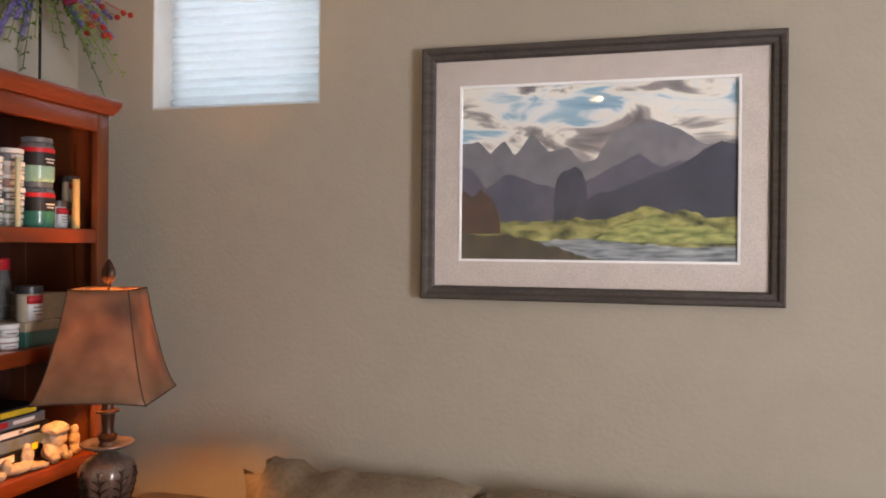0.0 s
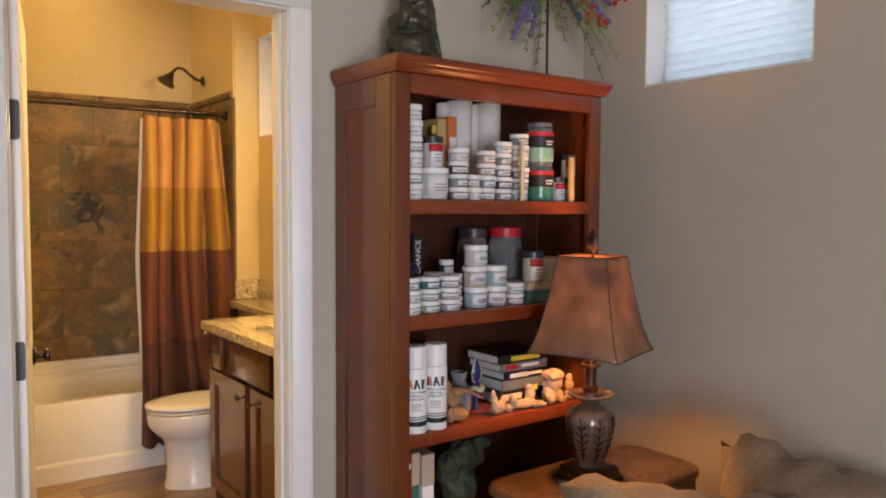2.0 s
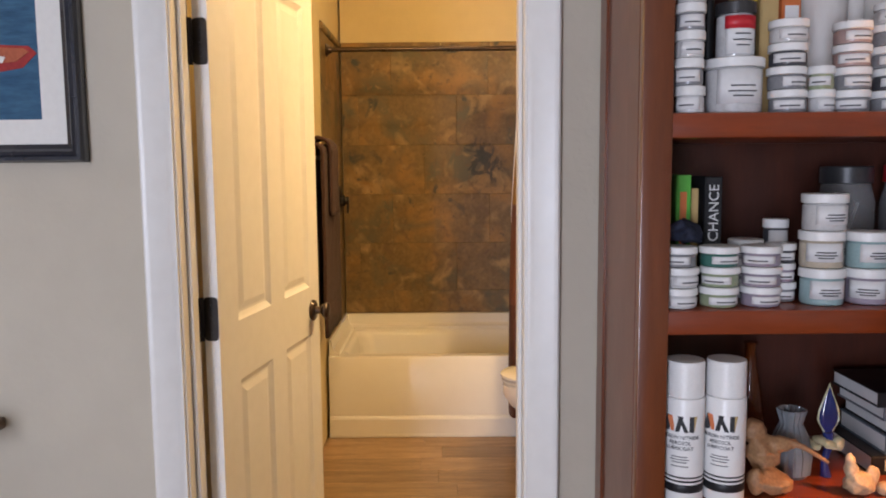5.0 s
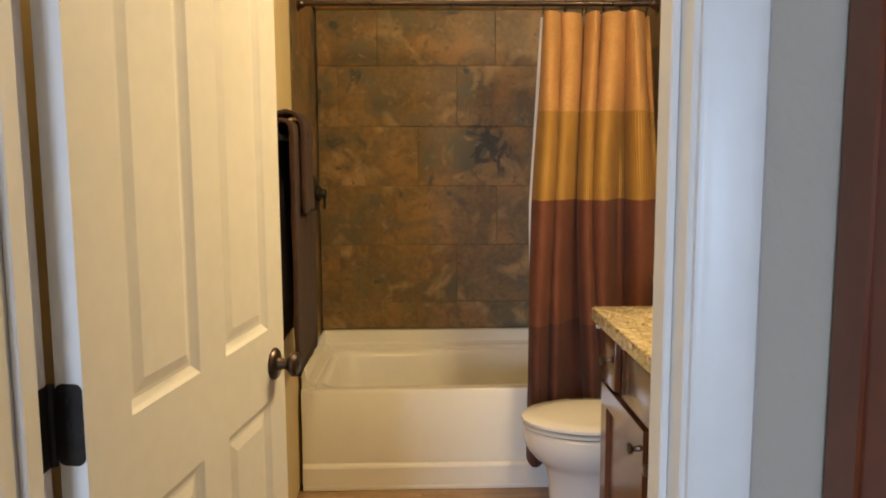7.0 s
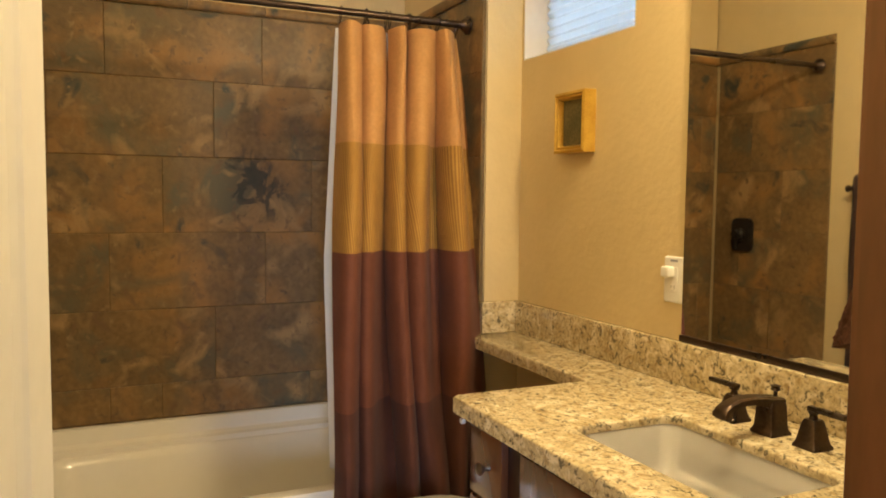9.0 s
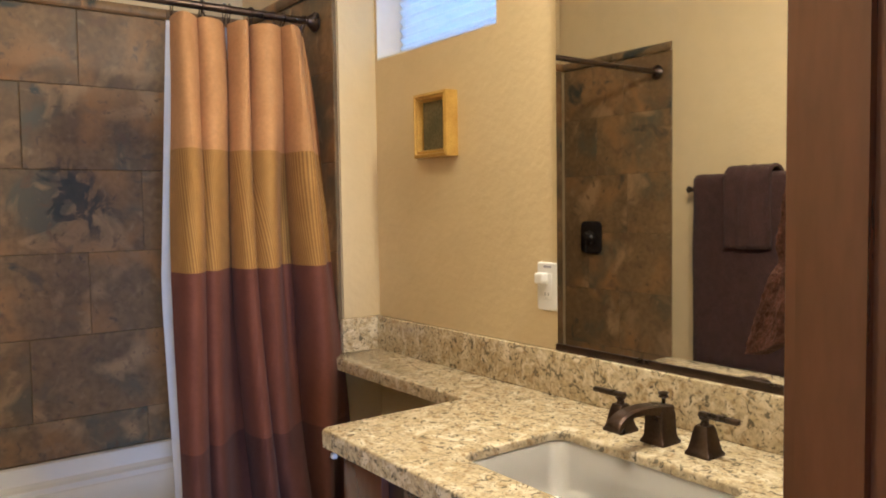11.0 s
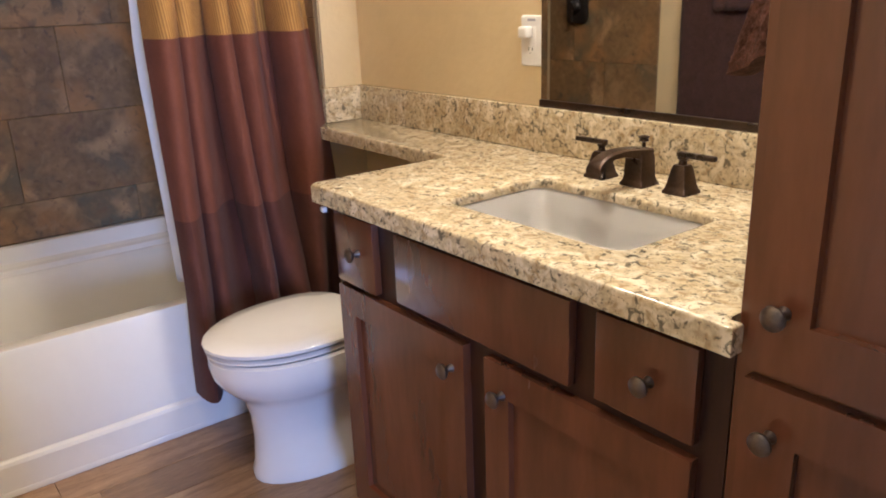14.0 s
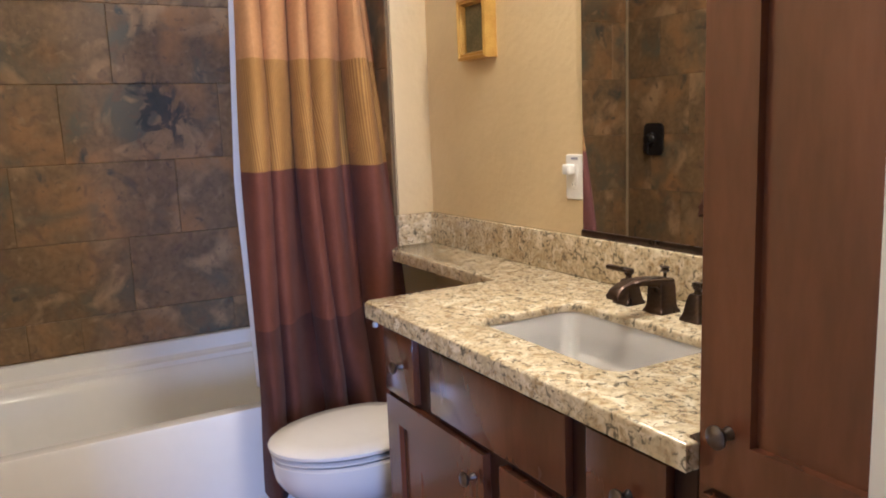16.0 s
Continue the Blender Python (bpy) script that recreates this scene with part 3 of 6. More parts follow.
def toilet():
    t = thing("toilet", "white elongated toilet with its lid down", "toilet", (-4.185, 1.74, 0))
    bm = loft([egg(0, 0.06, 0.122, 0.235, 0.36, 0, square=0.35), egg(0, 0.06, 0.124, 0.238, 0.36, 0.02, square=0.35), egg(0, 0.06, 0.118, 0.228, 0.35, 0.05, square=0.3),
               egg(0, 0.05, 0.112, 0.212, 0.35, 0.13, square=0.3), egg(0, 0.03, 0.110, 0.195, 0.37, 0.20, square=0.2), egg(0, 0, 0.115, 0.175, 0.40, 0.245, square=0.2), egg(0, 0, 0.130, 0.188, 0.39, 0.268, square=0.22), egg(0, 0, 0.155, 0.212, 0.39, 0.288, square=0.22),
               egg(0, 0, 0.174, 0.237, 0.38, 0.315, square=0.25), egg(0, 0, 0.184, 0.254, 0.36, 0.345, square=0.3), egg(0, 0, 0.186, 0.258, 0.36, 0.37, square=0.3), egg(0, 0, 0.185, 0.258, 0.36, 0.40, square=0.3), egg(0, 0, 0.178, 0.25, 0.35, 0.408, square=0.3)])
    part("bowl", bm, PORCELAIN, t)
    for name, lo, hi, g in (("seat", 0.412, 0.427, -0.003), ("lid", 0.433, 0.453, 0.003)):
        a = 0.187 + g
        rings = [egg(0, 0, a - 0.006, 0.258 + g, 0.20, lo, square=0.3), egg(0, 0, a, 0.265 + g, 0.205, lo + 0.004, square=0.3), egg(0, 0, a, 0.265 + g, 0.205, hi - 0.007, square=0.3), egg(0, 0, a - 0.007, 0.257 + g, 0.2, hi - 0.001, square=0.3)]
        if name == "lid":
            rings += [egg(0, 0, a - 0.05, 0.20, 0.15, hi + 0.004, square=0.3), egg(0, 0, a - 0.12, 0.11, 0.09, hi + 0.007, square=0.3)]
        part(name, loft(rings), PORCELAIN, t)
    for x in (-0.07, 0.07):
        part("hinge_cap", box(x - 0.022, x + 0.022, 0.175, 0.215, 0.409, 0.445, 0.008), PORCELAIN, t)
    part("tank", box(-0.2, 0.2, 0.30, 0.50, 0.36, 0.70, 0.03, 4), PORCELAIN, t)
    part("tank_lid", box(-0.21, 0.21, 0.29, 0.51, 0.702, 0.735, 0.012, 3), PORCELAIN, t)
    for x in (-0.1, 0.1):
        part("bolt_cap", lathe([(0.001, 0.035), (0.012, 0.033), (0.015, 0.02), (0.016, 0.0), (0.001, 0)], 14, at=(x * 1.04, 0.17, 0.001)), PORCELAIN, t)
    return t


toilet()


# ---- vanity ----
def shaker(x0, x1, z0, z1, y, frame_w=0.09, t=0.019):
    """Front of frame and sunk panel in the xz plane, facing -y, its face at y."""
    bm = bmesh.new()
    box(x0, x1, y, y + t, z0, z1, bm=bm)
    face = min(bm.faces, key=lambda f: f.calc_center_median().y)
    made = bmesh.ops.inset_individual(bm, faces=[face], thickness=frame_w)
    made = bmesh.ops.inset_individual(bm, faces=[face], thickness=0.0012)
    for v in face.verts:
        v.co.y += 0.012
    return bm


def knob_mesh():
    bm = lathe([(0.001, 0), (0.009, 0), (0.008, 0.004), (0.0055, 0.008), (0.0055, 0.014), (0.012, 0.018), (0.0155, 0.023), (0.0155, 0.026), (0.012, 0.0295), (0.001, 0.031)], 20)
    bmesh.ops.transform(bm, matrix=Matrix.Rotation(radians(90), 4, "X"), verts=bm.verts)
    return bm


KNOB = finish("knob", knob_mesh(), PEWTER, True)


def knob(parent, x, y, z):
    ob = new("knob", KNOB)
    ob.parent, ob.location = parent, (x, y, z)
    return tagged(ob, "dark pewter mushroom knob")


def vanity():
    v = thing("vanity_cabinet", "dark brown stained wooden vanity cabinet with shaker doors", "cabinet")
    bm = bmesh.new()
    for x0, x1, y0, y1, z0, z1 in ((-3.805, -3.787, 1.70, 2.255, 0.0, 0.9035), (-2.83, -2.8045, 1.70, 2.255, 0.0, 0.9035), (-3.787, -2.83, 1.70, 2.255, 0.10, 0.118), (-3.787, -2.83, 2.245, 2.255, 0.118, 0.9035)):
        box(x0, x1, y0, y1, z0, z1, bm=bm)
    part("body", bm, MAPLE, v)
    # frame and toe kick carry the shade behind the doors in their colour
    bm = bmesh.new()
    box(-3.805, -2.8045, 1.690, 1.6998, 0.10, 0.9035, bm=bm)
    part("face_frame", bm, MAPLE_SHADED, v)
    part("toe_kick", box(-3.78, -2.8045, 1.75, 1.76, 0.001, 0.0995), MAPLE_SHADED, v)
    for x0, x1, z0, z1, kx in ((-3.787, -3.632, 0.706, 0.865, -3.692), (-3.552, -3.073, 0.716, 0.864, None), (-3.02, -2.845, 0.718, 0.864, -2.92)):
        d = part("drawer_front", box(x0, x1, 1.671, 1.6895, z0, z1, 0.002), MAPLE, v)
        if kx:
            knob(d, kx, 1.671, 0.788)
    for x0, x1, kx in ((-3.787, -3.338, -3.374), (-3.278, -2.845, -3.23)):
        d = part("cabinet_door", shaker(x0, x1, 0.112, 0.694, 1.671), MAPLE, v, smooth=False)
        knob(d, kx, 1.671, 0.635)
    return v


vanity()


def countertop():
    c = thing("granite_countertop", "speckled cream and brown granite countertop with a narrow shelf end", "countertop")
    z0, z1, r = 0.905, 0.924, 0.006
    bm = bmesh.new()
    outline = [(-3.832, 1.645), (-2.785, 1.645), (-2.785, 1.6695), (-2.8045, 1.6695), (-2.8045, 2.262), (-4.588, 2.262), (-4.588, 2.1085), (-4.607, 2.1085), (-4.607, 2.05), (-3.845, 2.05), (-3.845, 1.658)]
    hole = rounded(-3.503, -3.057, 1.768, 2.038, 0.035, 5)
    loops = []
    for z in (z0, z1):
        vo, vh = [bm.verts.new((x, y, z)) for x, y in outline], [bm.verts.new((x, y, z)) for x, y in hole]
        eds = [bm.edges.new((a, b)) for l in (vo, vh) for a, b in zip(l, l[1:] + l[:1])]
        bmesh.ops.triangle_fill(bm, edges=eds, use_beauty=True)
        loops.append((vo, vh))
    for i in (0, 1):
        a, b = loops[0][i], loops[1][i]
        for k in range(len(a)):
            bm.faces.new((a[k], a[(k + 1) % len(a)], b[(k + 1) % len(a)], b[k]))
    bmesh.ops.recalc_face_normals(bm, faces=bm.faces)
    rim = [e for e in bm.edges if e.is_manifold and len({round(v.co.z, 4) for v in e.verts}) == 1 and e.calc_face_angle() > 1.0 and all(v.co.z > 0.92 and v.co.y < 2.2 for v in e.verts)]
    bmesh.ops.bevel(bm, geom=rim, offset=0.006, segments=3, affect="EDGES", profile=0.5, clamp_overlap=True)
    part("slab", bm, GRANITE, c)
    part("front_edge", box(-3.832, -2.785, 1.645, 1.6695, 0.884, 0.905), GRANITE, c)
    part("side_edge", prism([(-3.845, 1.658), (-3.832, 1.6452), (-3.832, 1.67), (-3.8065, 1.67), (-3.8065, 2.05), (-3.845, 2.05)], "z", 0.884, 0.905), GRANITE, c)
    part("shelf_edge", box(-4.6065, -3.808, 2.0505, 2.075, 0.886, 0.905), GRANITE, c)
    part("backsplash", box(-4.566, -2.8045, 2.240, 2.2635, 0.9245, 1.036, 0.003), GRANITE, c)
    part("side_splash", box(-4.5885, -4.5665, 2.106, 2.2635, 0.9245, 1.036, 0.003), GRANITE, c)
    return c


countertop()


def sink():
    s = thing("undermount_sink", "white rectangular undermount sink", "sink", (-3.28, 1.903, 0.9045))
    rings = []
    for ins, z, r in ((-0.03, -0.0005, 0.05), (-0.004, -0.0005, 0.035), (0.0, -0.006, 0.035), (0.016, -0.040, 0.036), (0.036, -0.080, 0.034), (0.060, -0.104, 0.028), (0.112, -0.114, 0.003)):
        rings.append([(x, y, z) for x, y in rounded(-0.2215 + ins, 0.2215 - ins, -0.1335 + ins, 0.1335 - ins, max(0.003, r if ins < 0.1 else 0.003), 5)])
    bm = loft(rings, caps=False)
    bm.verts.ensure_lookup_table()
    bm.faces.new(bm.verts[-24:])
    bmesh.ops.solidify(bm, geom=bm.faces[:], thickness=-0.006)
    part("bowl", bm, PORCELAIN, s)
    part("drain", lathe([(0.001, 0.003), (0.022, 0.003), (0.024, 0.0), (0.001, 0)], 20, at=(0, 0.0, -0.1135)), BRONZE, s, "dark bronze drain")
    return s


sink()


# ---- mirror and linen cabinet ----
MIRROR = mat("mirror_silver", (0.93, 0.93, 0.92), (0.93, 0.93, 0.92), rough=0.015, spread=0.0, metal=1.0, fine=0.0)
m = thing("wall_mirror", "large frameless wall mirror above the vanity in a dark bottom channel", "mirror", (-3.725, NY, 1.037))
part("mirror_glass", box(0, 0.92, -0.008, -0.002, 0.004, 1.25, 0.0015, 1), MIRROR, m)
part("bottom_channel", box(-0.002, 0.921, -0.013, -0.0005, -0.0005, 0.0175, 0.002), BRONZE, m, "dark bronze bottom channel")


def linen():
    c = thing("linen_cabinet", "tall dark brown wooden linen cabinet with panelled doors", "cabinet")
    part("body", box(-2.803, -2.352, 1.7035, 2.258, 0.0, 2.3), MAPLE, c)
    part("face_frame", box(-2.803, -2.352, 1.69, 1.7033, 0.1, 2.3, 0.001, 1), MAPLE, c)
    for z0, z1, kz in ((0.866, 2.24, 0.95), (0.112, 0.852, 0.785)):
        d = part("cabinet_door", shaker(-2.78, -2.365, z0, z1, 1.671, 0.104), MAPLE, c, smooth=False)
        knob(d, -2.738, 1.671, kz)
    return c


linen()


# ---- bathroom: rod, curtain, fittings ----
def curtain_rod():
    r = thing("shower_curtain_rod", "dark bronze shower curtain rod across the tub", "curtain rod", (-4.70, SY, 2.032))
    part("rod", tube([(0, 0.012, 0), (0, 1.502, 0)], 0.0125, 14), BRONZE, r)
    for y, s in ((0.0115, 1), (1.5035, -1)):
        bm = lathe([(0.001, 0), (0.034, 0), (0.034, 0.006), (0.026, 0.012), (0.018, 0.024), (0.016, 0.03), (0.001, 0.03)], 20)
        bmesh.ops.transform(bm, matrix=Matrix.Translation((0, y, 0)) @ Matrix.Rotation(radians(-90 * s), 4, "X"), verts=bm.verts)
        part("flange", bm, BRONZE, r)


CURTAIN_TAN = mat("tan_curtain_cloth", (0.56, 0.30, 0.095), (0.48, 0.25, 0.075), scale=9, rough=0.85, bump=0.35, bscale=260, fine=0.15, through_light=0.12, sheen=0.04)
CURTAIN_GOLD = striped(mat("gold_ribbed_curtain_cloth", (0.54, 0.29, 0.05), (0.46, 0.24, 0.04), scale=9, rough=0.85, bump=0.25, bscale=200, fine=0.12, through_light=0.1, sheen=0.04), 0.0085, 0.55)
CURTAIN_RUST = mat("rust_brown_curtain_cloth", (0.155, 0.049, 0.023), (0.125, 0.038, 0.018), scale=9, rough=0.8, bump=0.35, bscale=260, fine=0.15, through_light=0.06, sheen=0.04)
CURTAIN_DARK = mat("dark_brown_curtain_cloth", (0.095, 0.030, 0.017), (0.072, 0.022, 0.013), scale=9, rough=0.8, bump=0.35, bscale=260, fine=0.15, through_light=0.05, sheen=0.04)
LINER = mat("white_curtain_liner", (0.78, 0.76, 0.72), (0.74, 0.72, 0.68), scale=5, rough=0.5, fine=0.05, through_light=0.12)


def fold_point(u, z, seed, folds, y_lo, y_hi, x_at, amp):
    """A point of hanging cloth: u runs along its width, folds deepen downwards."""
    ph = 2 * math.pi * (folds * u + 0.85 * noise.noise(Vector((u * 4.3, seed, 0.55 * z))) + 0.13 * math.sin(2.6 * z + 9 * u))
    a = amp(z) * (0.75 + 0.5 * noise.noise(Vector((u * 7, seed + 4, z * 0.8))))
    sharp = 1.2 * math.sin(ph) - 0.34 * math.cos(2 * ph) + 0.14 * math.sin(2 * ph + 1.5 * z)
    gather = max(0.0, (z - 1.5) / 0.5)
    sharp += 0.35 * gather * math.sin(2.0 * ph + 5.0 * noise.noise(Vector((u * 4, seed + 9, z * 1.5)))) + 0.22 * noise.noise(Vector((u * 6, seed + 12, z * 1.6)))
    return (x_at(z) + a * sharp, y_lo(z) + (y_hi(z) - y_lo(z)) * u - 0.55 * a * math.sin(ph + 0.9), z)


def cloth(z0, z1, seed, folds, y_lo, y_hi, x_at, amp, nu=200, step=0.03):
    bm = bmesh.new()
    uv = bm.loops.layers.uv.new("UVMap")
    nz = max(2, round((z1 - z0) / step))
    grid = [[bm.verts.new(fold_point(i / nu, z0 + (z1 - z0) * j / nz, seed, folds, y_lo, y_hi, x_at, amp)) for i in range(nu + 1)] for j in range(nz + 1)]
    run = [0.0]
    for i in range(nu):
        run.append(run[-1] + (grid[0][i + 1].co - grid[0][i].co).length)
    for j in range(nz):
        for i in range(nu):
            f = bm.faces.new((grid[j][i], grid[j][i + 1], grid[j + 1][i + 1], grid[j + 1][i]))
            for lp, (a, b) in zip(f.loops, ((i, j), (i + 1, j), (i + 1, j + 1), (i, j + 1))):
                lp[uv].uv = (run[a], b * (z1 - z0) / nz)
    return bm


def thicken(ob, t, rim=True):
    s = ob.modifiers.new("thickness", "SOLIDIFY")
    s.thickness, s.offset, s.use_rim = t, 0.0, rim
    return ob


def curtain():
    c = thing("shower_curtain", "shower curtain in tan, ribbed gold and brown bands, drawn aside", "shower curtain")
    lean = lambda z: -4.70 + 0.165 * min(1, max(0, (2.0 - z) / 1.5)) ** 0.9
    lo = lambda z: 1.622 - 0.028 * min(1, (2.0 - z) / 0.8) - 0.02 * max(0, (1.2 - z) / 1.1)
    hi = lambda z: 2.094 + 0.028 * min(1, (2.0 - z) / 0.8) + 0.03 * max(0, (1.2 - z) / 1.1)
    amp = lambda z: 0.066 + 0.016 * min(1, (2.0 - z) / 1.0)
    for name, z0, z1, m in (("tan_band", 1.586, 1.99, CURTAIN_TAN), ("gold_band", 1.226, 1.586, CURTAIN_GOLD), ("rust_band", 0.723, 1.226, CURTAIN_RUST), ("dark_band", 0.145, 0.723, CURTAIN_DARK)):
        thicken(part(name, cloth(z0, z1, 3.0, 5.2, lo, hi, lean, amp), m, c, {"tan_band": "plain tan band", "gold_band": "ribbed gold band", "rust_band": "rust brown band", "dark_band": "dark brown band"}[name]), 0.0025, False)
    for k in range(11):
        u = (k + 0.4) / 11
        x, y, z = fold_point(u, 1.985, 3.0, 5.2, lo, hi, lean, amp)
        pts = [(x, y, z - 0.01)] + [(-4.70 + 0.017 * math.cos(a), y, 2.032 + 0.017 * math.sin(a)) for a in [radians(-60 + 30 * i) for i in range(10)]] + [(x, y, z - 0.004)]
        part("curtain_ring", tube(pts, 0.0019, 6), BRONZE, c)
    l = thing("curtain_liner", "white shower curtain liner hanging inside the tub", "curtain liner")
    lean2 = lambda z: -4.735 + 0.03 * min(1, (2.0 - z) / 1.5)
    lo2 = lambda z: 1.618 - 0.046 * min(1, (2.0 - z) / 0.8) + 0.03 * max(0, (1.1 - z))
    thicken(part("liner_sheet", cloth(0.46, 1.985, 9.0, 6.0, lo2, lambda z: 2.06, lean2, lambda z: 0.013), LINER, l), 0.0012)


curtain_rod()
curtain()


def shower_head():
    s = thing("wall_shower", "dark bronze bell-shaped shower head on a curved arm", "shower head", (-5.10, 2.099, 2.29))
    bm = lathe([(0.001, 0), (0.03, 0), (0.03, 0.005), (0.016, 0.012), (0.001, 0.014)], 18)
    bmesh.ops.transform(bm, matrix=Matrix.Rotation(radians(90), 4, "X"), verts=bm.verts)
    part("flange", bm, BRONZE, s)
    part("arm", tube([(0, -0.008, 0), (0, -0.04, 0.004), (0, -0.08, 0.03), (0, -0.12, 0.062), (0, -0.155, 0.068), (0, -0.18, 0.05), (0, -0.192, 0.03)], 0.009, 12), BRONZE, s)
    bm = lathe([(0.001, 0.035), (0.014, 0.035), (0.018, 0.02), (0.024, 0.01), (0.036, -0.012), (0.048, -0.03), (0.056, -0.036), (0.056, -0.044), (0.048, -0.046), (0.001, -0.043)], 24)
    bmesh.ops.transform(bm, matrix=Matrix.Translation((0, -0.212, 0.0)) @ Matrix.Rotation(radians(-32), 4, "X"), verts=bm.verts)
    part("head", bm, BRONZE, s)


def shower_valve():
    v = thing("shower_valve", "black square shower valve plate with a lever", "shower valve", (-5.13, SY + 0.0005, 1.232))
    part("plate", loft([[(x, 0.0, z) for x, z in rounded(-0.07, 0.07, -0.085, 0.085, 0.03)], [(x, 0.008, z) for x, z in rounded(-0.07, 0.07, -0.085, 0.085, 0.03)], [(x, 0.014, z) for x, z in rounded(-0.06, 0.06, -0.075, 0.075, 0.025)]]), BLACK_METAL, v)
    bm = lathe([(0.034, 0.014), (0.034, 0.03), (0.024, 0.04), (0.022, 0.06), (0.001, 0.062)], 20)
    bmesh.ops.transform(bm, matrix=Matrix.Rotation(radians(-90), 4, "X"), verts=bm.verts)
    part("hub", bm, BLACK_METAL, v)
    part("lever", box(-0.009, 0.009, 0.045, 0.058, -0.075, 0.0, 0.004), BLACK_METAL, v)


shower_head()
shower_valve()

TERRY = mat("dark_brown_terry", (0.062, 0.026, 0.022), (0.042, 0.018, 0.016), scale=30, rough=0.95, bump=1.0, bscale=220, fine=0.6, fscale=6, sheen=0.05)
TERRY_LIGHT = mat("brown_plush_terry", (0.12, 0.056, 0.036), (0.045, 0.021, 0.014), scale=45, rough=0.95, bump=1.0, bscale=160, fine=0.7, fscale=5, sheen=0.0, specular=0.08)


def towel_bar():
    b = thing("towel_bar", "dark bronze towel bar on the cream wall", "towel bar", (-4.18, SY - 0.012, 1.466))
    part("bar", tube([(-0.3, 0.07, 0), (0.3, 0.07, 0)], 0.009, 12), BRONZE, b)
    for x in (-0.3, 0.3):
        bm = lathe([(0.001, 0), (0.028, 0), (0.028, 0.006), (0.012, 0.014), (0.011, 0.07), (0.016, 0.078), (0.001, 0.086)], 18)
        bmesh.ops.transform(bm, matrix=Matrix.Translation((x, 0, 0)) @ Matrix.Rotation(radians(-90), 4, "X"), verts=bm.verts)
        part("post", bm, BRONZE, b)


def draped(name, label, x0, x1, y, z_top, z_front, z_back, thick, seed, material):
    """A towel folded over a bar that runs along x at (y, z_top)."""
    t = thing(name, label, "towel")
    path = [(y + thick, z_front + (z_top - z_front) * k / 14) for k in range(15)]
    path += [(y + thick * math.cos(a), z_top + 0.012 + thick * math.sin(a)) for a in [radians(30 * k) for k in range(1, 6)]]
    path += [(y - thick * 0.8, z_top - (z_top - z_back) * k / 12) for k in range(13)]
    bm = bmesh.new()
    n = 24
    grid = []
    for yy, zz in path:
        row = []
        for i in range(n + 1):
            u = i / n
            w = 0.006 * noise.noise(Vector((u * 6, seed, zz * 4))) + 0.004 * noise.noise(Vector((u * 17, seed, zz * 9)))
            row.append(bm.verts.new((x0 + (x1 - x0) * u + 0.008 * noise.noise(Vector((seed, zz * 3, u))), yy + w, zz + 0.004 * noise.noise(Vector((u * 9, seed + 3, 0))))))
        grid.append(row)
    for a, b in zip(grid, grid[1:]):
        for i in range(n):
            bm.faces.new((a[i], a[i + 1], b[i + 1], b[i]))
    thicken(part("towel_cloth", bm, material, t), 0.014)
    return t


towel_bar()
draped("bath_towel", "dark brown bath towel folded over the bar", -4.435, -3.97, SY + 0.058, 1.478, 0.67, 0.78, 0.034, 2.0, TERRY)
draped("hand_towel", "dark brown hand towel laid over the bath towel", -4.27, -4.06, SY + 0.058, 1.488, 1.21, 1.25, 0.056, 5.0, TERRY)


def ring_towel():
    r = thing("towel_ring", "dark bronze towel ring on the linen cabinet's side", "towel ring", (-2.803, 1.90, 1.63))
    bm = lathe([(0.001, 0), (0.025, 0), (0.025, 0.006), (0.01, 0.012), (0.009, 0.04), (0.001, 0.045)], 18)
    bmesh.ops.transform(bm, matrix=Matrix.Rotation(radians(-90), 4, "Y"), verts=bm.verts)
    part("mount", bm, BRONZE, r)
    part("ring", tube([(-0.036, 0.07 * math.sin(a), -0.07 + 0.07 * math.cos(a)) for a in [2 * math.pi * k / 24 for k in range(25)]], 0.0045, 8), BRONZE, r)
    t = thing("plush_hand_towel", "brown plush hand towel hanging from the ring", "towel", (-2.862, 1.90, 1.22))
    rings = []
    n, rows = 120, 90
    for k in range(rows + 1):
        s = k / rows
        hem = math.exp(-((s - 0.30) / 0.035) ** 2)
        flare = max(0.0, 0.30 - s) / 0.30
        rx = 0.018 + 0.032 * (1 - s) ** 0.8 - 0.006 * hem + 0.016 * flare
        ry = 0.045 + 0.046 * (1 - s) ** 0.7 - 0.006 * hem + 0.014 * flare
        ring = []
        for i in range(n):
            a = 2 * math.pi * i / n
            pile_height = 0.0035 * noise.noise(Vector((14 * math.cos(a), 14 * math.sin(a), 60 * s))) * (1 - 0.8 * hem)
            fx, fy = rx * (1 + 0.16 * math.sin(5 * a + 1) * (1 - s * 0.4)) + pile_height, ry * (1 + 0.12 * math.sin(4 * a)) + pile_height
            ring.append((fx * math.cos(a) - 0.018 * (1 - s) + 0.012 * s, fy * math.sin(a), 0.40 * s + 0.03 * math.cos(a) * (1 - s)))
        rings.append(ring)
    part("towel_cloth", loft(rings), TERRY_LIGHT, t)


ring_towel()


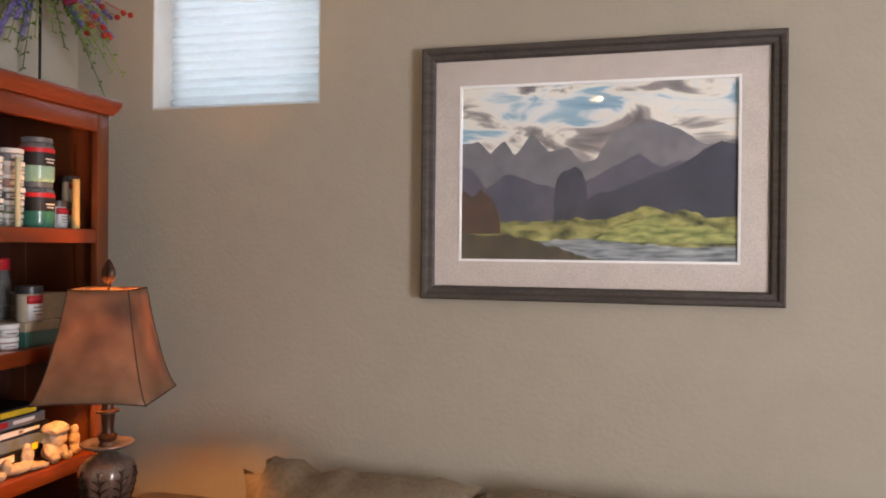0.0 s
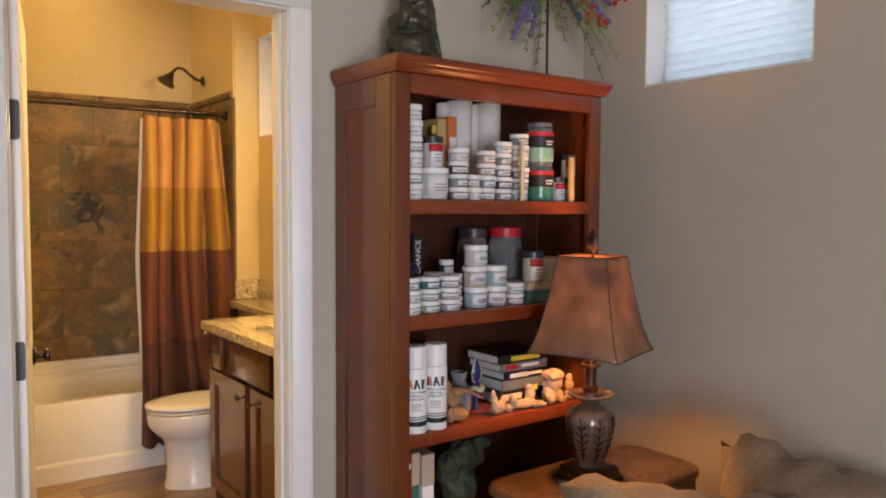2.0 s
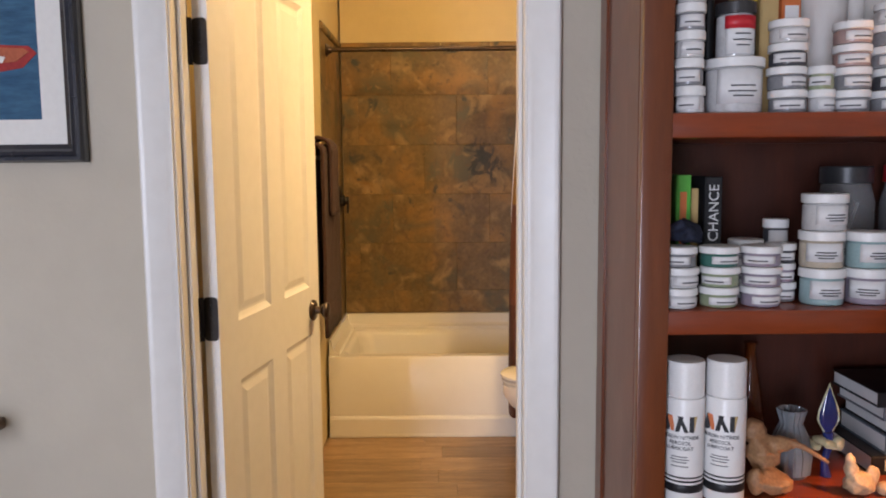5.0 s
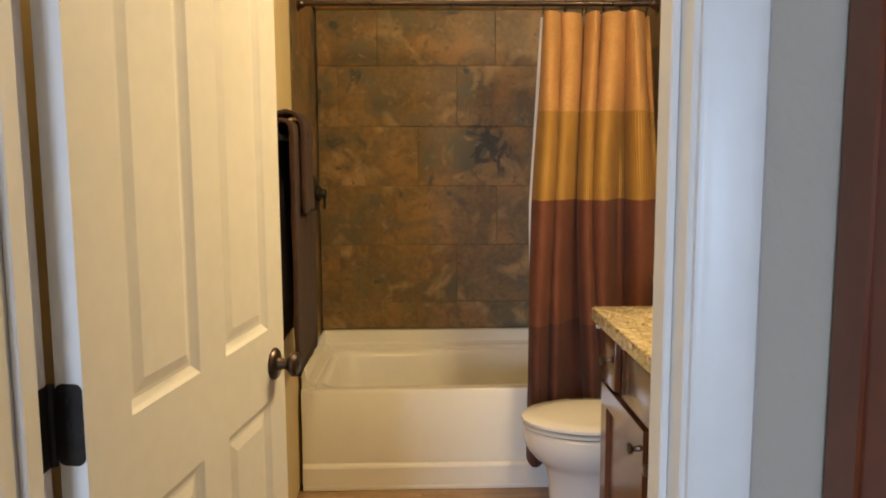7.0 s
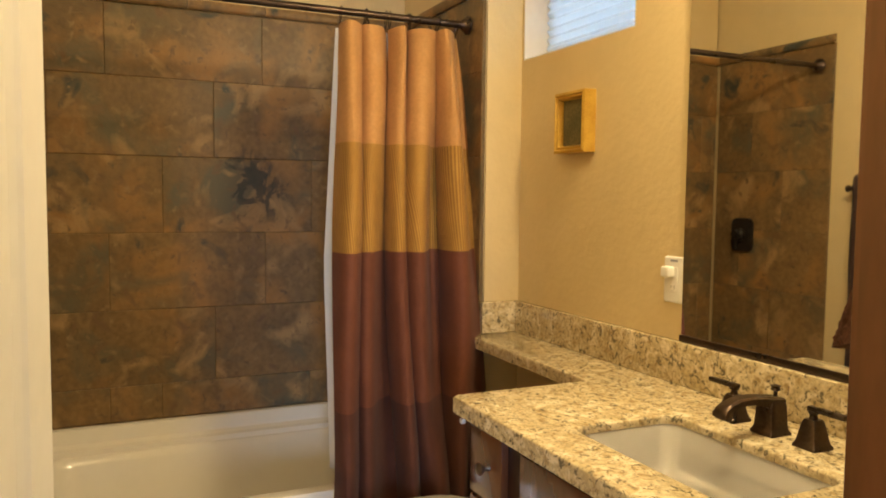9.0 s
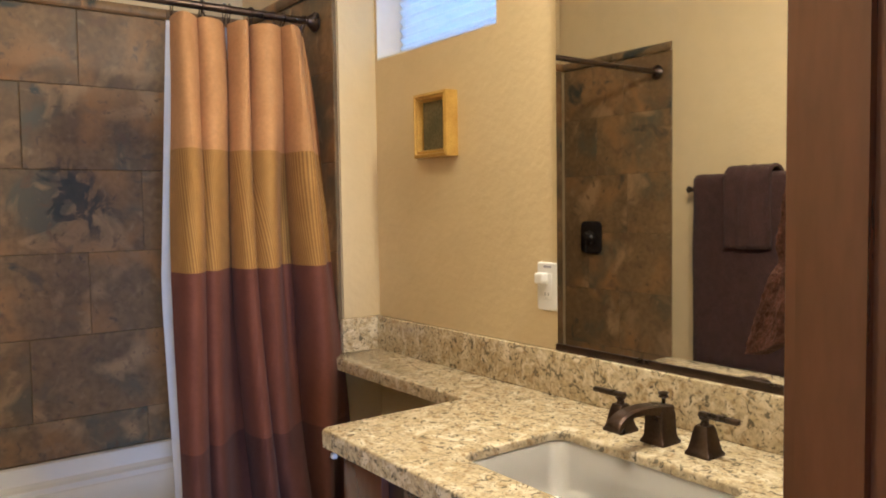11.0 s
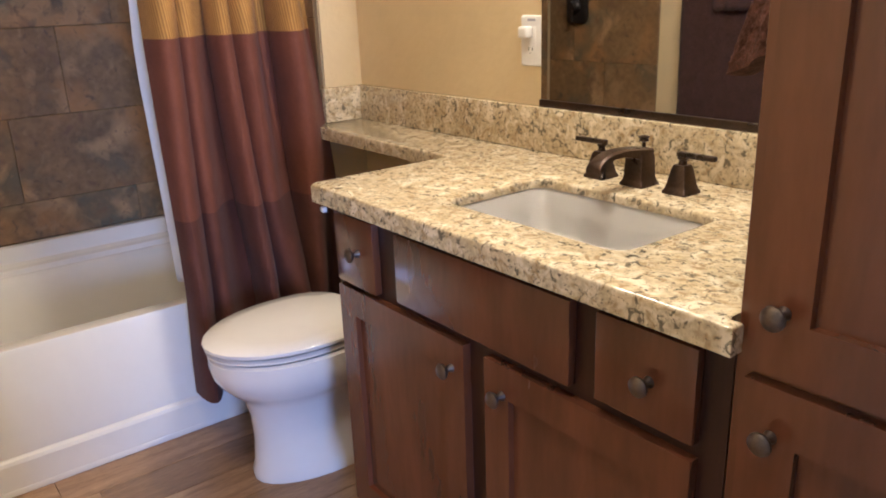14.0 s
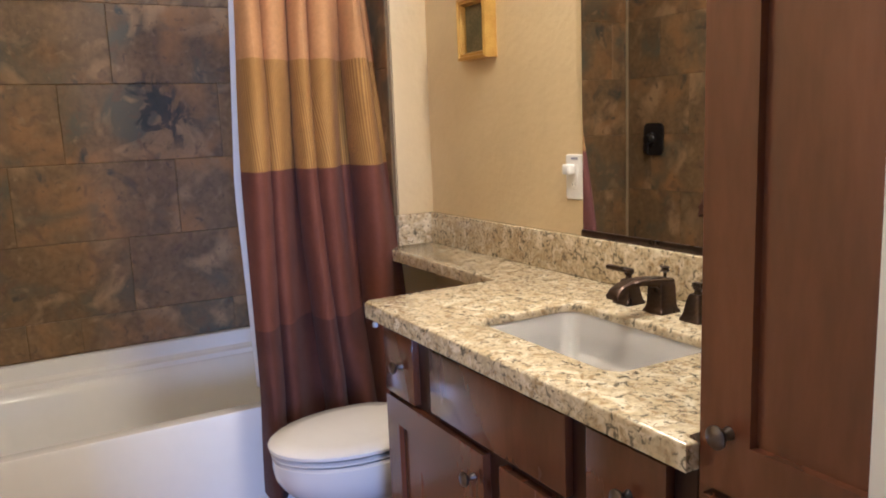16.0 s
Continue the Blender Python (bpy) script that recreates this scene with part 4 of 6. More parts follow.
def faucet():
    f = thing("widespread_faucet", "oil-rubbed bronze widespread faucet with lever handles", "faucet", (-3.313, 2.135, 0.9235))

    def pedestal(x, w0, w1, h, lip):
        rings = []
        for w, z in ((w0 + 0.003, 0), (w0 + 0.003, 0.006), (w0 - 0.003, 0.010), (w0 - 0.008, 0.018), (w1 + 0.004, h - 0.012), (w1, h - 0.004), (w1 - 0.004, h)):
            rings.append([(x + px, py, z) for px, py in rounded(-w / 2, w / 2, -w / 2, w / 2, 0.004, 2)])
        return loft(rings)

    for x, s in ((-0.103, -1), (0.103, 1)):
        h = part("handle", pedestal(x, 0.052, 0.030, 0.058, 0), BRONZE, f)
        bm = lathe([(0.009, 0.057), (0.007, 0.066), (0.011, 0.07), (0.011, 0.074)], 14, at=(x, 0, 0))
        box(min(x - s * 0.012, x + s * 0.072), max(x - s * 0.012, x + s * 0.072), -0.0075, 0.0075, 0.072, 0.083, 0.003, 2, bm)
        part("lever", bm, BRONZE, h)
    part("spout_base", pedestal(0, 0.056, 0.040, 0.072, 0), BRONZE, f)
    rings = []
    for y, zt, zb, w in ((0.02, 0.076, 0.05, 0.038), (0.0, 0.0795, 0.046, 0.037), (-0.03, 0.083, 0.062, 0.034), (-0.065, 0.0855, 0.070, 0.033), (-0.10, 0.084, 0.070, 0.032), (-0.122, 0.078, 0.063, 0.033), (-0.137, 0.070, 0.052, 0.035), (-0.144, 0.060, 0.048, 0.036)):
        rings.append([(-w / 2, y, zb), (w / 2, y, zb), (w / 2, y, zt - 0.004), (w / 2 - 0.004, y, zt), (-w / 2 + 0.004, y, zt), (-w / 2, y, zt - 0.004)])
    part("spout", loft(rings), BRONZE, f)
    part("lift_knob", lathe([(0.004, 0.078), (0.004, 0.088), (0.011, 0.091), (0.008, 0.096), (0.012, 0.100), (0.001, 0.103)], 14, at=(0, 0.010, 0)), BRONZE, f)


faucet()

WHITE_PLASTIC = mat("white_plastic", (0.80, 0.79, 0.77), (0.78, 0.77, 0.75), scale=10, rough=0.35, fine=0.03)
GREY_PLASTIC = mat("grey_plastic", (0.10, 0.10, 0.11), scale=10, rough=0.5, fine=0.05)
o = thing("wall_outlet", "white outlet plate with a small plug-in device", "outlet", (-3.761, NY, 1.196))
part("plate", loft([[(x, y, z) for x, z in rounded(-0.038 + i, 0.038 - i, -0.062 + i, 0.062 - i, 0.006, 3)] for i, y in ((0, 0), (0, -0.004), (0.003, -0.007))]), WHITE_PLASTIC, o)
part("socket_face", box(-0.017, 0.017, -0.0085, -0.0065, -0.034, 0.034, 0.001, 1), WHITE_PLASTIC, o)
for z in (-0.02,):
    for x in (-0.006, 0.006):
        part("slot", box(x - 0.001, x + 0.001, -0.0092, -0.0084, z - 0.004, z + 0.005), GREY_PLASTIC, o)
    part("ground_hole", lathe([(0.001, 0), (0.0025, 0), (0.0025, 0.001), (0.001, 0.001)], 8, at=(0, -0.009, z - 0.010)), GREY_PLASTIC, o)
part("plug_in_device", box(-0.022, 0.008, -0.034, -0.009, 0.008, 0.036, 0.005, 3), WHITE_PLASTIC, o)
part("label_bar", box(-0.012, 0.016, -0.0078, -0.0071, 0.048, 0.054), mat("grey_blue_print", (0.35, 0.36, 0.45), rough=0.6), o)

GOLD = mat("gold_leaf_frame", (0.60, 0.39, 0.055), (0.48, 0.29, 0.035), scale=20, rough=0.42, metal=0.35, fine=0.2, bump=0.1)
p = thing("shadow_box_picture", "small gilt box-framed picture with a dim painting", "picture", (-4.22, NY, 1.65))
part("frame", ring_frame(-0.084, 0.084, -0.096, 0.096, 0.024, ((0, 0.042), (0.35, 0.046), (0.5, 0.04), (0.75, 0.041), (1, 0.026)), lambda a, b, d: (a, -d, b)), GOLD, p, smooth=False)
part("painting", box(-0.061, 0.061, -0.022, -0.018, -0.073, 0.073), mat("dim_painting", (0.19, 0.16, 0.075), (0.10, 0.105, 0.055), scale=14, rough=0.6, fine=0.5), p, "dim grey-green painting")

k = thing("cabinet_latch", "small white plastic child latch under the counter", "latch", (-3.812, 1.668, 0.866))
part("latch_body", box(-0.008, 0.006, -0.012, 0.0, -0.007, 0.006, 0.003, 2), WHITE_PLASTIC, k)




# ---- bedroom: bookcase, lamp, table, sofa ----
# The bedroom's things are drawn at a smaller scale on one sheet and set out in the room at the end, by SET_OUT.
SET_OUT = Matrix.Translation((0.1267, -0.1042, -0.2816)) @ Matrix.Scale(1.199, 4)
FB = 0.2816 / 1.199  # the floor on that sheet
BX = (WX - 0.1267) / 1.199  # the west wall on that sheet
standing = set(bpy.data.objects)
bookcase()

SHADE = mat("mottled_amber_shade", (0.44, 0.235, 0.13), (0.16, 0.08, 0.05), scale=11, rough=0.55, fine=0.35, fscale=4, through_light=0.24)
BRAID = mat("dark_braid", (0.075, 0.038, 0.024), scale=60, rough=0.7, fine=0.3)
LAMP_METAL = mat("aged_silver_bronze", (0.38, 0.30, 0.26), (0.20, 0.15, 0.13), scale=16, rough=0.3, metal=0.75, fine=0.4, bump=0.2)
LAMP_DARK = mat("dark_bronze_lamp", (0.05, 0.028, 0.02), (0.085, 0.045, 0.03), scale=16, rough=0.35, metal=0.7, fine=0.3)


def square_ring(r, z, dip, turn, n=8, pull=0.0):
    pts = []
    for k in range(4):
        a0, a1 = radians(turn + 90 * k), radians(turn + 90 * (k + 1))
        for i in range(n):
            s = i / n
            x, y = (1 - s) * math.cos(a0) + s * math.cos(a1), (1 - s) * math.sin(a0) + s * math.sin(a1)
            q = 1 - pull * (4 * s * (1 - s)) * -1
            pts.append((r * x * q, r * y * q, z - dip * (1 - 4 * s * (1 - s))))
    return pts


def table_lamp():
    l = thing("table_lamp", "lit table lamp with a leaf-carved urn and amber bell shade", "lamp", (-1.538, 1.850, 0.789))
    part("plinth", loft([[(x, y, z) for x, y in rounded(-w, w, -w, w, 0.006, 3)] for w, z in ((0.062, 0), (0.062, 0.012), (0.055, 0.018), (0.052, 0.034), (0.044, 0.038))]), LAMP_DARK, l)
    prof = [(0.036, 0.038), (0.034, 0.05), (0.040, 0.062), (0.048, 0.09), (0.056, 0.12), (0.061, 0.145), (0.062, 0.158), (0.056, 0.172), (0.044, 0.182), (0.026, 0.19), (0.018, 0.20)]
    part("urn", lathe(prof, 48, wave=lambda a, i: 1 - 0.05 * abs(math.sin(4 * a)) ** 0.5 * (1 if 1 < i < 8 else 0)), LAMP_METAL, l)
    for k in range(8):
        a0 = 2 * math.pi * (k + 0.5) / 8
        bm = bmesh.new()
        for sgn in (-1, 1):
            for j in range(6):
                z = 0.062 + 0.018 * j
                r = np.interp(z, [p[1] for p in prof], [p[0] for p in prof])
                r2 = np.interp(z + 0.016, [p[1] for p in prof], [p[0] for p in prof])
                w = 0.30 * math.sin(math.pi * min(1, 0.12 + j / 6.2)) + 0.05
                tube([((r + 0.0008) * math.cos(a0), (r + 0.0008) * math.sin(a0), z), ((r2 + 0.001) * math.cos(a0 + sgn * w * 0.55), (r2 + 0.001) * math.sin(a0 + sgn * w * 0.55), z + 0.011), ((r2) * math.cos(a0 + sgn * w), (r2) * math.sin(a0 + sgn * w), z + 0.014)], [0.0016, 0.0018, 0.0008], 6, bm)
        tube([((np.interp(z, [p[1] for p in prof], [p[0] for p in prof]) + 0.001) * math.cos(a0), (np.interp(z, [p[1] for p in prof], [p[0] for p in prof]) + 0.001) * math.sin(a0), z) for z in (0.055, 0.08, 0.11, 0.14, 0.165)], 0.0016, 6, bm)
        part("carved_leaf", bm, LAMP_DARK, l)
    part("drip_pan", lathe([(0.018, 0.199), (0.03, 0.203), (0.052, 0.211), (0.058, 0.216), (0.057, 0.219), (0.045, 0.216), (0.02, 0.212), (0.015, 0.222)], 32), LAMP_METAL, l)
    part("column", lathe([(0.014, 0.2195), (0.02, 0.226), (0.021, 0.234), (0.014, 0.240), (0.0125, 0.25), (0.0155, 0.278), (0.017, 0.284), (0.026, 0.287), (0.026, 0.291), (0.014, 0.293), (0.012, 0.30), (0.012, 0.345), (0.014, 0.36), (0.006, 0.37), (0.003, 0.565)], 24), LAMP_DARK, l)
    bm = bmesh.new()
    for s in (-1, 1):
        tube([(0, s * 0.012, 0.36), (0, s * 0.04, 0.39), (0, s * 0.05, 0.44), (0, s * 0.035, 0.51), (0, 0, 0.555)], 0.0016, 6, bm)
    part("harp", bm, BRONZE, l)
    part("bulb", lathe([(0.010, 0.372), (0.012, 0.385), (0.0001 + 0.014, 0.39)], 16), WHITE_PLASTIC, l)
    turn = -26
    prof = ((0.166, 0.331, 0.008), (0.154, 0.345, 0.006), (0.141, 0.37, 0.003), (0.130, 0.398, 0.001), (0.119, 0.435, 0.0), (0.109, 0.47, 0.0), (0.100, 0.51, 0.0), (0.093, 0.545, 0.0), (0.089, 0.562, 0.0))
    bm = loft([square_ring(r, z, d, turn, pull=0.10) for r, z, d in prof], caps=False)
    thicken(part("shade", bm, SHADE, l, "mottled amber bell shade, glowing"), 0.0016)
    for k in range(4):
        a = radians(turn + 90 * k)
        part("seam_braid", tube([((r + 0.001) * math.cos(a), (r + 0.001) * math.sin(a), z - d) for r, z, d in prof], 0.0015, 6), BRAID, l)
    for r, z, d in (prof[0], prof[-1]):
        ring = square_ring(r + 0.0006, z, d, turn, pull=0.10)
        part("rim_braid", tube(ring + ring[:1], 0.0014, 6), BRAID, l)
    part("finial", lathe([(0.006, 0.566), (0.005, 0.574), (0.011, 0.582), (0.0135, 0.594), (0.012, 0.606), (0.007, 0.618), (0.002, 0.628)], 20, wave=lambda a, i: 1 + 0.18 * math.sin(5 * a)), LAMP_DARK, l, "carved bronze finial")


table_lamp()

BURL = mat("brown_burl_top", (0.24, 0.125, 0.06), (0.11, 0.055, 0.03), scale=14, rough=0.3, fine=0.5, fscale=3, coat=0.3)
t = thing("end_table", "small brown mottled wooden end table beside the bookcase", "table", (-1.535, 1.88, 0))
part("tabletop", loft([[(x, y, z) for x, y in rounded(-0.148 + i, 0.115 - i, -0.27 + i, 0.30 - i, 0.06, 6)] for i, z in ((0.006, 0.762), (0, 0.767), (0, 0.778), (0.003, 0.784), (0.01, 0.788))]), BURL, t)
part("apron", box(-0.095, 0.095, -0.245, 0.275, 0.69, 0.7615, 0.002), BURL, t)
for x in (-0.085, 0.085):
    for y in (-0.235, 0.265):
        part("leg", loft([[(x + w * a, y + w * b, z) for a, b in ((-1, -1), (1, -1), (1, 1), (-1, 1))] for w, z in ((0.013, FB), (0.018, 0.4), (0.02, 0.6895))]), BURL, t)

LINEN = mat("taupe_sofa_fabric", (0.30, 0.225, 0.15), (0.23, 0.17, 0.11), scale=10, rough=0.9, bump=0.6, bscale=350, fine=0.3, sheen=0.08)


def cushion(bm, w, h, d, seed, n=18):
    """A plump pillow in the xz plane with drawn-out corners, based at z = 0."""
    rows = []
    for side in (-1, 1):
        grid = []
        for j in range(n + 1):
            row = []
            for i in range(n + 1):
                u, v = 2 * i / n - 1, 2 * j / n - 1
                edge = max(0.0, (1 - u ** 4) * (1 - v ** 4))
                pinch = 1 - 0.03 * (1 - abs(u) ** 2) * abs(v) ** 3 - 0.10 * abs(u) ** 6 * abs(v) ** 3
                pinch_x = 1 - 0.07 * (1 - abs(v) ** 2) * abs(u) ** 3
                wr = 0.030 * noise.noise(Vector((u * 3 + seed, v * 3, side))) + 0.020 * noise.noise(Vector((u * 8 + seed, v * 3, side)))
                row.append(bm.verts.new((u * w / 2 * pinch_x, side * (d / 2 * edge ** 0.55 + wr * edge), h / 2 + v * h / 2 * pinch + 0.022 * max(0.0, v) * noise.noise(Vector((u * 5 + seed, 0.5, 2.0))))))
            grid.append(row)
        for j in range(n):
            for i in range(n):
                bm.faces.new((grid[j][i], grid[j][i + 1], grid[j + 1][i + 1], grid[j + 1][i]))
        rows.append(grid)
    bmesh.ops.remove_doubles(bm, verts=bm.verts, dist=0.0006)
    bmesh.ops.recalc_face_normals(bm, faces=bm.faces)
    return bm


def sofa():
    s = thing("sofa", "taupe fabric sofa against the bedroom wall", "sofa", (-0.25, 1.80, 0))
    part("base", box(-1.1, 1.1, -0.42, 0.42, FB + 0.07, 0.40, 0.03, 3), LINEN, s)
    part("backrest", box(-1.1, 1.1, 0.26, 0.44, 0.402, 0.80, 0.06, 4), LINEN, s)
    for x in (-1.1, 0.9):
        part("armrest", box(x - 0.02, x + 0.2, -0.43, 0.25, 0.402, 0.66, 0.06, 4), LINEN, s)
    for x in (-0.87, 0.01):
        part("seat_cushion", box(x, x + 0.86, -0.42, 0.24, 0.403, 0.53, 0.04, 3), LINEN, s)
    for x in (-1.0, 1.0):
        for y in (-0.36, 0.36):
            part("foot", box(x - 0.03, x + 0.03, y - 0.03, y + 0.03, FB, FB + 0.0695, 0.004), BURL, s)
    for x, y, w, tilt, seed, turn, top, rest in ((-1.06, 2.12, 0.62, -10, 1.0, 4, 0.885, 0.531), (-0.44, 2.10, 0.68, -12, 4.0, -3, 0.882, 0.531), (0.24, 2.1, 0.68, -12, 7.0, 2, 0.88, 0.531), (-1.04, 1.88, 0.52, -16, 9.0, -16, 0.965, 0.531), (-1.19, 1.735, 0.50, -8, 12.0, 36, 0.895, 0.661)):
        h = top - rest
        p = thing("throw_pillow", "plump taupe fabric pillow leaning on the sofa", "pillow", (x, y, rest), "pillows on the sofa", turn)
        bm = cushion(bmesh.new(), w, h, 0.17, seed)
        bmesh.ops.transform(bm, matrix=Matrix.Rotation(radians(tilt), 4, "X"), verts=bm.verts)
        for v in bm.verts:
            v.co.z = max(0.0, v.co.z)
        part("pillow_cover", bm, LINEN, p)


sofa()


# ---- pictures ----
def paint_flat(name, a, b, scale, rough=0.8, stretch=(1, 1, 1)):
    return mat(name, a, b, scale=scale, rough=rough, fine=0.25, fscale=5, stretch=stretch)


def sky_paint():
    m = bpy.data.materials.new("painted_sky")
    m.use_nodes = True
    t = m.node_tree
    n, p = t.nodes, t.nodes["Principled BSDF"]
    co, mp, q, r = n.new("ShaderNodeTexCoord"), n.new("ShaderNodeMapping"), n.new("ShaderNodeTexNoise"), n.new("ShaderNodeValToRGB")
    mp.inputs["Scale"].default_value, mp.inputs["Rotation"].default_value = (3.0, 1, 7), (0, radians(-24), 0)
    q.inputs["Scale"].default_value, q.inputs["Detail"].default_value, q.inputs["Distortion"].default_value = 1.7, 8, 0.9
    e = r.color_ramp.elements
    e[0].position, e[0].color = 0.36, (0.13, 0.115, 0.115, 1)
    e[1].position, e[1].color = 0.43, (0.27, 0.24, 0.22, 1)
    for pos, col in ((0.48, (0.66, 0.60, 0.50, 1)), (0.54, (0.60, 0.60, 0.56, 1)), (0.59, (0.24, 0.38, 0.45, 1)), (0.68, (0.15, 0.29, 0.38, 1))):
        k = e.new(pos)
        k.color = col
    link(t, co.outputs["Object"], mp.inputs["Vector"])
    link(t, mp.outputs[0], q.inputs["Vector"])
    link(t, q.outputs["Fac"], r.inputs[0])
    link(t, r.outputs[0], p.inputs["Base Color"])
    p.inputs["Roughness"].default_value = 0.8
    return m


def ridge(name, parent, points, bottom, y, material, x0, x1, seed, rough=0.006):
    """A painted layer whose upper outline runs through points, roughened; it ends at bottom."""
    xs, zs = [p[0] for p in points], [p[1] for p in points]
    bm = bmesh.new()
    up, lo = [], []
    n = 90
    for k in range(n + 1):
        x = x0 + (x1 - x0) * k / n
        z = float(np.interp(x, xs, zs)) + rough * noise.noise(Vector((x * 40, seed, 0))) + rough * 0.5 * noise.noise(Vector((x * 130, seed, 2)))
        up.append(bm.verts.new((x, y, max(z, bottom + 0.0005))))
        lo.append(bm.verts.new((x, y, bottom)))
    for k in range(n):
        bm.faces.new((lo[k], lo[k + 1], up[k + 1], up[k]))
    part(name, bm, material, parent)


GREY_FRAME = mat("grey_weathered_frame", (0.115, 0.095, 0.085), (0.075, 0.062, 0.056), scale=12, rough=0.5, fine=0.5, stretch=(1, 1, 6), bump=0.3, bscale=90)
MAT_LINEN = mat("linen_picture_mat", (0.50, 0.43, 0.37), (0.46, 0.39, 0.335), scale=20, rough=0.9, fine=0.2, bump=0.3, bscale=400)
WHITE_MAT = mat("white_picture_mat", (0.72, 0.70, 0.66), (0.70, 0.68, 0.64), scale=10, rough=0.85, fine=0.05)
PICTURE_GLASS = mat("picture_glass", (1, 1, 1), (1, 1, 1), rough=0.02, spread=0.0, fine=0.0, trans=1.0, ior=1.33)


def landscape():
    p = thing("landscape_painting", "framed landscape painting of grey mountains above a river", "painting", (-0.497, NY, 1.635))
    w, h = 0.428, 0.315
    part("frame", ring_frame(-w, w, -h, h, 0.034, ((0, 0.026), (0.15, 0.032), (0.4, 0.030), (0.55, 0.024), (0.85, 0.022), (1, 0.016)), lambda a, b, d: (a, -d, b)), GREY_FRAME, p, "grey weathered wooden frame", smooth=False)
    part("mat_board", ring_frame(-w + 0.034, w - 0.034, -h + 0.034, h - 0.034, 0.062, ((0, 0.012), (1, 0.012)), lambda a, b, d: (a, -d, b)), MAT_LINEN, p, "linen mat", smooth=False)
    iw, ih = w - 0.096, h - 0.096
    part("fillet", ring_frame(-iw, iw, -ih, ih, 0.006, ((0, 0.014), (1, 0.013)), lambda a, b, d: (a, -d, b)), WHITE_MAT, p, "white fillet", smooth=False)
    a, b = iw - 0.005, ih - 0.005
    part("sky", box(-a, a, -0.006, -0.002, -b, b), sky_paint(), p)
    far = paint_flat("far_mountain_paint", (0.13, 0.13, 0.145), (0.20, 0.185, 0.19), 7)
    mid = paint_flat("mid_mountain_paint", (0.055, 0.06, 0.085), (0.115, 0.11, 0.135), 8)
    near = paint_flat("near_mountain_paint", (0.026, 0.03, 0.046), (0.065, 0.065, 0.085), 10)
    meadow = paint_flat("meadow_paint", (0.40, 0.36, 0.12), (0.015, 0.025, 0.012), 20, stretch=(1, 1, 2.2))
    river = paint_flat("river_paint", (0.36, 0.38, 0.38), (0.07, 0.085, 0.10), 16, stretch=(1, 1, 8))
    bank = paint_flat("dark_bank_paint", (0.05, 0.04, 0.03), (0.11, 0.085, 0.05), 40)
    rust = paint_flat("rust_tree_paint", (0.10, 0.05, 0.032), (0.06, 0.04, 0.03), 30)
    lime = paint_flat("sunlit_slope_paint", (0.42, 0.40, 0.13), (0.06, 0.10, 0.03), 26, stretch=(1, 1, 3))
    ridge("far_mountains", p, [(-0.334, 0.074), (-0.282, 0.078), (-0.254, 0.049), (-0.220, 0.081), (-0.193, 0.042), (-0.151, 0.096), (-0.110, 0.052), (-0.062, 0.060), (-0.028, 0.022), (0.007, 0.031), (0.041, 0.096), (0.089, 0.112), (0.144, 0.119), (0.199, 0.097), (0.254, 0.060), (0.334, 0.070)], -b, -0.0066, far, -a, a, 1)
    ridge("middle_mountains", p, [(-0.334, 0.022), (-0.296, 0.008), (-0.265, -0.040), (-0.213, 0.000), (-0.158, -0.019), (-0.096, -0.038), (-0.048, -0.033), (-0.007, -0.016), (0.048, 0.014), (0.103, 0.042), (0.158, 0.008), (0.199, 0.025), (0.254, 0.019), (0.334, 0.029)], -b, -0.0070, mid, -a, a, 2)
    ridge("dome_rock", p, [(-0.096, -0.060), (-0.089, -0.019), (-0.072, 0.005), (-0.048, 0.012), (-0.028, 0.001), (-0.017, -0.033), (-0.014, -0.087)], -0.135, -0.0074, near, -0.096, -0.014, 3)
    ridge("near_mountains", p, [(-0.048, -0.090), (0.007, -0.053), (0.062, -0.040), (0.117, -0.016), (0.165, 0.000), (0.220, 0.025), (0.254, 0.052), (0.289, 0.066), (0.334, 0.057)], -0.14, -0.0078, near, -0.048, a, 4)
    ridge("meadow", p, [(-0.334, -0.126), (-0.254, -0.119), (-0.131, -0.120), (-0.034, -0.112), (0.014, -0.118), (0.076, -0.098), (0.131, -0.082), (0.179, -0.101), (0.206, -0.090), (0.261, -0.112), (0.334, -0.105)], -b, -0.0082, meadow, -a, a, 5, 0.008)
    ridge("sunlit_slope", p, [(0.007, -0.161), (0.048, -0.135), (0.103, -0.115), (0.144, -0.107), (0.186, -0.131), (0.241, -0.126), (0.282, -0.139), (0.334, -0.131)], -0.17, -0.0086, lime, 0.007, a, 9, 0.008)
    ridge("river", p, [(-0.334, -0.183), (-0.131, -0.167), (-0.021, -0.161), (0.076, -0.170), (0.199, -0.180), (0.334, -0.178)], -b, -0.0090, river, -a, a, 6, 0.004)
    ridge("dark_bank", p, [(-0.334, -0.145), (-0.282, -0.156), (-0.206, -0.153), (-0.144, -0.167), (-0.089, -0.183), (-0.034, -0.200), (0.007, -0.212)], -b, -0.0094, bank, -a, 0.007, 7)
    ridge("rust_trees", p, [(-0.334, -0.053), (-0.320, -0.044), (-0.296, -0.060), (-0.275, -0.041), (-0.252, -0.057), (-0.238, -0.090), (-0.227, -0.126)], -0.150, -0.0098, rust, -a, -0.227, 8, 0.012)
    g = part("glass", box(-w + 0.033, w - 0.033, -0.0165, -0.0145, -h + 0.033, h - 0.033), PICTURE_GLASS, p)
    g.visible_shadow = False


landscape()


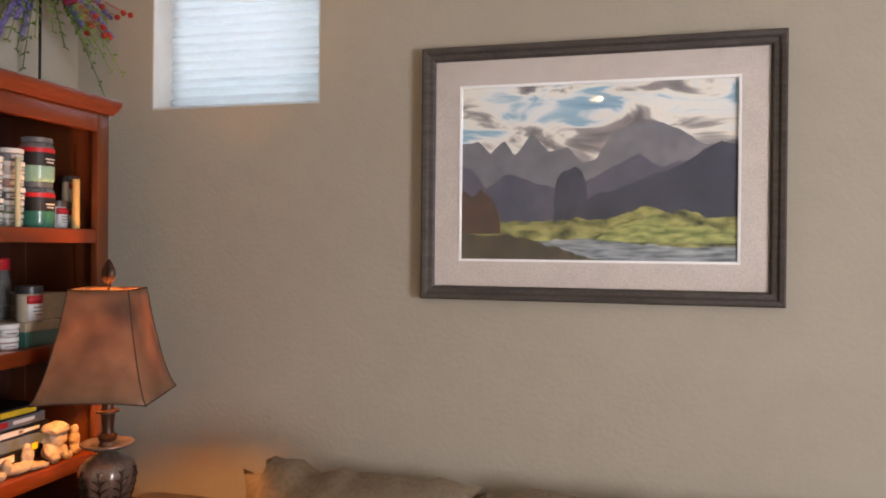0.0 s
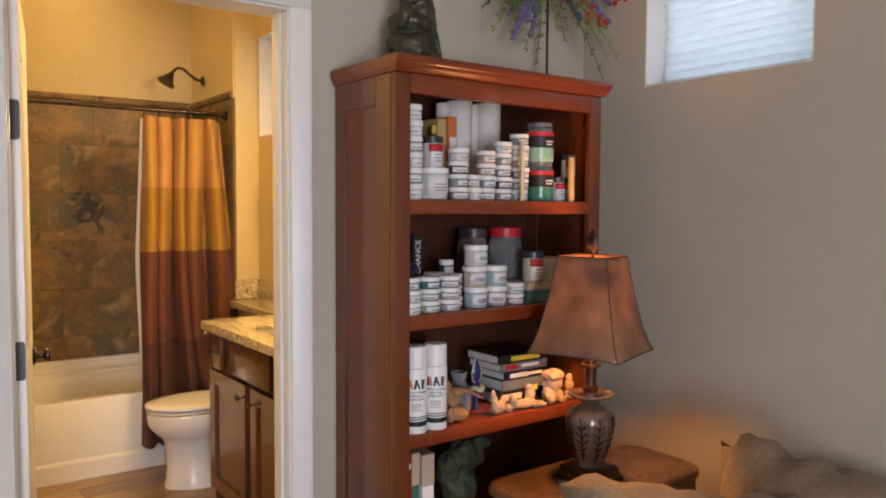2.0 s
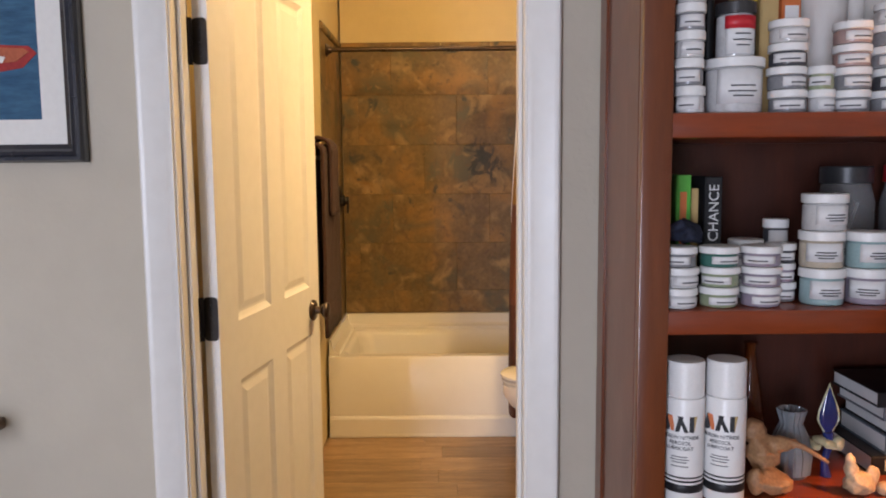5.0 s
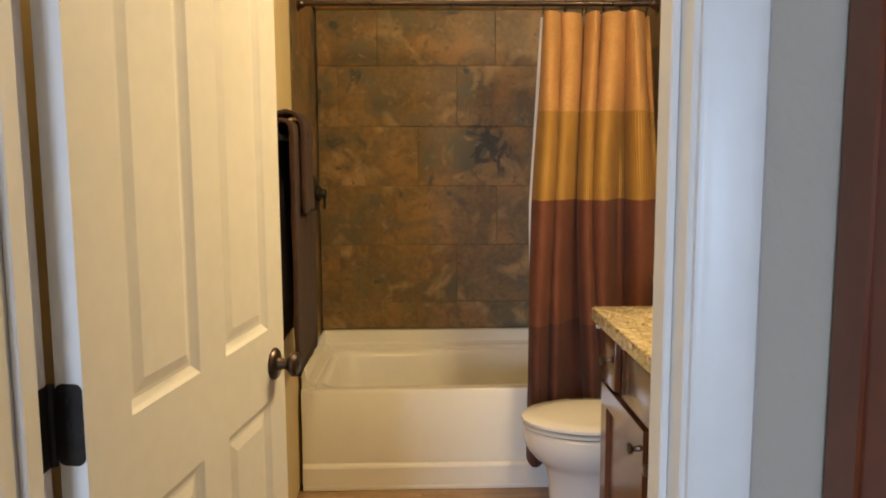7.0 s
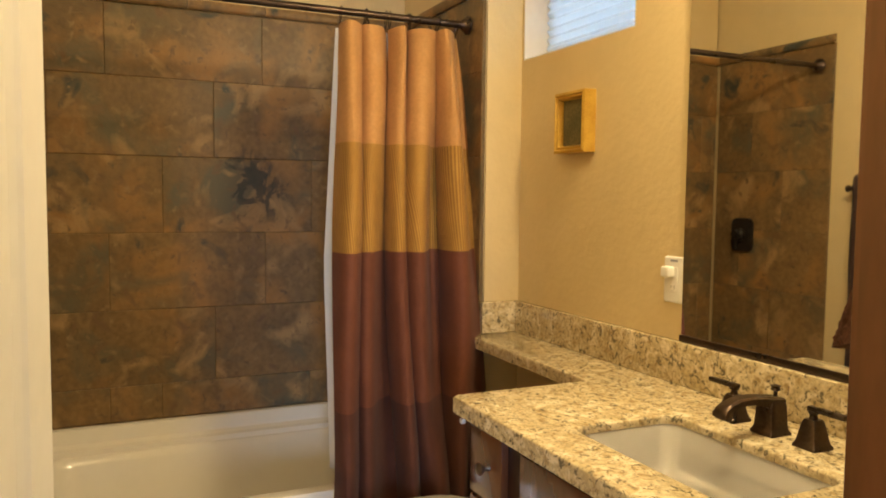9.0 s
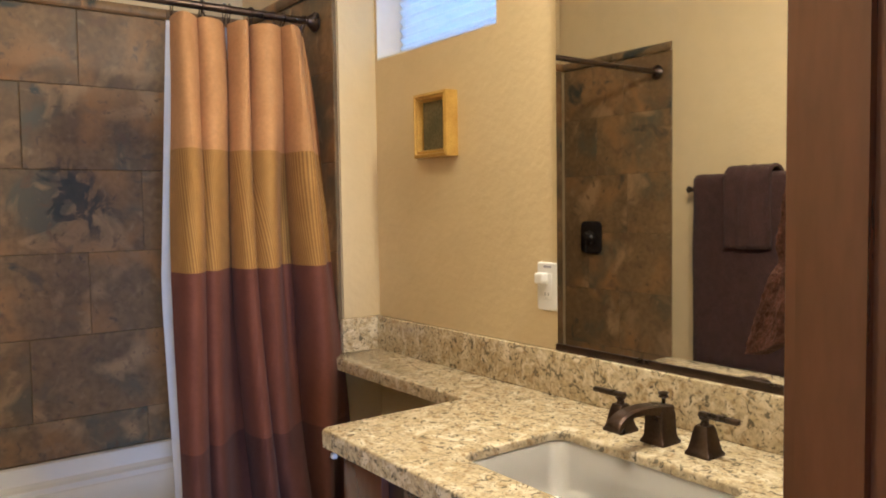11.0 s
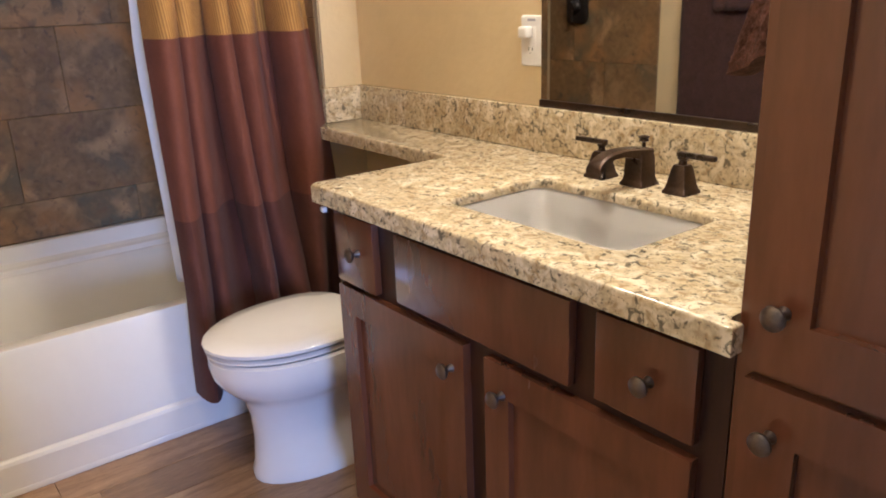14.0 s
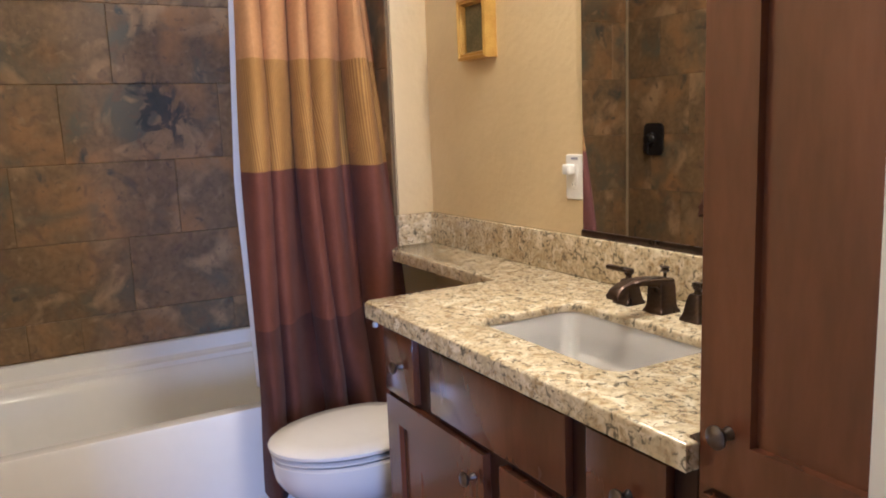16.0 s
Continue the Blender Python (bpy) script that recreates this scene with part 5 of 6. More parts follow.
def boat_picture():
    p = thing("boat_picture", "black-framed painting of a red rowing boat on blue water", "painting", (BX, 0.257, 1.609))
    w, h = 0.23, 0.178
    flat = lambda a, b, d: (d, a, b)
    part("frame", ring_frame(-w, w, -h, h, 0.031, ((0, 0.018), (0.12, 0.026), (0.3, 0.026), (0.42, 0.020), (0.6, 0.022), (0.75, 0.016), (1, 0.012)), flat), mat("black_lacquer_frame", (0.012, 0.013, 0.02), (0.02, 0.022, 0.032), scale=8, rough=0.25, fine=0.1, coat=0.5), p, "black stepped frame", smooth=False)
    part("mat_board", ring_frame(-w + 0.031, w - 0.031, -h + 0.031, h - 0.031, 0.042, ((0, 0.010), (1, 0.010)), flat), WHITE_MAT, p, "white mat", smooth=False)
    part("water", box(0.003, 0.006, -w + 0.072, w - 0.072, -h + 0.072, h - 0.072), paint_flat("blue_water_paint", (0.045, 0.13, 0.22), (0.02, 0.075, 0.145), 14, stretch=(1, 1, 5)), p)
    hull = [(-0.10, 0.018), (-0.05, -0.026), (0.06, -0.030), (0.128, -0.018), (0.153, 0.006), (0.140, 0.018), (-0.09, 0.028)]
    part("hull", prism(hull, "x", 0.0062, 0.0072), paint_flat("red_boat_paint", (0.42, 0.035, 0.03), (0.28, 0.03, 0.03), 30), p)
    part("inside", prism([(-0.08, 0.020), (0.05, -0.014), (0.118, -0.008), (0.140, 0.008), (0.132, 0.014), (-0.07, 0.024)], "x", 0.0073, 0.008), paint_flat("orange_boat_paint", (0.46, 0.12, 0.05), (0.36, 0.09, 0.05), 30), p)
    for y in (0.0, 0.07):
        part("thwart", prism([(y - 0.02, -0.006), (y + 0.025, -0.010), (y + 0.03, 0.0), (y - 0.015, 0.006)], "x", 0.0081, 0.0087), WHITE_MAT, p)


boat_picture()

DRIFT = mat("greyish_brown_wood", (0.20, 0.135, 0.095), (0.13, 0.085, 0.06), scale=5, rough=0.4, stretch=(5, 0.7, 5), fine=0.3)
d = thing("wall_shelf", "thin greyish brown wooden shelf on the bedroom wall", "shelf", (BX, -0.148, 0.961))
part("board", box(0.0, 0.17, -0.45, 0.458, 0, 0.021, 0.003), DRIFT, d)
for y in (-0.3, 0.3):
    part("bracket", prism([(0.0, -0.0005), (0.12, -0.0005), (0.1, -0.012), (0.02, -0.06), (0.0, -0.09)][::-1], "y", y - 0.01, y + 0.01), DRIFT, d)

# ---- what stands on the shelves ----
LID_WHITE = mat("white_jar_lid", (0.78, 0.77, 0.75), (0.74, 0.73, 0.71), scale=30, rough=0.4, fine=0.05)
LABEL = mat("white_paper_label", (0.74, 0.73, 0.72), (0.70, 0.69, 0.68), scale=20, rough=0.7, fine=0.05)
PRINT = mat("dark_label_print", (0.06, 0.06, 0.065), rough=0.7)
RED = mat("red_label", (0.55, 0.02, 0.03), (0.48, 0.018, 0.028), scale=15, rough=0.4, fine=0.05)
DARK_LID = mat("dark_jar_lid", (0.03, 0.03, 0.032), (0.045, 0.045, 0.048), scale=15, rough=0.35, fine=0.1)
BLACK = mat("black_print", (0.012, 0.012, 0.014), rough=0.5, fine=0.1)
CLEAR = mat("clear_jar_plastic", (0.90, 0.91, 0.92), (0.9, 0.91, 0.92), rough=0.08, spread=0.02, fine=0.0, trans=0.85, ior=1.3)
POWDER = {}
for name, c in (("white", (0.62, 0.61, 0.60)), ("grey", (0.26, 0.26, 0.27)), ("pink", (0.45, 0.30, 0.27)), ("mauve", (0.36, 0.30, 0.36)), ("teal", (0.05, 0.17, 0.14)),
                ("leaf", (0.33, 0.38, 0.24)), ("mint", (0.26, 0.48, 0.38)), ("aqua", (0.34, 0.48, 0.48)), ("cream", (0.55, 0.47, 0.36)), ("dark", (0.07, 0.07, 0.08)), ("green", (0.04, 0.20, 0.13)), ("pale", (0.50, 0.54, 0.48))):
    POWDER[name] = mat("jar_of_" + name + "_powder", c, tuple(v * 0.85 for v in c), scale=25, rough=0.3, fine=0.15, coat=0.5)
made_jars = {}


def jar(at, r, h, tone, lid=None, turn=0.0, red=False, tint="white"):
    """A round screw-lid jar with a paper label, facing +x."""
    key = (r, h, tone, red, lid.name if lid else "")
    m = Matrix.Translation(at) @ Matrix.Rotation(radians(turn), 4, "Z")
    if key in made_jars:
        return copy_thing(made_jars[key], m)
    words = {"white": "white", "grey": "grey", "pink": "pinkish", "mauve": "mauve", "teal": "dark teal", "leaf": "pale green", "mint": "mint green", "aqua": "aqua", "cream": "cream", "dark": "dark", "green": "deep green", "pale": "pale"}[tone]
    j = thing("craft_jar", "small jar of " + words + " powder with " + ("dark lid and red label" if red else "white lid and label"), "jar", at, "craft jars in the bookcase")
    lh = min(0.014, h * 0.36) if not red else h * 0.22
    part("body", lathe([(r * 0.80, 0), (r * 0.9, 0.0015), (r * 0.93, 0.004), (r * 0.93, h - lh - 0.003), (r * 0.84, h - lh)], 24), POWDER[tone], j)
    part("lid", lathe([(r * 0.85, h - lh), (r, h - lh + 0.0008), (r, h - 0.0016), (r * 0.95, h - 0.0002), (r * 0.5, h - 0.0002)], 24, wave=lambda a, i: 1 + 0.012 * math.sin(24 * a)), lid or LID_WHITE, j)
    z0, z1 = 0.005, h - lh - 0.003
    if not red and z1 - z0 > 0.02:
        z0 += (z1 - z0) * 0.15

    def band(a, b, span, off, material, name):
        bm = bmesh.new()
        rr = r * 0.93 + off
        n = 10
        up = [bm.verts.new((rr * math.cos(t), rr * math.sin(t), b)) for t in [span * (k / n - 0.5) for k in range(n + 1)]]
        lo = [bm.verts.new((rr * math.cos(t), rr * math.sin(t), a)) for t in [span * (k / n - 0.5) for k in range(n + 1)]]
        for k in range(n):
            bm.faces.new((lo[k], lo[k + 1], up[k + 1], up[k]))
        thicken(part(name, bm, material, j), 0.0004)

    band(z0, z1, 1.9, 0.0005, LABEL, "label")
    if red:
        band(z0 + (z1 - z0) * 0.66, z1, 1.95, 0.0010, RED, "red_stripe")
    hgt = z1 - z0
    for f, s in ((0.52, 1.1), (0.36, 1.3), (0.22, 0.9)):
        if hgt > 0.02 or f == 0.36:
            band(z0 + hgt * f - 0.0009, z0 + hgt * f + 0.0009, s * 0.8, 0.0012, PRINT, "print_line")
    j.matrix_basis = m
    made_jars[key] = j
    return j


def pile(x, y, z, r, h, tones, jitter=0.0018):
    for k, tone in enumerate(tones):
        jar((x + rng.uniform(-jitter, jitter), y + rng.uniform(-jitter, jitter), z + k * h), r, h, tone, turn=rng.uniform(-38, 22))
    return z + len(tones) * h


rng = random.Random(8)
S1, S2, S3, S4, TOP = 1.4872, 1.2172, 0.9382, 0.6602, 1.8102
pile(-1.712, 1.433, S1, 0.0205, 0.0365, ("white", "grey", "white", "grey", "white", "white"))
jar((-1.742, 1.505, S1), 0.041, 0.0765, "white")
jar((-1.742, 1.505, S1 + 0.0765), 0.0275, 0.076, "white", DARK_LID, 5, True)
pile(-1.728, 1.574, S1, 0.0265, 0.0315, ("grey", "grey", "dark", "white"))
pile(-1.722, 1.619, S1, 0.0178, 0.0315, ("white", "leaf"))
pile(-1.735, 1.666, S1, 0.0258, 0.0310, ("grey", "grey", "pink", "pink"))
pile(-1.735, 1.721, S1, 0.0258, 0.0300, ("grey", "dark", "grey", "grey", "white"))
pile(-1.735, 1.781, S1, 0.0250, 0.0288, ("pale", "leaf", "grey", "pink", "white", "grey"))


def banded_jar(at, r, h, tone, label):
    """Wide clear jar: coloured granules below, black label, red stripe, clear shoulder, dark lid."""
    j = thing("frit_jar", label, "jar", at, "wide jars in the bookcase")
    part("granule_fill", lathe([(r * 0.9, 0), (r * 0.98, 0.004), (r, 0.012), (r, h * 0.36)], 28), POWDER[tone], j)
    part("black_label", lathe([(r * 1.003, h * 0.36), (r * 1.006, h * 0.362), (r * 1.006, h * 0.66), (r * 1.0, h * 0.662)], 28), BLACK, j)
    part("red_stripe", lathe([(r * 1.0, h * 0.662), (r * 1.008, h * 0.664), (r * 1.008, h * 0.76), (r * 0.99, h * 0.762)], 28), RED, j)
    part("shoulder", lathe([(r * 0.99, h * 0.763), (r * 0.97, h * 0.82), (r * 0.86, h * 0.87), (r * 0.84, h * 0.88)], 28), CLEAR, j)
    part("lid", lathe([(r * 0.84, h * 0.881), (r * 0.9, h * 0.885), (r * 0.9, h * 0.99), (r * 0.86, h * 0.9995), (r * 0.4, h * 0.9995)], 28), mat("smoke_lid", (0.16, 0.16, 0.165), rough=0.25, fine=0.1), j)
    for z, half in ((0.43, 0.010), (0.50, 0.013)):
        part("print_line", box(r * 0.965, r * 1.012, -half, half, h * z, h * z + 0.0028), BLACK_TEXT, j)
    return j


BLACK_TEXT = mat("white_print", (0.72, 0.72, 0.70), rough=0.6, fine=0.02)


def lettering(words, size, material, parent, at, turn, upright=False, bend=0.0):
    """Raised letters in the built-in font, facing along +x after a turn of 90 degrees."""
    cu = bpy.data.curves.new("lettering", "FONT")
    cu.body, cu.size, cu.extrude, cu.align_x, cu.align_y = words, size, 0.0003, "CENTER", "BOTTOM_BASELINE"
    tmp = bpy.data.objects.new("lettering", cu)
    me = bpy.data.meshes.new_from_object(tmp)
    bpy.data.objects.remove(tmp)
    m = Matrix.Translation(at) @ Matrix.Rotation(radians(turn), 4, "Z") @ Matrix.Rotation(radians(90), 4, "X")
    if upright:
        m = Matrix.Translation(at) @ Matrix(((0, 0, 1, 0), (0, -1, 0, 0), (1, 0, 0, 0), (0, 0, 0, 1)))
    me.transform(m)
    if bend:
        for v in me.vertices:
            x, a = v.co.x, v.co.y / bend
            v.co.x, v.co.y = x * math.cos(a), x * math.sin(a)
    me.materials.clear()
    me.materials.append(material)
    ob = new("lettering", me)
    ob.parent = parent
    return ob


banded_jar((-1.735, 1.852, S1), 0.0385, 0.104, "green", "wide jar of dark green glass frit with a red stripe")
banded_jar((-1.735, 1.852, S1 + 0.104), 0.0375, 0.102, "mint", "wide jar of mint green glass frit with a red stripe")
jar((-1.735, 1.918, S1), 0.0225, 0.066, "white", DARK_LID, 0, True)
jar((-1.738, 1.962, S1), 0.0205, 0.064, "cream", DARK_LID, 0, True)
jar((-1.738, 1.962, S1 + 0.064), 0.0205, 0.064, "cream", DARK_LID, 0, True)


def stick(name, label, at, r, h, material, cap=None):
    s = thing(name, label, name.replace("_", " "), at)
    part("shaft", lathe([(r * 0.9, 0), (r, 0.001), (r, h), (r * 0.8, h + 0.001)], 12), material, s)
    if cap:
        part("cap", lathe([(r * 1.1, h + 0.0012), (r * 1.15, h + 0.003), (r * 1.05, h + 0.02), (r * 0.6, h + 0.022)], 12), cap, s)


STRAW = mat("pale_yellow_rod", (0.55, 0.52, 0.33), rough=0.3, fine=0.05)
ORANGE = mat("orange_card", (0.62, 0.17, 0.05), (0.55, 0.14, 0.04), scale=10, rough=0.5, fine=0.05)
TAN_CARD = mat("tan_card", (0.52, 0.36, 0.15), (0.46, 0.31, 0.12), scale=10, rough=0.6, fine=0.08)
stick("glass_rod", "pale yellow glass rod standing on end", (-1.692, 1.752, S1), 0.0058, 0.15, STRAW)
stick("orange_rod", "orange packaged rod standing on end", (-1.70, 1.937, S1), 0.009, 0.118, TAN_CARD)
stick("black_marker", "black marker with silver writing", (-1.80, 1.487, S1), 0.008, 0.20, BLACK)
stick("yellow_capped_marker", "dark marker with a yellow cap", (-1.80, 1.551, S1), 0.006, 0.165, BLACK, mat("yellow_cap", (0.70, 0.50, 0.06), rough=0.4))


def book(name, label, x0, x1, y0, y1, z0, z1, cover, spine_axis="x"):
    """A bound book: boards and spine round a paper block; the spine faces +x."""
    b = thing(name, label, "book", (x0, y0, z0))
    w, d, h = x1 - x0, y1 - y0, z1 - z0
    t = 0.0022
    bm = bmesh.new()
    if d <= h:
        box(0, w, 0, t, 0, h, 0.0006, 1, bm)
        box(0, w, d - t, d, 0, h, 0.0006, 1, bm)
        box(w - t, w + 0.001, t * 0.9, d - t * 0.9, 0, h, 0.0006, 1, bm)
        pages = box(0.003, w - t - 0.0002, t + 0.0002, d - t - 0.0002, 0.003, h - 0.003)
    else:
        box(0, w, 0, d, 0, t, 0.0006, 1, bm)
        box(0, w, 0, d, h - t, h, 0.0006, 1, bm)
        box(w - t, w + 0.001, 0, d, t * 0.9, h - t * 0.9, 0.0006, 1, bm)
        pages = box(0.003, w - t - 0.0002, 0.003, d - 0.003, t + 0.0002, h - t - 0.0002)
    part("cover", bm, cover, b, smooth=False)
    part("page_block", pages, LABEL, b)
    return b


book("tan_box", "tan cardboard pack standing on the shelf", -1.93, -1.80, 1.563, 1.590, S1, S1 + 0.205, TAN_CARD)
ob = book("orange_box", "orange pack with pale stickers standing on the shelf", -1.93, -1.795, 1.592, 1.620, S1, S1 + 0.212, ORANGE)
for z, c in ((0.13, LABEL), (0.09, mat("pale_blue_sticker", (0.30, 0.45, 0.52), rough=0.6)), (0.045, LABEL)):
    part("sticker", box(0.1365, 0.1375, 0.004, 0.024, z, z + 0.03), c, ob)
ROLL = mat("white_paper_roll", (0.76, 0.73, 0.68), (0.68, 0.65, 0.60), scale=8, rough=0.7, fine=0.08, stretch=(1, 1, 0.3))
for y, r, h in ((1.640, 0.018, 0.258), (1.695, 0.036, 0.266), (1.746, 0.013, 0.262), (1.796, 0.035, 0.268)):
    q = thing("paper_roll", "rolled white paper standing on end", "paper roll", (-1.885, y, S1), "paper rolls in the bookcase")
    prof = [(r, 0), (r, h), (r * 0.93, h), (r * 0.9, h * 0.6), (r * 0.5, h * 0.55), (r * 0.5, 0.0)]
    part("roll", lathe(prof, 28), ROLL, q)

# second shelf
b1 = book("green_book", "bright green book standing upright", -1.93, -1.80, 1.446, 1.468, S2, S2 + 0.185, mat("green_cover", (0.10, 0.42, 0.06), (0.08, 0.36, 0.05), scale=10, rough=0.4, fine=0.1))
part("spine_print", box(0.1312, 0.132, 0.005, 0.015, 0.05, 0.16), ORANGE, b1)
book("gold_book", "thin gold-spined book standing upright", -1.93, -1.80, 1.4695, 1.4795, S2, S2 + 0.165, TAN_CARD)
b2 = book("black_book", "black book with white lettering on its spine", -1.93, -1.795, 1.487, 1.513, S2, S2 + 0.182, BLACK)
lettering("CHANCE", 0.021, BLACK_TEXT, b2, (0.1362, 0.0205, 0.128), 90, True)
NAVY = mat("navy_cloth", (0.012, 0.016, 0.035), (0.02, 0.025, 0.05), scale=20, rough=0.8, fine=0.3, bump=0.5)
bm = bmesh.new()
for k in range(6):
    blob(bm, (rng.uniform(-0.03, 0.02), 0.008 * k - 0.022, 0.014 + rng.uniform(0, 0.01)), (0.03, 0.014, 0.013), k, 0.7, 12)
q = thing("navy_pouch", "crumpled navy cloth pouch on the jars", "pouch", (-1.735, 1.440, S2 + 0.0872))
fused(part("cloth", bm, NAVY, q), 0.003)
pile(-1.718, 1.4275, S2, 0.0265, 0.0290, ("white", "white", "grey"))
pile(-1.725, 1.486, S2, 0.0275, 0.0288, ("leaf", "leaf", "teal"))
pile(-1.725, 1.545, S2, 0.0278, 0.0288, ("mauve", "mauve", "mauve"))
z = pile(-1.765, 1.592, S2, 0.0215, 0.0285, ("grey", "mauve", "dark"))
pile(-1.80, 1.553, S2, 0.026, 0.0295, ("white", "grey", "white"))
jar((-1.812, 1.602, S2), 0.019, 0.118, "dark")
pile(-1.738, 1.638, S2, 0.0315, 0.0528, ("aqua", "cream", "white"))
pile(-1.738, 1.704, S2, 0.0308, 0.0520, ("mauve", "aqua"))
pile(-1.79, 1.675, S2, 0.024, 0.0520, ("pale", "white"))
pile(-1.735, 1.766, S2, 0.0258, 0.0283, ("pink", "white"))


def tool_jar(at, r, h, lid, label):
    j = thing("tool_jar", label, "jar", at)
    body = part("body", lathe([(r * 0.9, 0), (r, 0.005), (r, h * 0.7), (r * 0.86, h * 0.84), (r * 0.84, h * 0.86)], 28), mat("smoky_clear_plastic", (0.5, 0.5, 0.5), (0.5, 0.5, 0.5), rough=0.1, spread=0.02, fine=0, trans=0.75, ior=1.2), j)
    part("lid", lathe([(r * 0.84, h * 0.861), (r * 0.92, h * 0.865), (r * 0.92, h * 0.99), (r * 0.88, h), (r * 0.3, h)], 28), lid, j)
    for k in range(7):
        a = rng.uniform(0, 6.28)
        part("tool", tube([(r * 0.4 * math.cos(a), r * 0.4 * math.sin(a), 0.006), (r * 0.6 * math.cos(a + 1.9), r * 0.6 * math.sin(a + 1.9), h * rng.uniform(0.5, 0.75))], 0.0025, 6), (PEWTER, BLACK, WHITE_PLASTIC)[k % 3], j)


tool_jar((-1.865, 1.845, S2), 0.050, 0.198, RED, "smoky jar of small tools with a red lid")
tool_jar((-1.885, 1.745, S2), 0.043, 0.196, DARK_LID, "smoky jar of small tools with a dark lid")
CREAM_CARD = mat("cream_card", (0.50, 0.40, 0.28), (0.44, 0.35, 0.24), scale=10, rough=0.6, fine=0.1)


def carton(name, label, x0, x1, y0, y1, z0, z1, side=None):
    c = thing(name, label, "box", (x0, y0, z0))
    w, d, h = x1 - x0, y1 - y0, z1 - z0
    part("tray", box(0.001, w - 0.001, 0.001, d - 0.001, 0, h * 0.62, 0.0008, 1), side or CREAM_CARD, c)
    part("lid", box(0, w, 0, d, h * 0.625, h, 0.001, 1), CREAM_CARD, c)


carton("cream_carton", "cream cardboard box with a green base", -1.84, -1.715, 1.80, 1.915, S2, S2 + 0.055, POWDER["teal"])
carton("cream_carton", "cream cardboard box lying on another", -1.86, -1.74, 1.872, 1.975, S2 + 0.0552, S2 + 0.085)
carton("cream_carton", "small cream cardboard box on the pile", -1.86, -1.75, 1.88, 1.97, S2 + 0.0852, S2 + 0.115)
jar((-1.735, 1.832, S2 + 0.0552), 0.029, 0.082, "cream", DARK_LID, 0, True)


# third shelf
def spray_can(at, turn):
    c = thing("spray_can", "white aerosol can with black and orange printing", "spray can", at, "aerosol cans in the bookcase", turn)
    r, h = 0.0285, 0.205
    part("body", lathe([(r * 0.94, 0), (r, 0.003), (r, h * 0.735), (r * 0.97, h * 0.745), (r * 0.9, h * 0.75)], 32), WHITE_PLASTIC, c)
    part("cap", lathe([(r * 0.92, h * 0.751), (r * 0.955, h * 0.755), (r * 0.955, h * 0.985), (r * 0.92, h), (r * 0.4, h)], 32), LID_WHITE, c)
    for a, b in ((0.018, 0.030), (0.033, 0.036), (0.039, 0.0415)):
        part("black_band", lathe([(r, a), (r * 1.006, a + 0.0003), (r * 1.006, b - 0.0003), (r, b)], 32), BLACK, c)
    x = r + 0.0006
    for y, w, m, lean in ((-0.017, 0.009, BLACK, 0.3), (-0.012, 0.006, ORANGE, -0.3), (-0.001, 0.006, BLACK, 0.35), (0.004, 0.005, BLACK, -0.6), (0.015, 0.007, BLACK, 0.0), (0.018, 0.004, TAN_CARD, 0.2)):
        rr = math.sqrt(max(1e-8, (r + 0.0008) ** 2 - y * y))
        part("logo_bar", prism([(y - w / 2 - lean * 0.008, 0.107), (y + w / 2 - lean * 0.008, 0.107), (y + w / 2 + lean * 0.008, 0.129), (y - w / 2 + lean * 0.008, 0.129)], "x", rr - 0.004, rr + 0.0004), m, c)
    for words, z in (("BORON NITRIDE", 0.0965), ("AEROSOL", 0.0885), ("LUBRICOAT", 0.0805)):
        lettering(words, 0.0072, PRINT, c, (x, 0, z), 90, bend=x)
    for z, w in ((0.070, 0.022), (0.066, 0.026), (0.062, 0.02), (0.056, 0.024)):
        bm = bmesh.new()
        n, rr = 8, r + 0.0005
        ts = [w / r * (k / n - 0.5) for k in range(n + 1)]
        lo = [bm.verts.new((rr * math.cos(t), rr * math.sin(t), z)) for t in ts]
        up = [bm.verts.new((rr * math.cos(t), rr * math.sin(t), z + (0.004 if w > 0.03 else 0.0014))) for t in ts]
        for k in range(n):
            bm.faces.new((lo[k], lo[k + 1], up[k + 1], up[k]))
        thicken(part("print_line", bm, mat("grey_print", (0.22, 0.22, 0.22), rough=0.7) if "grey_print" not in bpy.data.materials else bpy.data.materials["grey_print"], c), 0.0003)
    return c


can_a = spray_can((-1.712, 1.4375, S3), -28)
copy_thing(can_a, Matrix.Translation((-1.712, 1.4965, S3)) @ Matrix.Rotation(radians(-33), 4, "Z"))

TAN_CERAMIC = mat("tan_carved_wood", (0.42, 0.23, 0.11), (0.30, 0.15, 0.07), scale=25, rough=0.6, fine=0.35, bump=0.5, bscale=60)
CREAM_CERAMIC = mat("cream_ceramic", (0.50, 0.38, 0.25), (0.40, 0.28, 0.17), scale=25, rough=0.5, fine=0.3, bump=0.4, bscale=60)


def figurine(name, label, category, at, lumps, material, seed, size=1.0, beak=()):
    bm = bmesh.new()
    for k, (c, r) in enumerate(lumps):
        blob(bm, [size * v for v in c], [size * v for v in r], seed + k, 0.3, 14)
    if beak:
        tube(beak, [0.006, 0.0045, 0.003], 8, bm)
    z = min(v.co.z for v in bm.verts)
    for v in bm.verts:
        v.co.z -= z
    return fused(solid(name, bm, material, label, category, smooth=True, at=at), 0.0022)


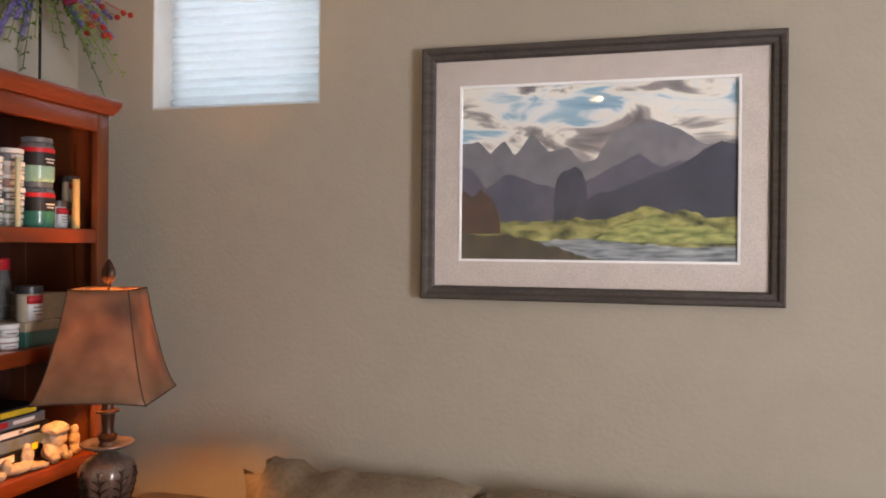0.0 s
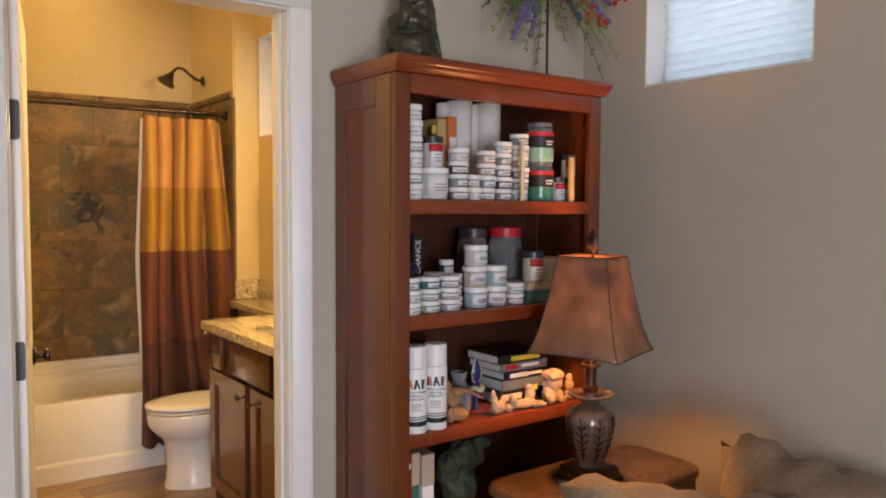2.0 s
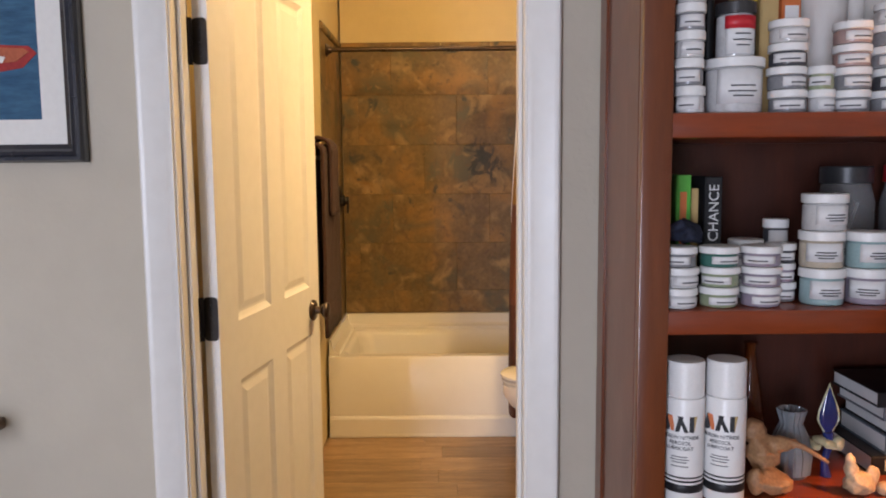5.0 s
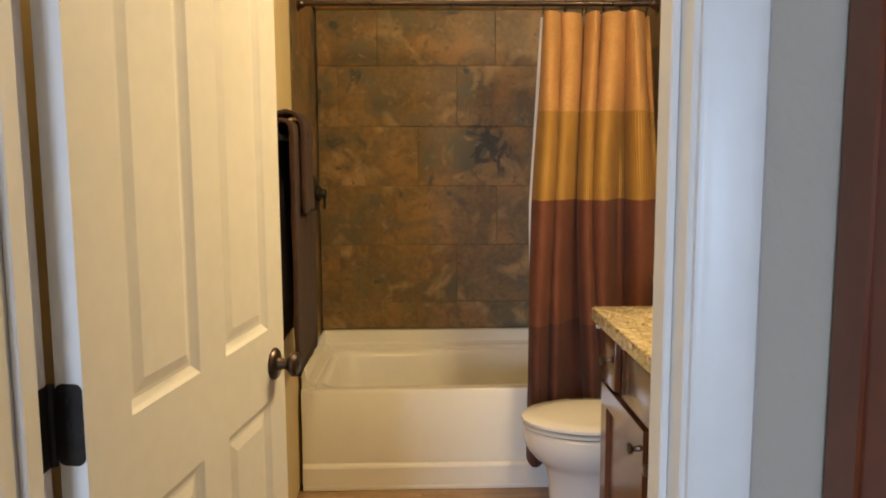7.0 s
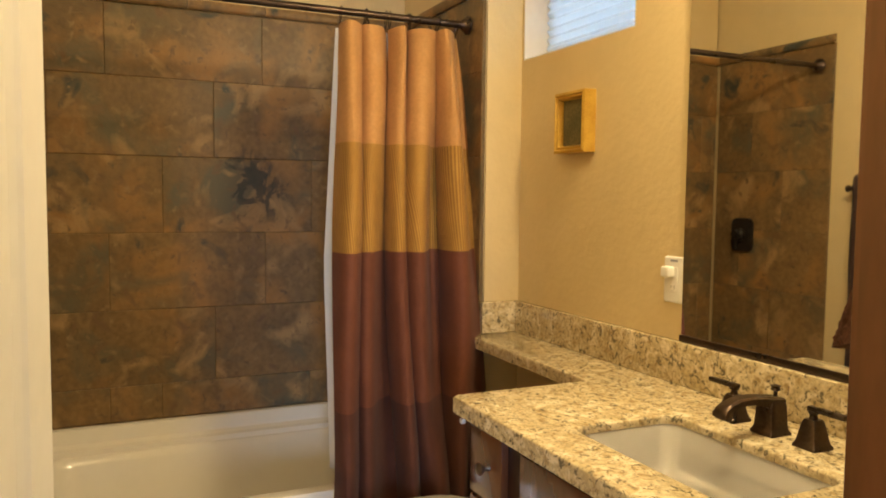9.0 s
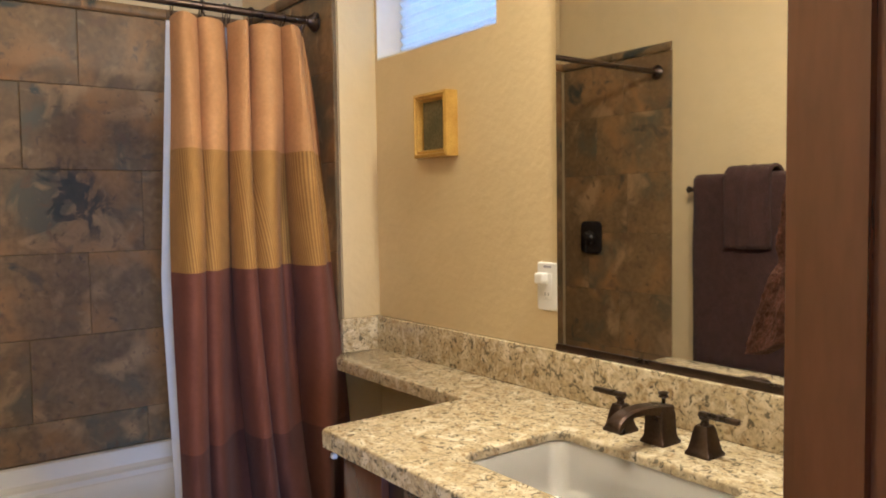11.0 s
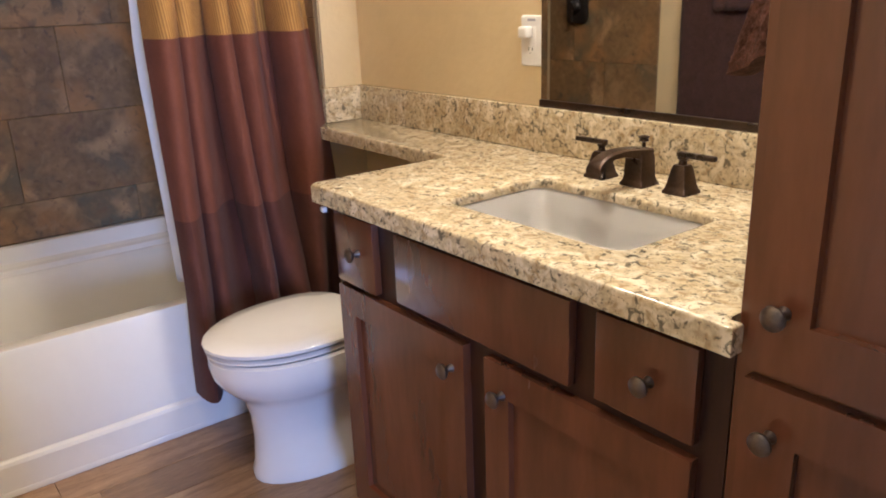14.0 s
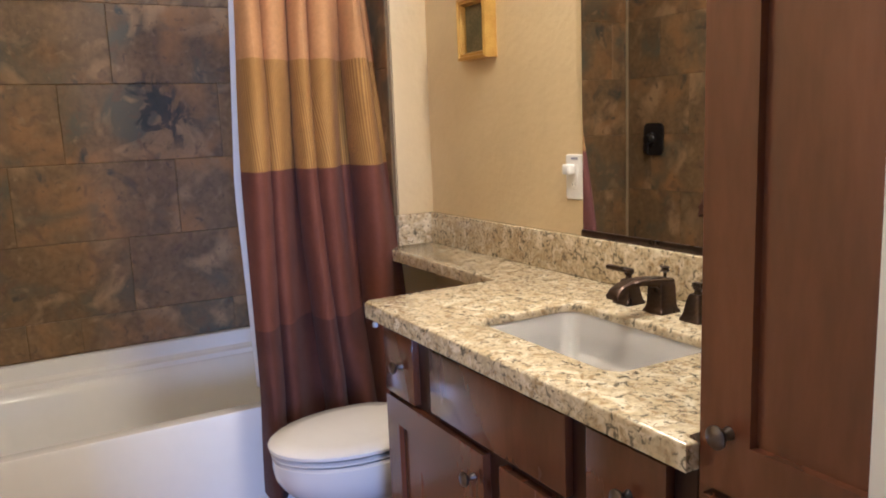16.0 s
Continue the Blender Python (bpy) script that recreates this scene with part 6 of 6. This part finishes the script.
figurine("carved_figurine", "tan carved knot-like figurine", "figurine", (-1.735, 1.567, S3), [((0.01, 0.0, 0.018), (0.03, 0.03, 0.018)), ((0.02, -0.022, 0.02), (0.014, 0.012, 0.02)), ((-0.01, 0.0, 0.052), (0.022, 0.026, 0.024)), ((-0.01, 0.02, 0.066), (0.014, 0.03, 0.012)), ((-0.02, -0.012, 0.082), (0.018, 0.02, 0.018)), ((0.016, 0.022, 0.014), (0.012, 0.012, 0.014))], TAN_CERAMIC, 1, 1.0, ((-0.01, 0.02, 0.074), (0.0, 0.055, 0.064), (0.01, 0.088, 0.044)))
figurine("rooster_figurine", "cream ceramic bird figurine", "figurine", (-1.712, 1.693, S3), [((0, 0, 0.02), (0.02, 0.026, 0.02)), ((0, -0.014, 0.042), (0.011, 0.011, 0.016)), ((0, -0.016, 0.058), (0.008, 0.009, 0.009)), ((0, 0.022, 0.032), (0.008, 0.012, 0.016)), ((0.0, -0.018, 0.066), (0.003, 0.006, 0.006))], CREAM_CERAMIC, 11, 0.88)
figurine("reclining_figurine", "cream ceramic figurine of a reclining animal", "figurine", (-1.712, 1.785, S3), [((0, 0, 0.018), (0.018, 0.052, 0.016)), ((0, -0.046, 0.034), (0.013, 0.014, 0.02)), ((0.004, 0.048, 0.012), (0.02, 0.03, 0.011)), ((0.012, 0.07, 0.008), (0.012, 0.016, 0.008)), ((-0.004, 0.03, 0.045), (0.016, 0.02, 0.024)), ((-0.004, 0.026, 0.066), (0.012, 0.013, 0.012)), ((0, -0.066, 0.012), (0.012, 0.016, 0.012))], CREAM_CERAMIC, 21, 0.82)
figurine("seated_figurine", "cream ceramic figurine of a maned animal", "figurine", (-1.72, 1.895, S3), [((0, 0, 0.028), (0.026, 0.038, 0.028)), ((0, 0.004, 0.062), (0.026, 0.036, 0.026)), ((0.004, 0, 0.086), (0.028, 0.038, 0.02)), ((0.022, -0.022, 0.014), (0.014, 0.014, 0.014)), ((0.022, 0.022, 0.012), (0.014, 0.014, 0.012)), ((0.012, -0.004, 0.05), (0.014, 0.012, 0.014))], CREAM_CERAMIC, 31, 0.88)
figurine("small_white_figurine", "small white ceramic figurine", "figurine", (-1.715, 1.955, S3), [((0, 0, 0.016), (0.014, 0.016, 0.016)), ((0, 0, 0.042), (0.013, 0.015, 0.02)), ((0, 0, 0.066), (0.011, 0.012, 0.012))], CREAM_CERAMIC, 41, 0.95)
q = thing("yellow_tag", "small yellow paper tag on a figurine", "tag", (-1.704, 1.8175, S3 + 0.056))
part("paper", box(-0.0006, 0.0006, -0.008, 0.008, -0.006, 0.008), mat("yellow_tag_paper", (0.75, 0.52, 0.03), rough=0.6), q)
v = thing("ribbed_glass_vase", "small ribbed grey glass vase", "vase", (-1.79, 1.628, S3))
part("vessel", lathe([(0.018, 0), (0.024, 0.006), (0.026, 0.03), (0.02, 0.055), (0.013, 0.07), (0.018, 0.088), (0.016, 0.088), (0.011, 0.07), (0.017, 0.055), (0.022, 0.03), (0.016, 0.008)], 48, wave=lambda a, i: 1 + 0.05 * math.sin(16 * a)), mat("grey_glass", (0.45, 0.48, 0.50), (0.35, 0.38, 0.4), scale=20, rough=0.1, fine=0.1, trans=0.6), v)
v.scale = (1.2, 1.2, 1.2)
v = thing("amber_bottle", "slender amber glass bottle at the shelf's back", "bottle", (-1.92, 1.615, S3))
part("vessel", lathe([(0.02, 0), (0.024, 0.01), (0.026, 0.05), (0.018, 0.10), (0.01, 0.14), (0.009, 0.175), (0.012, 0.18)], 24), mat("amber_glass", (0.28, 0.07, 0.015), (0.2, 0.05, 0.01), rough=0.1, trans=0.5, fine=0.05), v)
BLUE_GLASS = mat("blue_glass", (0.02, 0.035, 0.17), (0.015, 0.02, 0.09), scale=20, rough=0.12, fine=0.1, coat=0.6)
b = thing("blue_glass_ornament", "blue and clear glass ornament shaped like a flame", "ornament", (-1.785, 1.682, S3))
part("stem", tube([(0, 0, 0), (0.004, -0.006, 0.03), (0, 0.004, 0.06), (0, 0, 0.082)], [0.010, 0.006, 0.008, 0.010], 12), BLUE_GLASS, b)
part("flame", lathe([(0.006, 0.08), (0.016, 0.098), (0.018, 0.112), (0.012, 0.135), (0.004, 0.158), (0.001, 0.165)], 20, squash=(0.45, 1)), BLUE_GLASS, b)
bm = bmesh.new()
for k in range(7):
    a = 0.9 * k
    blob(bm, (0.012 * math.cos(a), 0.020 * math.sin(a), 0.062 + 0.006 * math.sin(2.3 * k)), (0.010, 0.012, 0.006), 90 + k, 0.5, 10, (0.6 * math.sin(k), 0.5 * math.cos(k), a))
part("ruffle", bm, STRAW, b, "pale ruffled glass collar")
part("rim", tube([(0, -0.006, 0.082), (0, -0.018, 0.104), (0, -0.016, 0.122), (0, -0.006, 0.15), (0, 0.0, 0.168), (0, 0.006, 0.15), (0, 0.017, 0.122), (0, 0.019, 0.104), (0, 0.007, 0.082)], 0.002, 8), STRAW, b, "pale glass rim")
b.scale = (0.86, 0.86, 0.86)
z = S3
for k, (th, y0, y1, x0, tone, bar) in enumerate(((0.030, 1.752, 1.945, -1.785, BLACK, LABEL), (0.030, 1.775, 1.950, -1.79, mat("grey_blue_cover", (0.16, 0.20, 0.24), rough=0.5), None), (0.022, 1.78, 1.952, -1.787, BLACK, LABEL), (0.024, 1.772, 1.945, -1.793, mat("steel_cover", (0.20, 0.21, 0.23), rough=0.45), RED), (0.024, 1.757, 1.92, -1.785, BLACK, mat("yellow_spine", (0.70, 0.55, 0.04), rough=0.5)))):
    o = book("paperback_book", "thick book lying in a pile on the shelf", x0 - 0.14, x0, y0, y1, z, z + th, tone)
    if bar:
        a, c = (0.045, y1 - y0 - 0.012) if k == 4 else (0.02, 0.06 if k == 3 else 0.09)
        part("spine_label", box(0.1412, 0.142, a, c, th * 0.25, th * 0.8), bar, o)
    if k in (2, 3):
        part("spine_label", box(0.1412, 0.142, 0.075, 0.14, th * 0.35, th * 0.7), LABEL, o)
    z += th + 0.0002

# fourth shelf
b = book("red_book", "dark red book with a white badge standing upright", -1.86, -1.715, 1.405, 1.432, S4, S4 + 0.222, mat("dark_red_cover", (0.20, 0.012, 0.02), (0.16, 0.01, 0.018), scale=10, rough=0.4, fine=0.1))
part("badge", lathe([(0.001, 0), (0.009, 0), (0.009, 0.0012), (0.001, 0.0012)], 16), LABEL, b).matrix_basis = Matrix.Translation((0.1462, 0.0135, 0.195)) @ Matrix.Rotation(radians(90), 4, "Y")
carton("teal_carton", "teal box standing on the lower shelf", -1.88, -1.735, 1.44, 1.468, S4, S4 + 0.215, POWDER["teal"])
carton("white_carton", "white box standing on the lower shelf", -1.88, -1.735, 1.475, 1.512, S4, S4 + 0.205, LABEL)
MOSS = mat("mossy_green_stone", (0.055, 0.062, 0.035), (0.025, 0.034, 0.02), scale=20, rough=0.6, fine=0.4, bump=0.6, bscale=40)
figurine("green_stone_figure", "mossy green stone sculpture with pale tips", "sculpture", (-1.82, 1.65, S4), [((0, 0, 0.065), (0.045, 0.05, 0.065)), ((0, 0.02, 0.14), (0.035, 0.06, 0.045)), ((0, -0.03, 0.12), (0.03, 0.04, 0.045)), ((0, 0.075, 0.17), (0.018, 0.035, 0.018))], MOSS, 51)

# on top of the bookcase
VERDIGRIS = mat("dark_green_bronze_patina", (0.050, 0.052, 0.042), (0.085, 0.078, 0.055), scale=18, rough=0.4, metal=0.5, fine=0.4, bump=0.3, bscale=50)


def statue():
    bm = bmesh.new()
    for k, (c, r) in enumerate([((0, -0.005, 0.045), (0.058, 0.062, 0.047)), ((0.0, -0.012, 0.10), (0.05, 0.055, 0.036)), ((-0.005, 0.022, 0.11), (0.042, 0.045, 0.10)), ((0, 0.005, 0.18), (0.038, 0.045, 0.05)),
                                ((0, -0.03, 0.215), (0.03, 0.05, 0.028)), ((0, 0.01, 0.24), (0.03, 0.034, 0.035)), ((0.03, -0.03, 0.02), (0.03, 0.03, 0.02)), ((0.03, 0.035, 0.02), (0.03, 0.022, 0.02)), ((0.03, -0.04, 0.12), (0.016, 0.02, 0.03)), ((0, -0.02, 0.275), (0.03, 0.05, 0.022))]):
        blob(bm, c, r, k + 70, 0.25, 18)
    tube([(-0.01, 0.06, 0.13), (0.0, 0.074, 0.07), (0.005, 0.082, 0.03), (0.02, 0.10, 0.008), (0.03, 0.118, 0.006)], [0.012, 0.008, 0.006, 0.005, 0.003], 8, bm)
    z = min(v.co.z for v in bm.verts)
    for v in bm.verts:
        v.co.z -= z
    statue_ob = solid("bronze_statue", bm, VERDIGRIS, "dark green bronze statue of a crouching animal", "statue", smooth=True, at=(-1.82, 1.50, TOP))
    fused(statue_ob, 0.003)


statue()


def bouquet():
    f = thing("silk_flower_arrangement", "colourful silk flower arrangement on a thin metal stand", "flower arrangement", (-1.85, 1.985, TOP))
    part("stand_foot", lathe([(0.001, 0), (0.05, 0), (0.05, 0.003), (0.006, 0.006), (0.001, 0.006)], 24), BLACK_METAL, f)
    part("stand_rod", tube([(0, 0, 0.005), (0, 0, 0.34)], 0.0035, 8), BLACK_METAL, f)
    r = random.Random(5)
    cz = 0.335
    green = [mat("fern_green", (0.10, 0.19, 0.05), (0.06, 0.13, 0.04), scale=20, rough=0.6, fine=0.2, through_light=0.2), mat("lime_leaf", (0.26, 0.36, 0.07), (0.18, 0.28, 0.05), scale=20, rough=0.6, fine=0.2, through_light=0.2)]
    tones = {"crimson_rose": (0.28, 0.008, 0.05), "red_poppy": (0.55, 0.045, 0.02), "orange_flower": (0.65, 0.25, 0.02)}

    def direction(a, tilt):
        return Vector((math.cos(tilt) * math.cos(a) * 0.6, 1.25 * math.cos(tilt) * math.sin(a), math.sin(tilt)))

    def leafy(d, length, m, name, pairs=7, wide=0.022):
        bm = bmesh.new()
        base = Vector((0, 0, cz))
        side = d.cross(Vector((1, 0, 0))).normalized()
        pts = [base + d * length * s + Vector((0, 0, -0.10 * length * 4 * s * s)) for s in [k / 8 for k in range(9)]]
        tube(pts, 0.0012, 5, bm)
        for k in range(2, 9):
            for sg in (-1, 1):
                w = wide * (1.15 - abs(k - 4.5) / 5)
                tip = pts[k] + side * sg * w + d * w * 0.6
                mid = (pts[k] + tip) / 2 + Vector((0.004, 0, 0.002))
                q = d * 0.0055
                bm.faces.new([bm.verts.new(p) for p in (pts[k], mid - q, tip, mid + q)])
        part(name, bm, m, f, smooth=False)

    def sprig(d, length, m, name):
        bm = bmesh.new()
        base = Vector((0, 0, cz))
        for k in range(26):
            s = 0.35 + 0.65 * k / 26
            p = base + d * length * s + Vector((0, 0, -0.4 * length * s * s)) + Vector((r.uniform(-1, 1), r.uniform(-1, 1), r.uniform(-1, 1))) * 0.012 * (1.15 - s)
            blob(bm, p, (0.006, 0.006, 0.006), k, 0.5, 6)
        tube([base, base + d * length + Vector((0, 0, -0.4 * length))], 0.001, 5, bm)
        part(name, bm, m, f)

    for k in range(64):
        d = direction(2 * math.pi * k / 64 + r.uniform(-0.2, 0.2), r.uniform(-0.9, 0.9))
        leafy(d, r.uniform(0.13, 0.27), green[k % 2], "leaf_spray", wide=r.uniform(0.016, 0.028))
    lav = mat("lavender", (0.22, 0.18, 0.40), (0.15, 0.13, 0.32), scale=30, rough=0.8, fine=0.2)
    for a, tilt, ln in ((-1.3, -0.85, 0.19), (-0.9, -0.95, 0.17), (-2.2, -0.6, 0.14), (1.3, -0.2, 0.2), (1.6, 0.15, 0.22), (-1.5, 0.05, 0.22), (-1.0, -0.8, 0.15), (0.6, -0.6, 0.14)):
        sprig(direction(a, tilt), ln, lav, "lavender_sprig")
    for name, a, tilt, dist, size in (("crimson_rose", 0.1, -0.45, 0.115, 0.034), ("crimson_rose", 0.4, 0.35, 0.12, 0.03), ("red_poppy", -0.9, -0.45, 0.16, 0.026), ("red_poppy", -1.1, -0.35, 0.20, 0.024), ("red_poppy", -0.8, -0.15, 0.14, 0.024), ("orange_flower", -1.2, 0.0, 0.19, 0.032), ("orange_flower", 1.2, 0.5, 0.15, 0.03), ("red_poppy", 0.9, 0.6, 0.12, 0.026), ("crimson_rose", -0.6, 0.7, 0.13, 0.03)):
        m = bpy.data.materials.get(name) or mat(name, tones[name], tuple(v * 0.6 for v in tones[name]), scale=30, rough=0.7, fine=0.2)
        size *= 1.25
        c = Vector((0, 0, cz)) + direction(a, tilt) * dist
        bm = bmesh.new()
        for ring, (n, rad, h) in enumerate(((1, 0.0, 0.3), (5, 0.45, 0.2), (7, 0.85, 0.0))):
            for i in range(n):
                t = 2 * math.pi * i / n + ring
                blob(bm, c + Vector((size * (h + 0.2), size * rad * math.cos(t) * 0.7, size * rad * math.sin(t) * 0.7)), (size * 0.28, size * 0.5, size * 0.42), i + ring, 0.5, 8, (t, 0, 0))
        part(name, bm, m, f)
    berry = bpy.data.materials["red_poppy"]
    for k in range(12):
        a = r.uniform(0.3, 1.5)
        p = Vector((0, 0, cz)) + direction(a, r.uniform(-0.8, -0.25)) * r.uniform(0.16, 0.25)
        bm = bmesh.new()
        blob(bm, p, (0.008, 0.008, 0.008), k, 0.2, 8)
        tube([Vector((0, 0, cz)), p], 0.0008, 5, bm)
        part("red_berry", bm, berry, f)


bouquet()

for ob in bpy.data.objects:
    if ob not in standing and not ob.parent:
        ob.matrix_basis = SET_OUT @ ob.matrix_basis


# ---- tiled alcove: slate courses on a grout bed ----
def course_cuts(a, b, fixed, rng):
    cuts = [a, *sorted(fixed), b]
    out = [a]
    for p, q in zip(cuts, cuts[1:]):
        while q - out[-1] > 0.68:
            out.append(out[-1] + rng.choice((0.44, 0.52, 0.60)))
        if q < b and q - out[-1] > 0.05:
            out.append(q)
    if b - out[-1] < 0.04:
        out.pop()
    return out + [b]


ROWS_Z = (0.523, 0.663, 0.960, 1.259, 1.557, 1.857, 2.128)


def tiled(name, place, a, b, joints, seed, label):
    """place(u, d, z): u along the wall, d out from the grout face."""
    rng = random.Random(seed)
    bm = bmesh.new()
    vs = [bm.verts.new(place(u, d, z)) for d in (-0.010, 0.0) for u, z in ((a, 0.523), (b, 0.523), (b, 2.128), (a, 2.128))]
    skin(bm, [vs[:4], vs[4:]])
    bed = solid(name, bm, GROUT, label, "tiled wall", "structure")
    for i, (z0, z1) in enumerate(zip(ROWS_Z, ROWS_Z[1:])):
        cuts = course_cuts(a, b, joints[i] if i < len(joints) else (), rng)
        for u0, u1 in zip(cuts, cuts[1:]):
            g, t = 0.0011, 0.0035 + rng.uniform(0, 0.0014)
            rings = [[(u0 + g, z0 + g), (u1 - g, z0 + g), (u1 - g, z1 - g), (u0 + g, z1 - g)]]
            e = 0.002
            top = [(u0 + g + e, z0 + g + e), (u1 - g - e, z0 + g + e), (u1 - g - e, z1 - g - e), (u0 + g + e, z1 - g - e)]
            bm = loft([[place(u, 0.0005, z) for u, z in rings[0]], [place(u, t - 0.0012, z) for u, z in rings[0]], [place(u, t, z) for u, z in top]])
            ob = new("tile", finish("tile", bm, SLATE))
            ob.parent = bed
    n = max(1, round((b - a) / 0.3))
    for j in range(n):
        u0, u1 = a + (b - a) * j / n + 0.001, a + (b - a) * (j + 1) / n - 0.001
        prof = [(0.0005, 2.1295), (0.012, 2.1295), (0.017, 2.138), (0.0185, 2.149), (0.017, 2.160), (0.011, 2.168), (0.0005, 2.170)]
        bm = loft([[place(u, d, z) for d, z in prof] for u in (u0, u1)])
        ob = new("border_tile", finish("border_tile", bm, SLATE))
        ob.parent = bed


tiled("tiles_west", lambda u, d, z: (TX + 0.002 + d, u, z), SY + 0.004, 2.098,
      [(0.896, 1.085, 1.68), (0.694, 1.291, 1.885), (0.901, 1.494), (1.096, 1.69), (0.699, 1.292, 1.885), (0.897, 1.484)], 4, "brown and ochre slate tiles behind the tub")
tiled("tiles_north", lambda u, d, z: (u, 2.1095 - d, z), TX + 0.010, -4.594, [], 7, "brown slate tiles at the shower head end of the tub")
tiled("tiles_south", lambda u, d, z: (u, SY - 0.010 + d, z), TX + 0.010, -4.63, [(-5.05,), (-4.95,), (-5.16,), (-4.9,), (-5.1,), (-4.92,)], 11, "brown slate tiles with the shower valve")

# ---- plank floor of the bathroom ----
rng = random.Random(21)
bed = bpy.data.objects["floor_bathroom"]
x = -4.575
while x < WB - 0.01:
    w = min(0.15, WB - x)
    y = SY - 0.012 - rng.uniform(0, 0.5)
    while y < NY:
        y0, y1 = max(y, SY - 0.012), min(y + rng.choice((0.75, 0.9, 0.6)), NY)
        if y1 - y0 > 0.03:
            g, e = 0.0006, 0.0012
            lo = [(x + g, y0 + g), (x + w - g, y0 + g), (x + w - g, y1 - g), (x + g, y1 - g)]
            hi = [(x + g + e, y0 + g + e), (x + w - g - e, y0 + g + e), (x + w - g - e, y1 - g - e), (x + g + e, y1 - g - e)]
            ob = new("plank", finish("plank", loft([[(a, b, -0.0115) for a, b in lo], [(a, b, -0.001) for a, b in lo], [(a, b, 0.0) for a, b in hi]]), PLANK))
            ob.parent = bed
        y = y1 if y1 > y else y + 0.1
    x += w
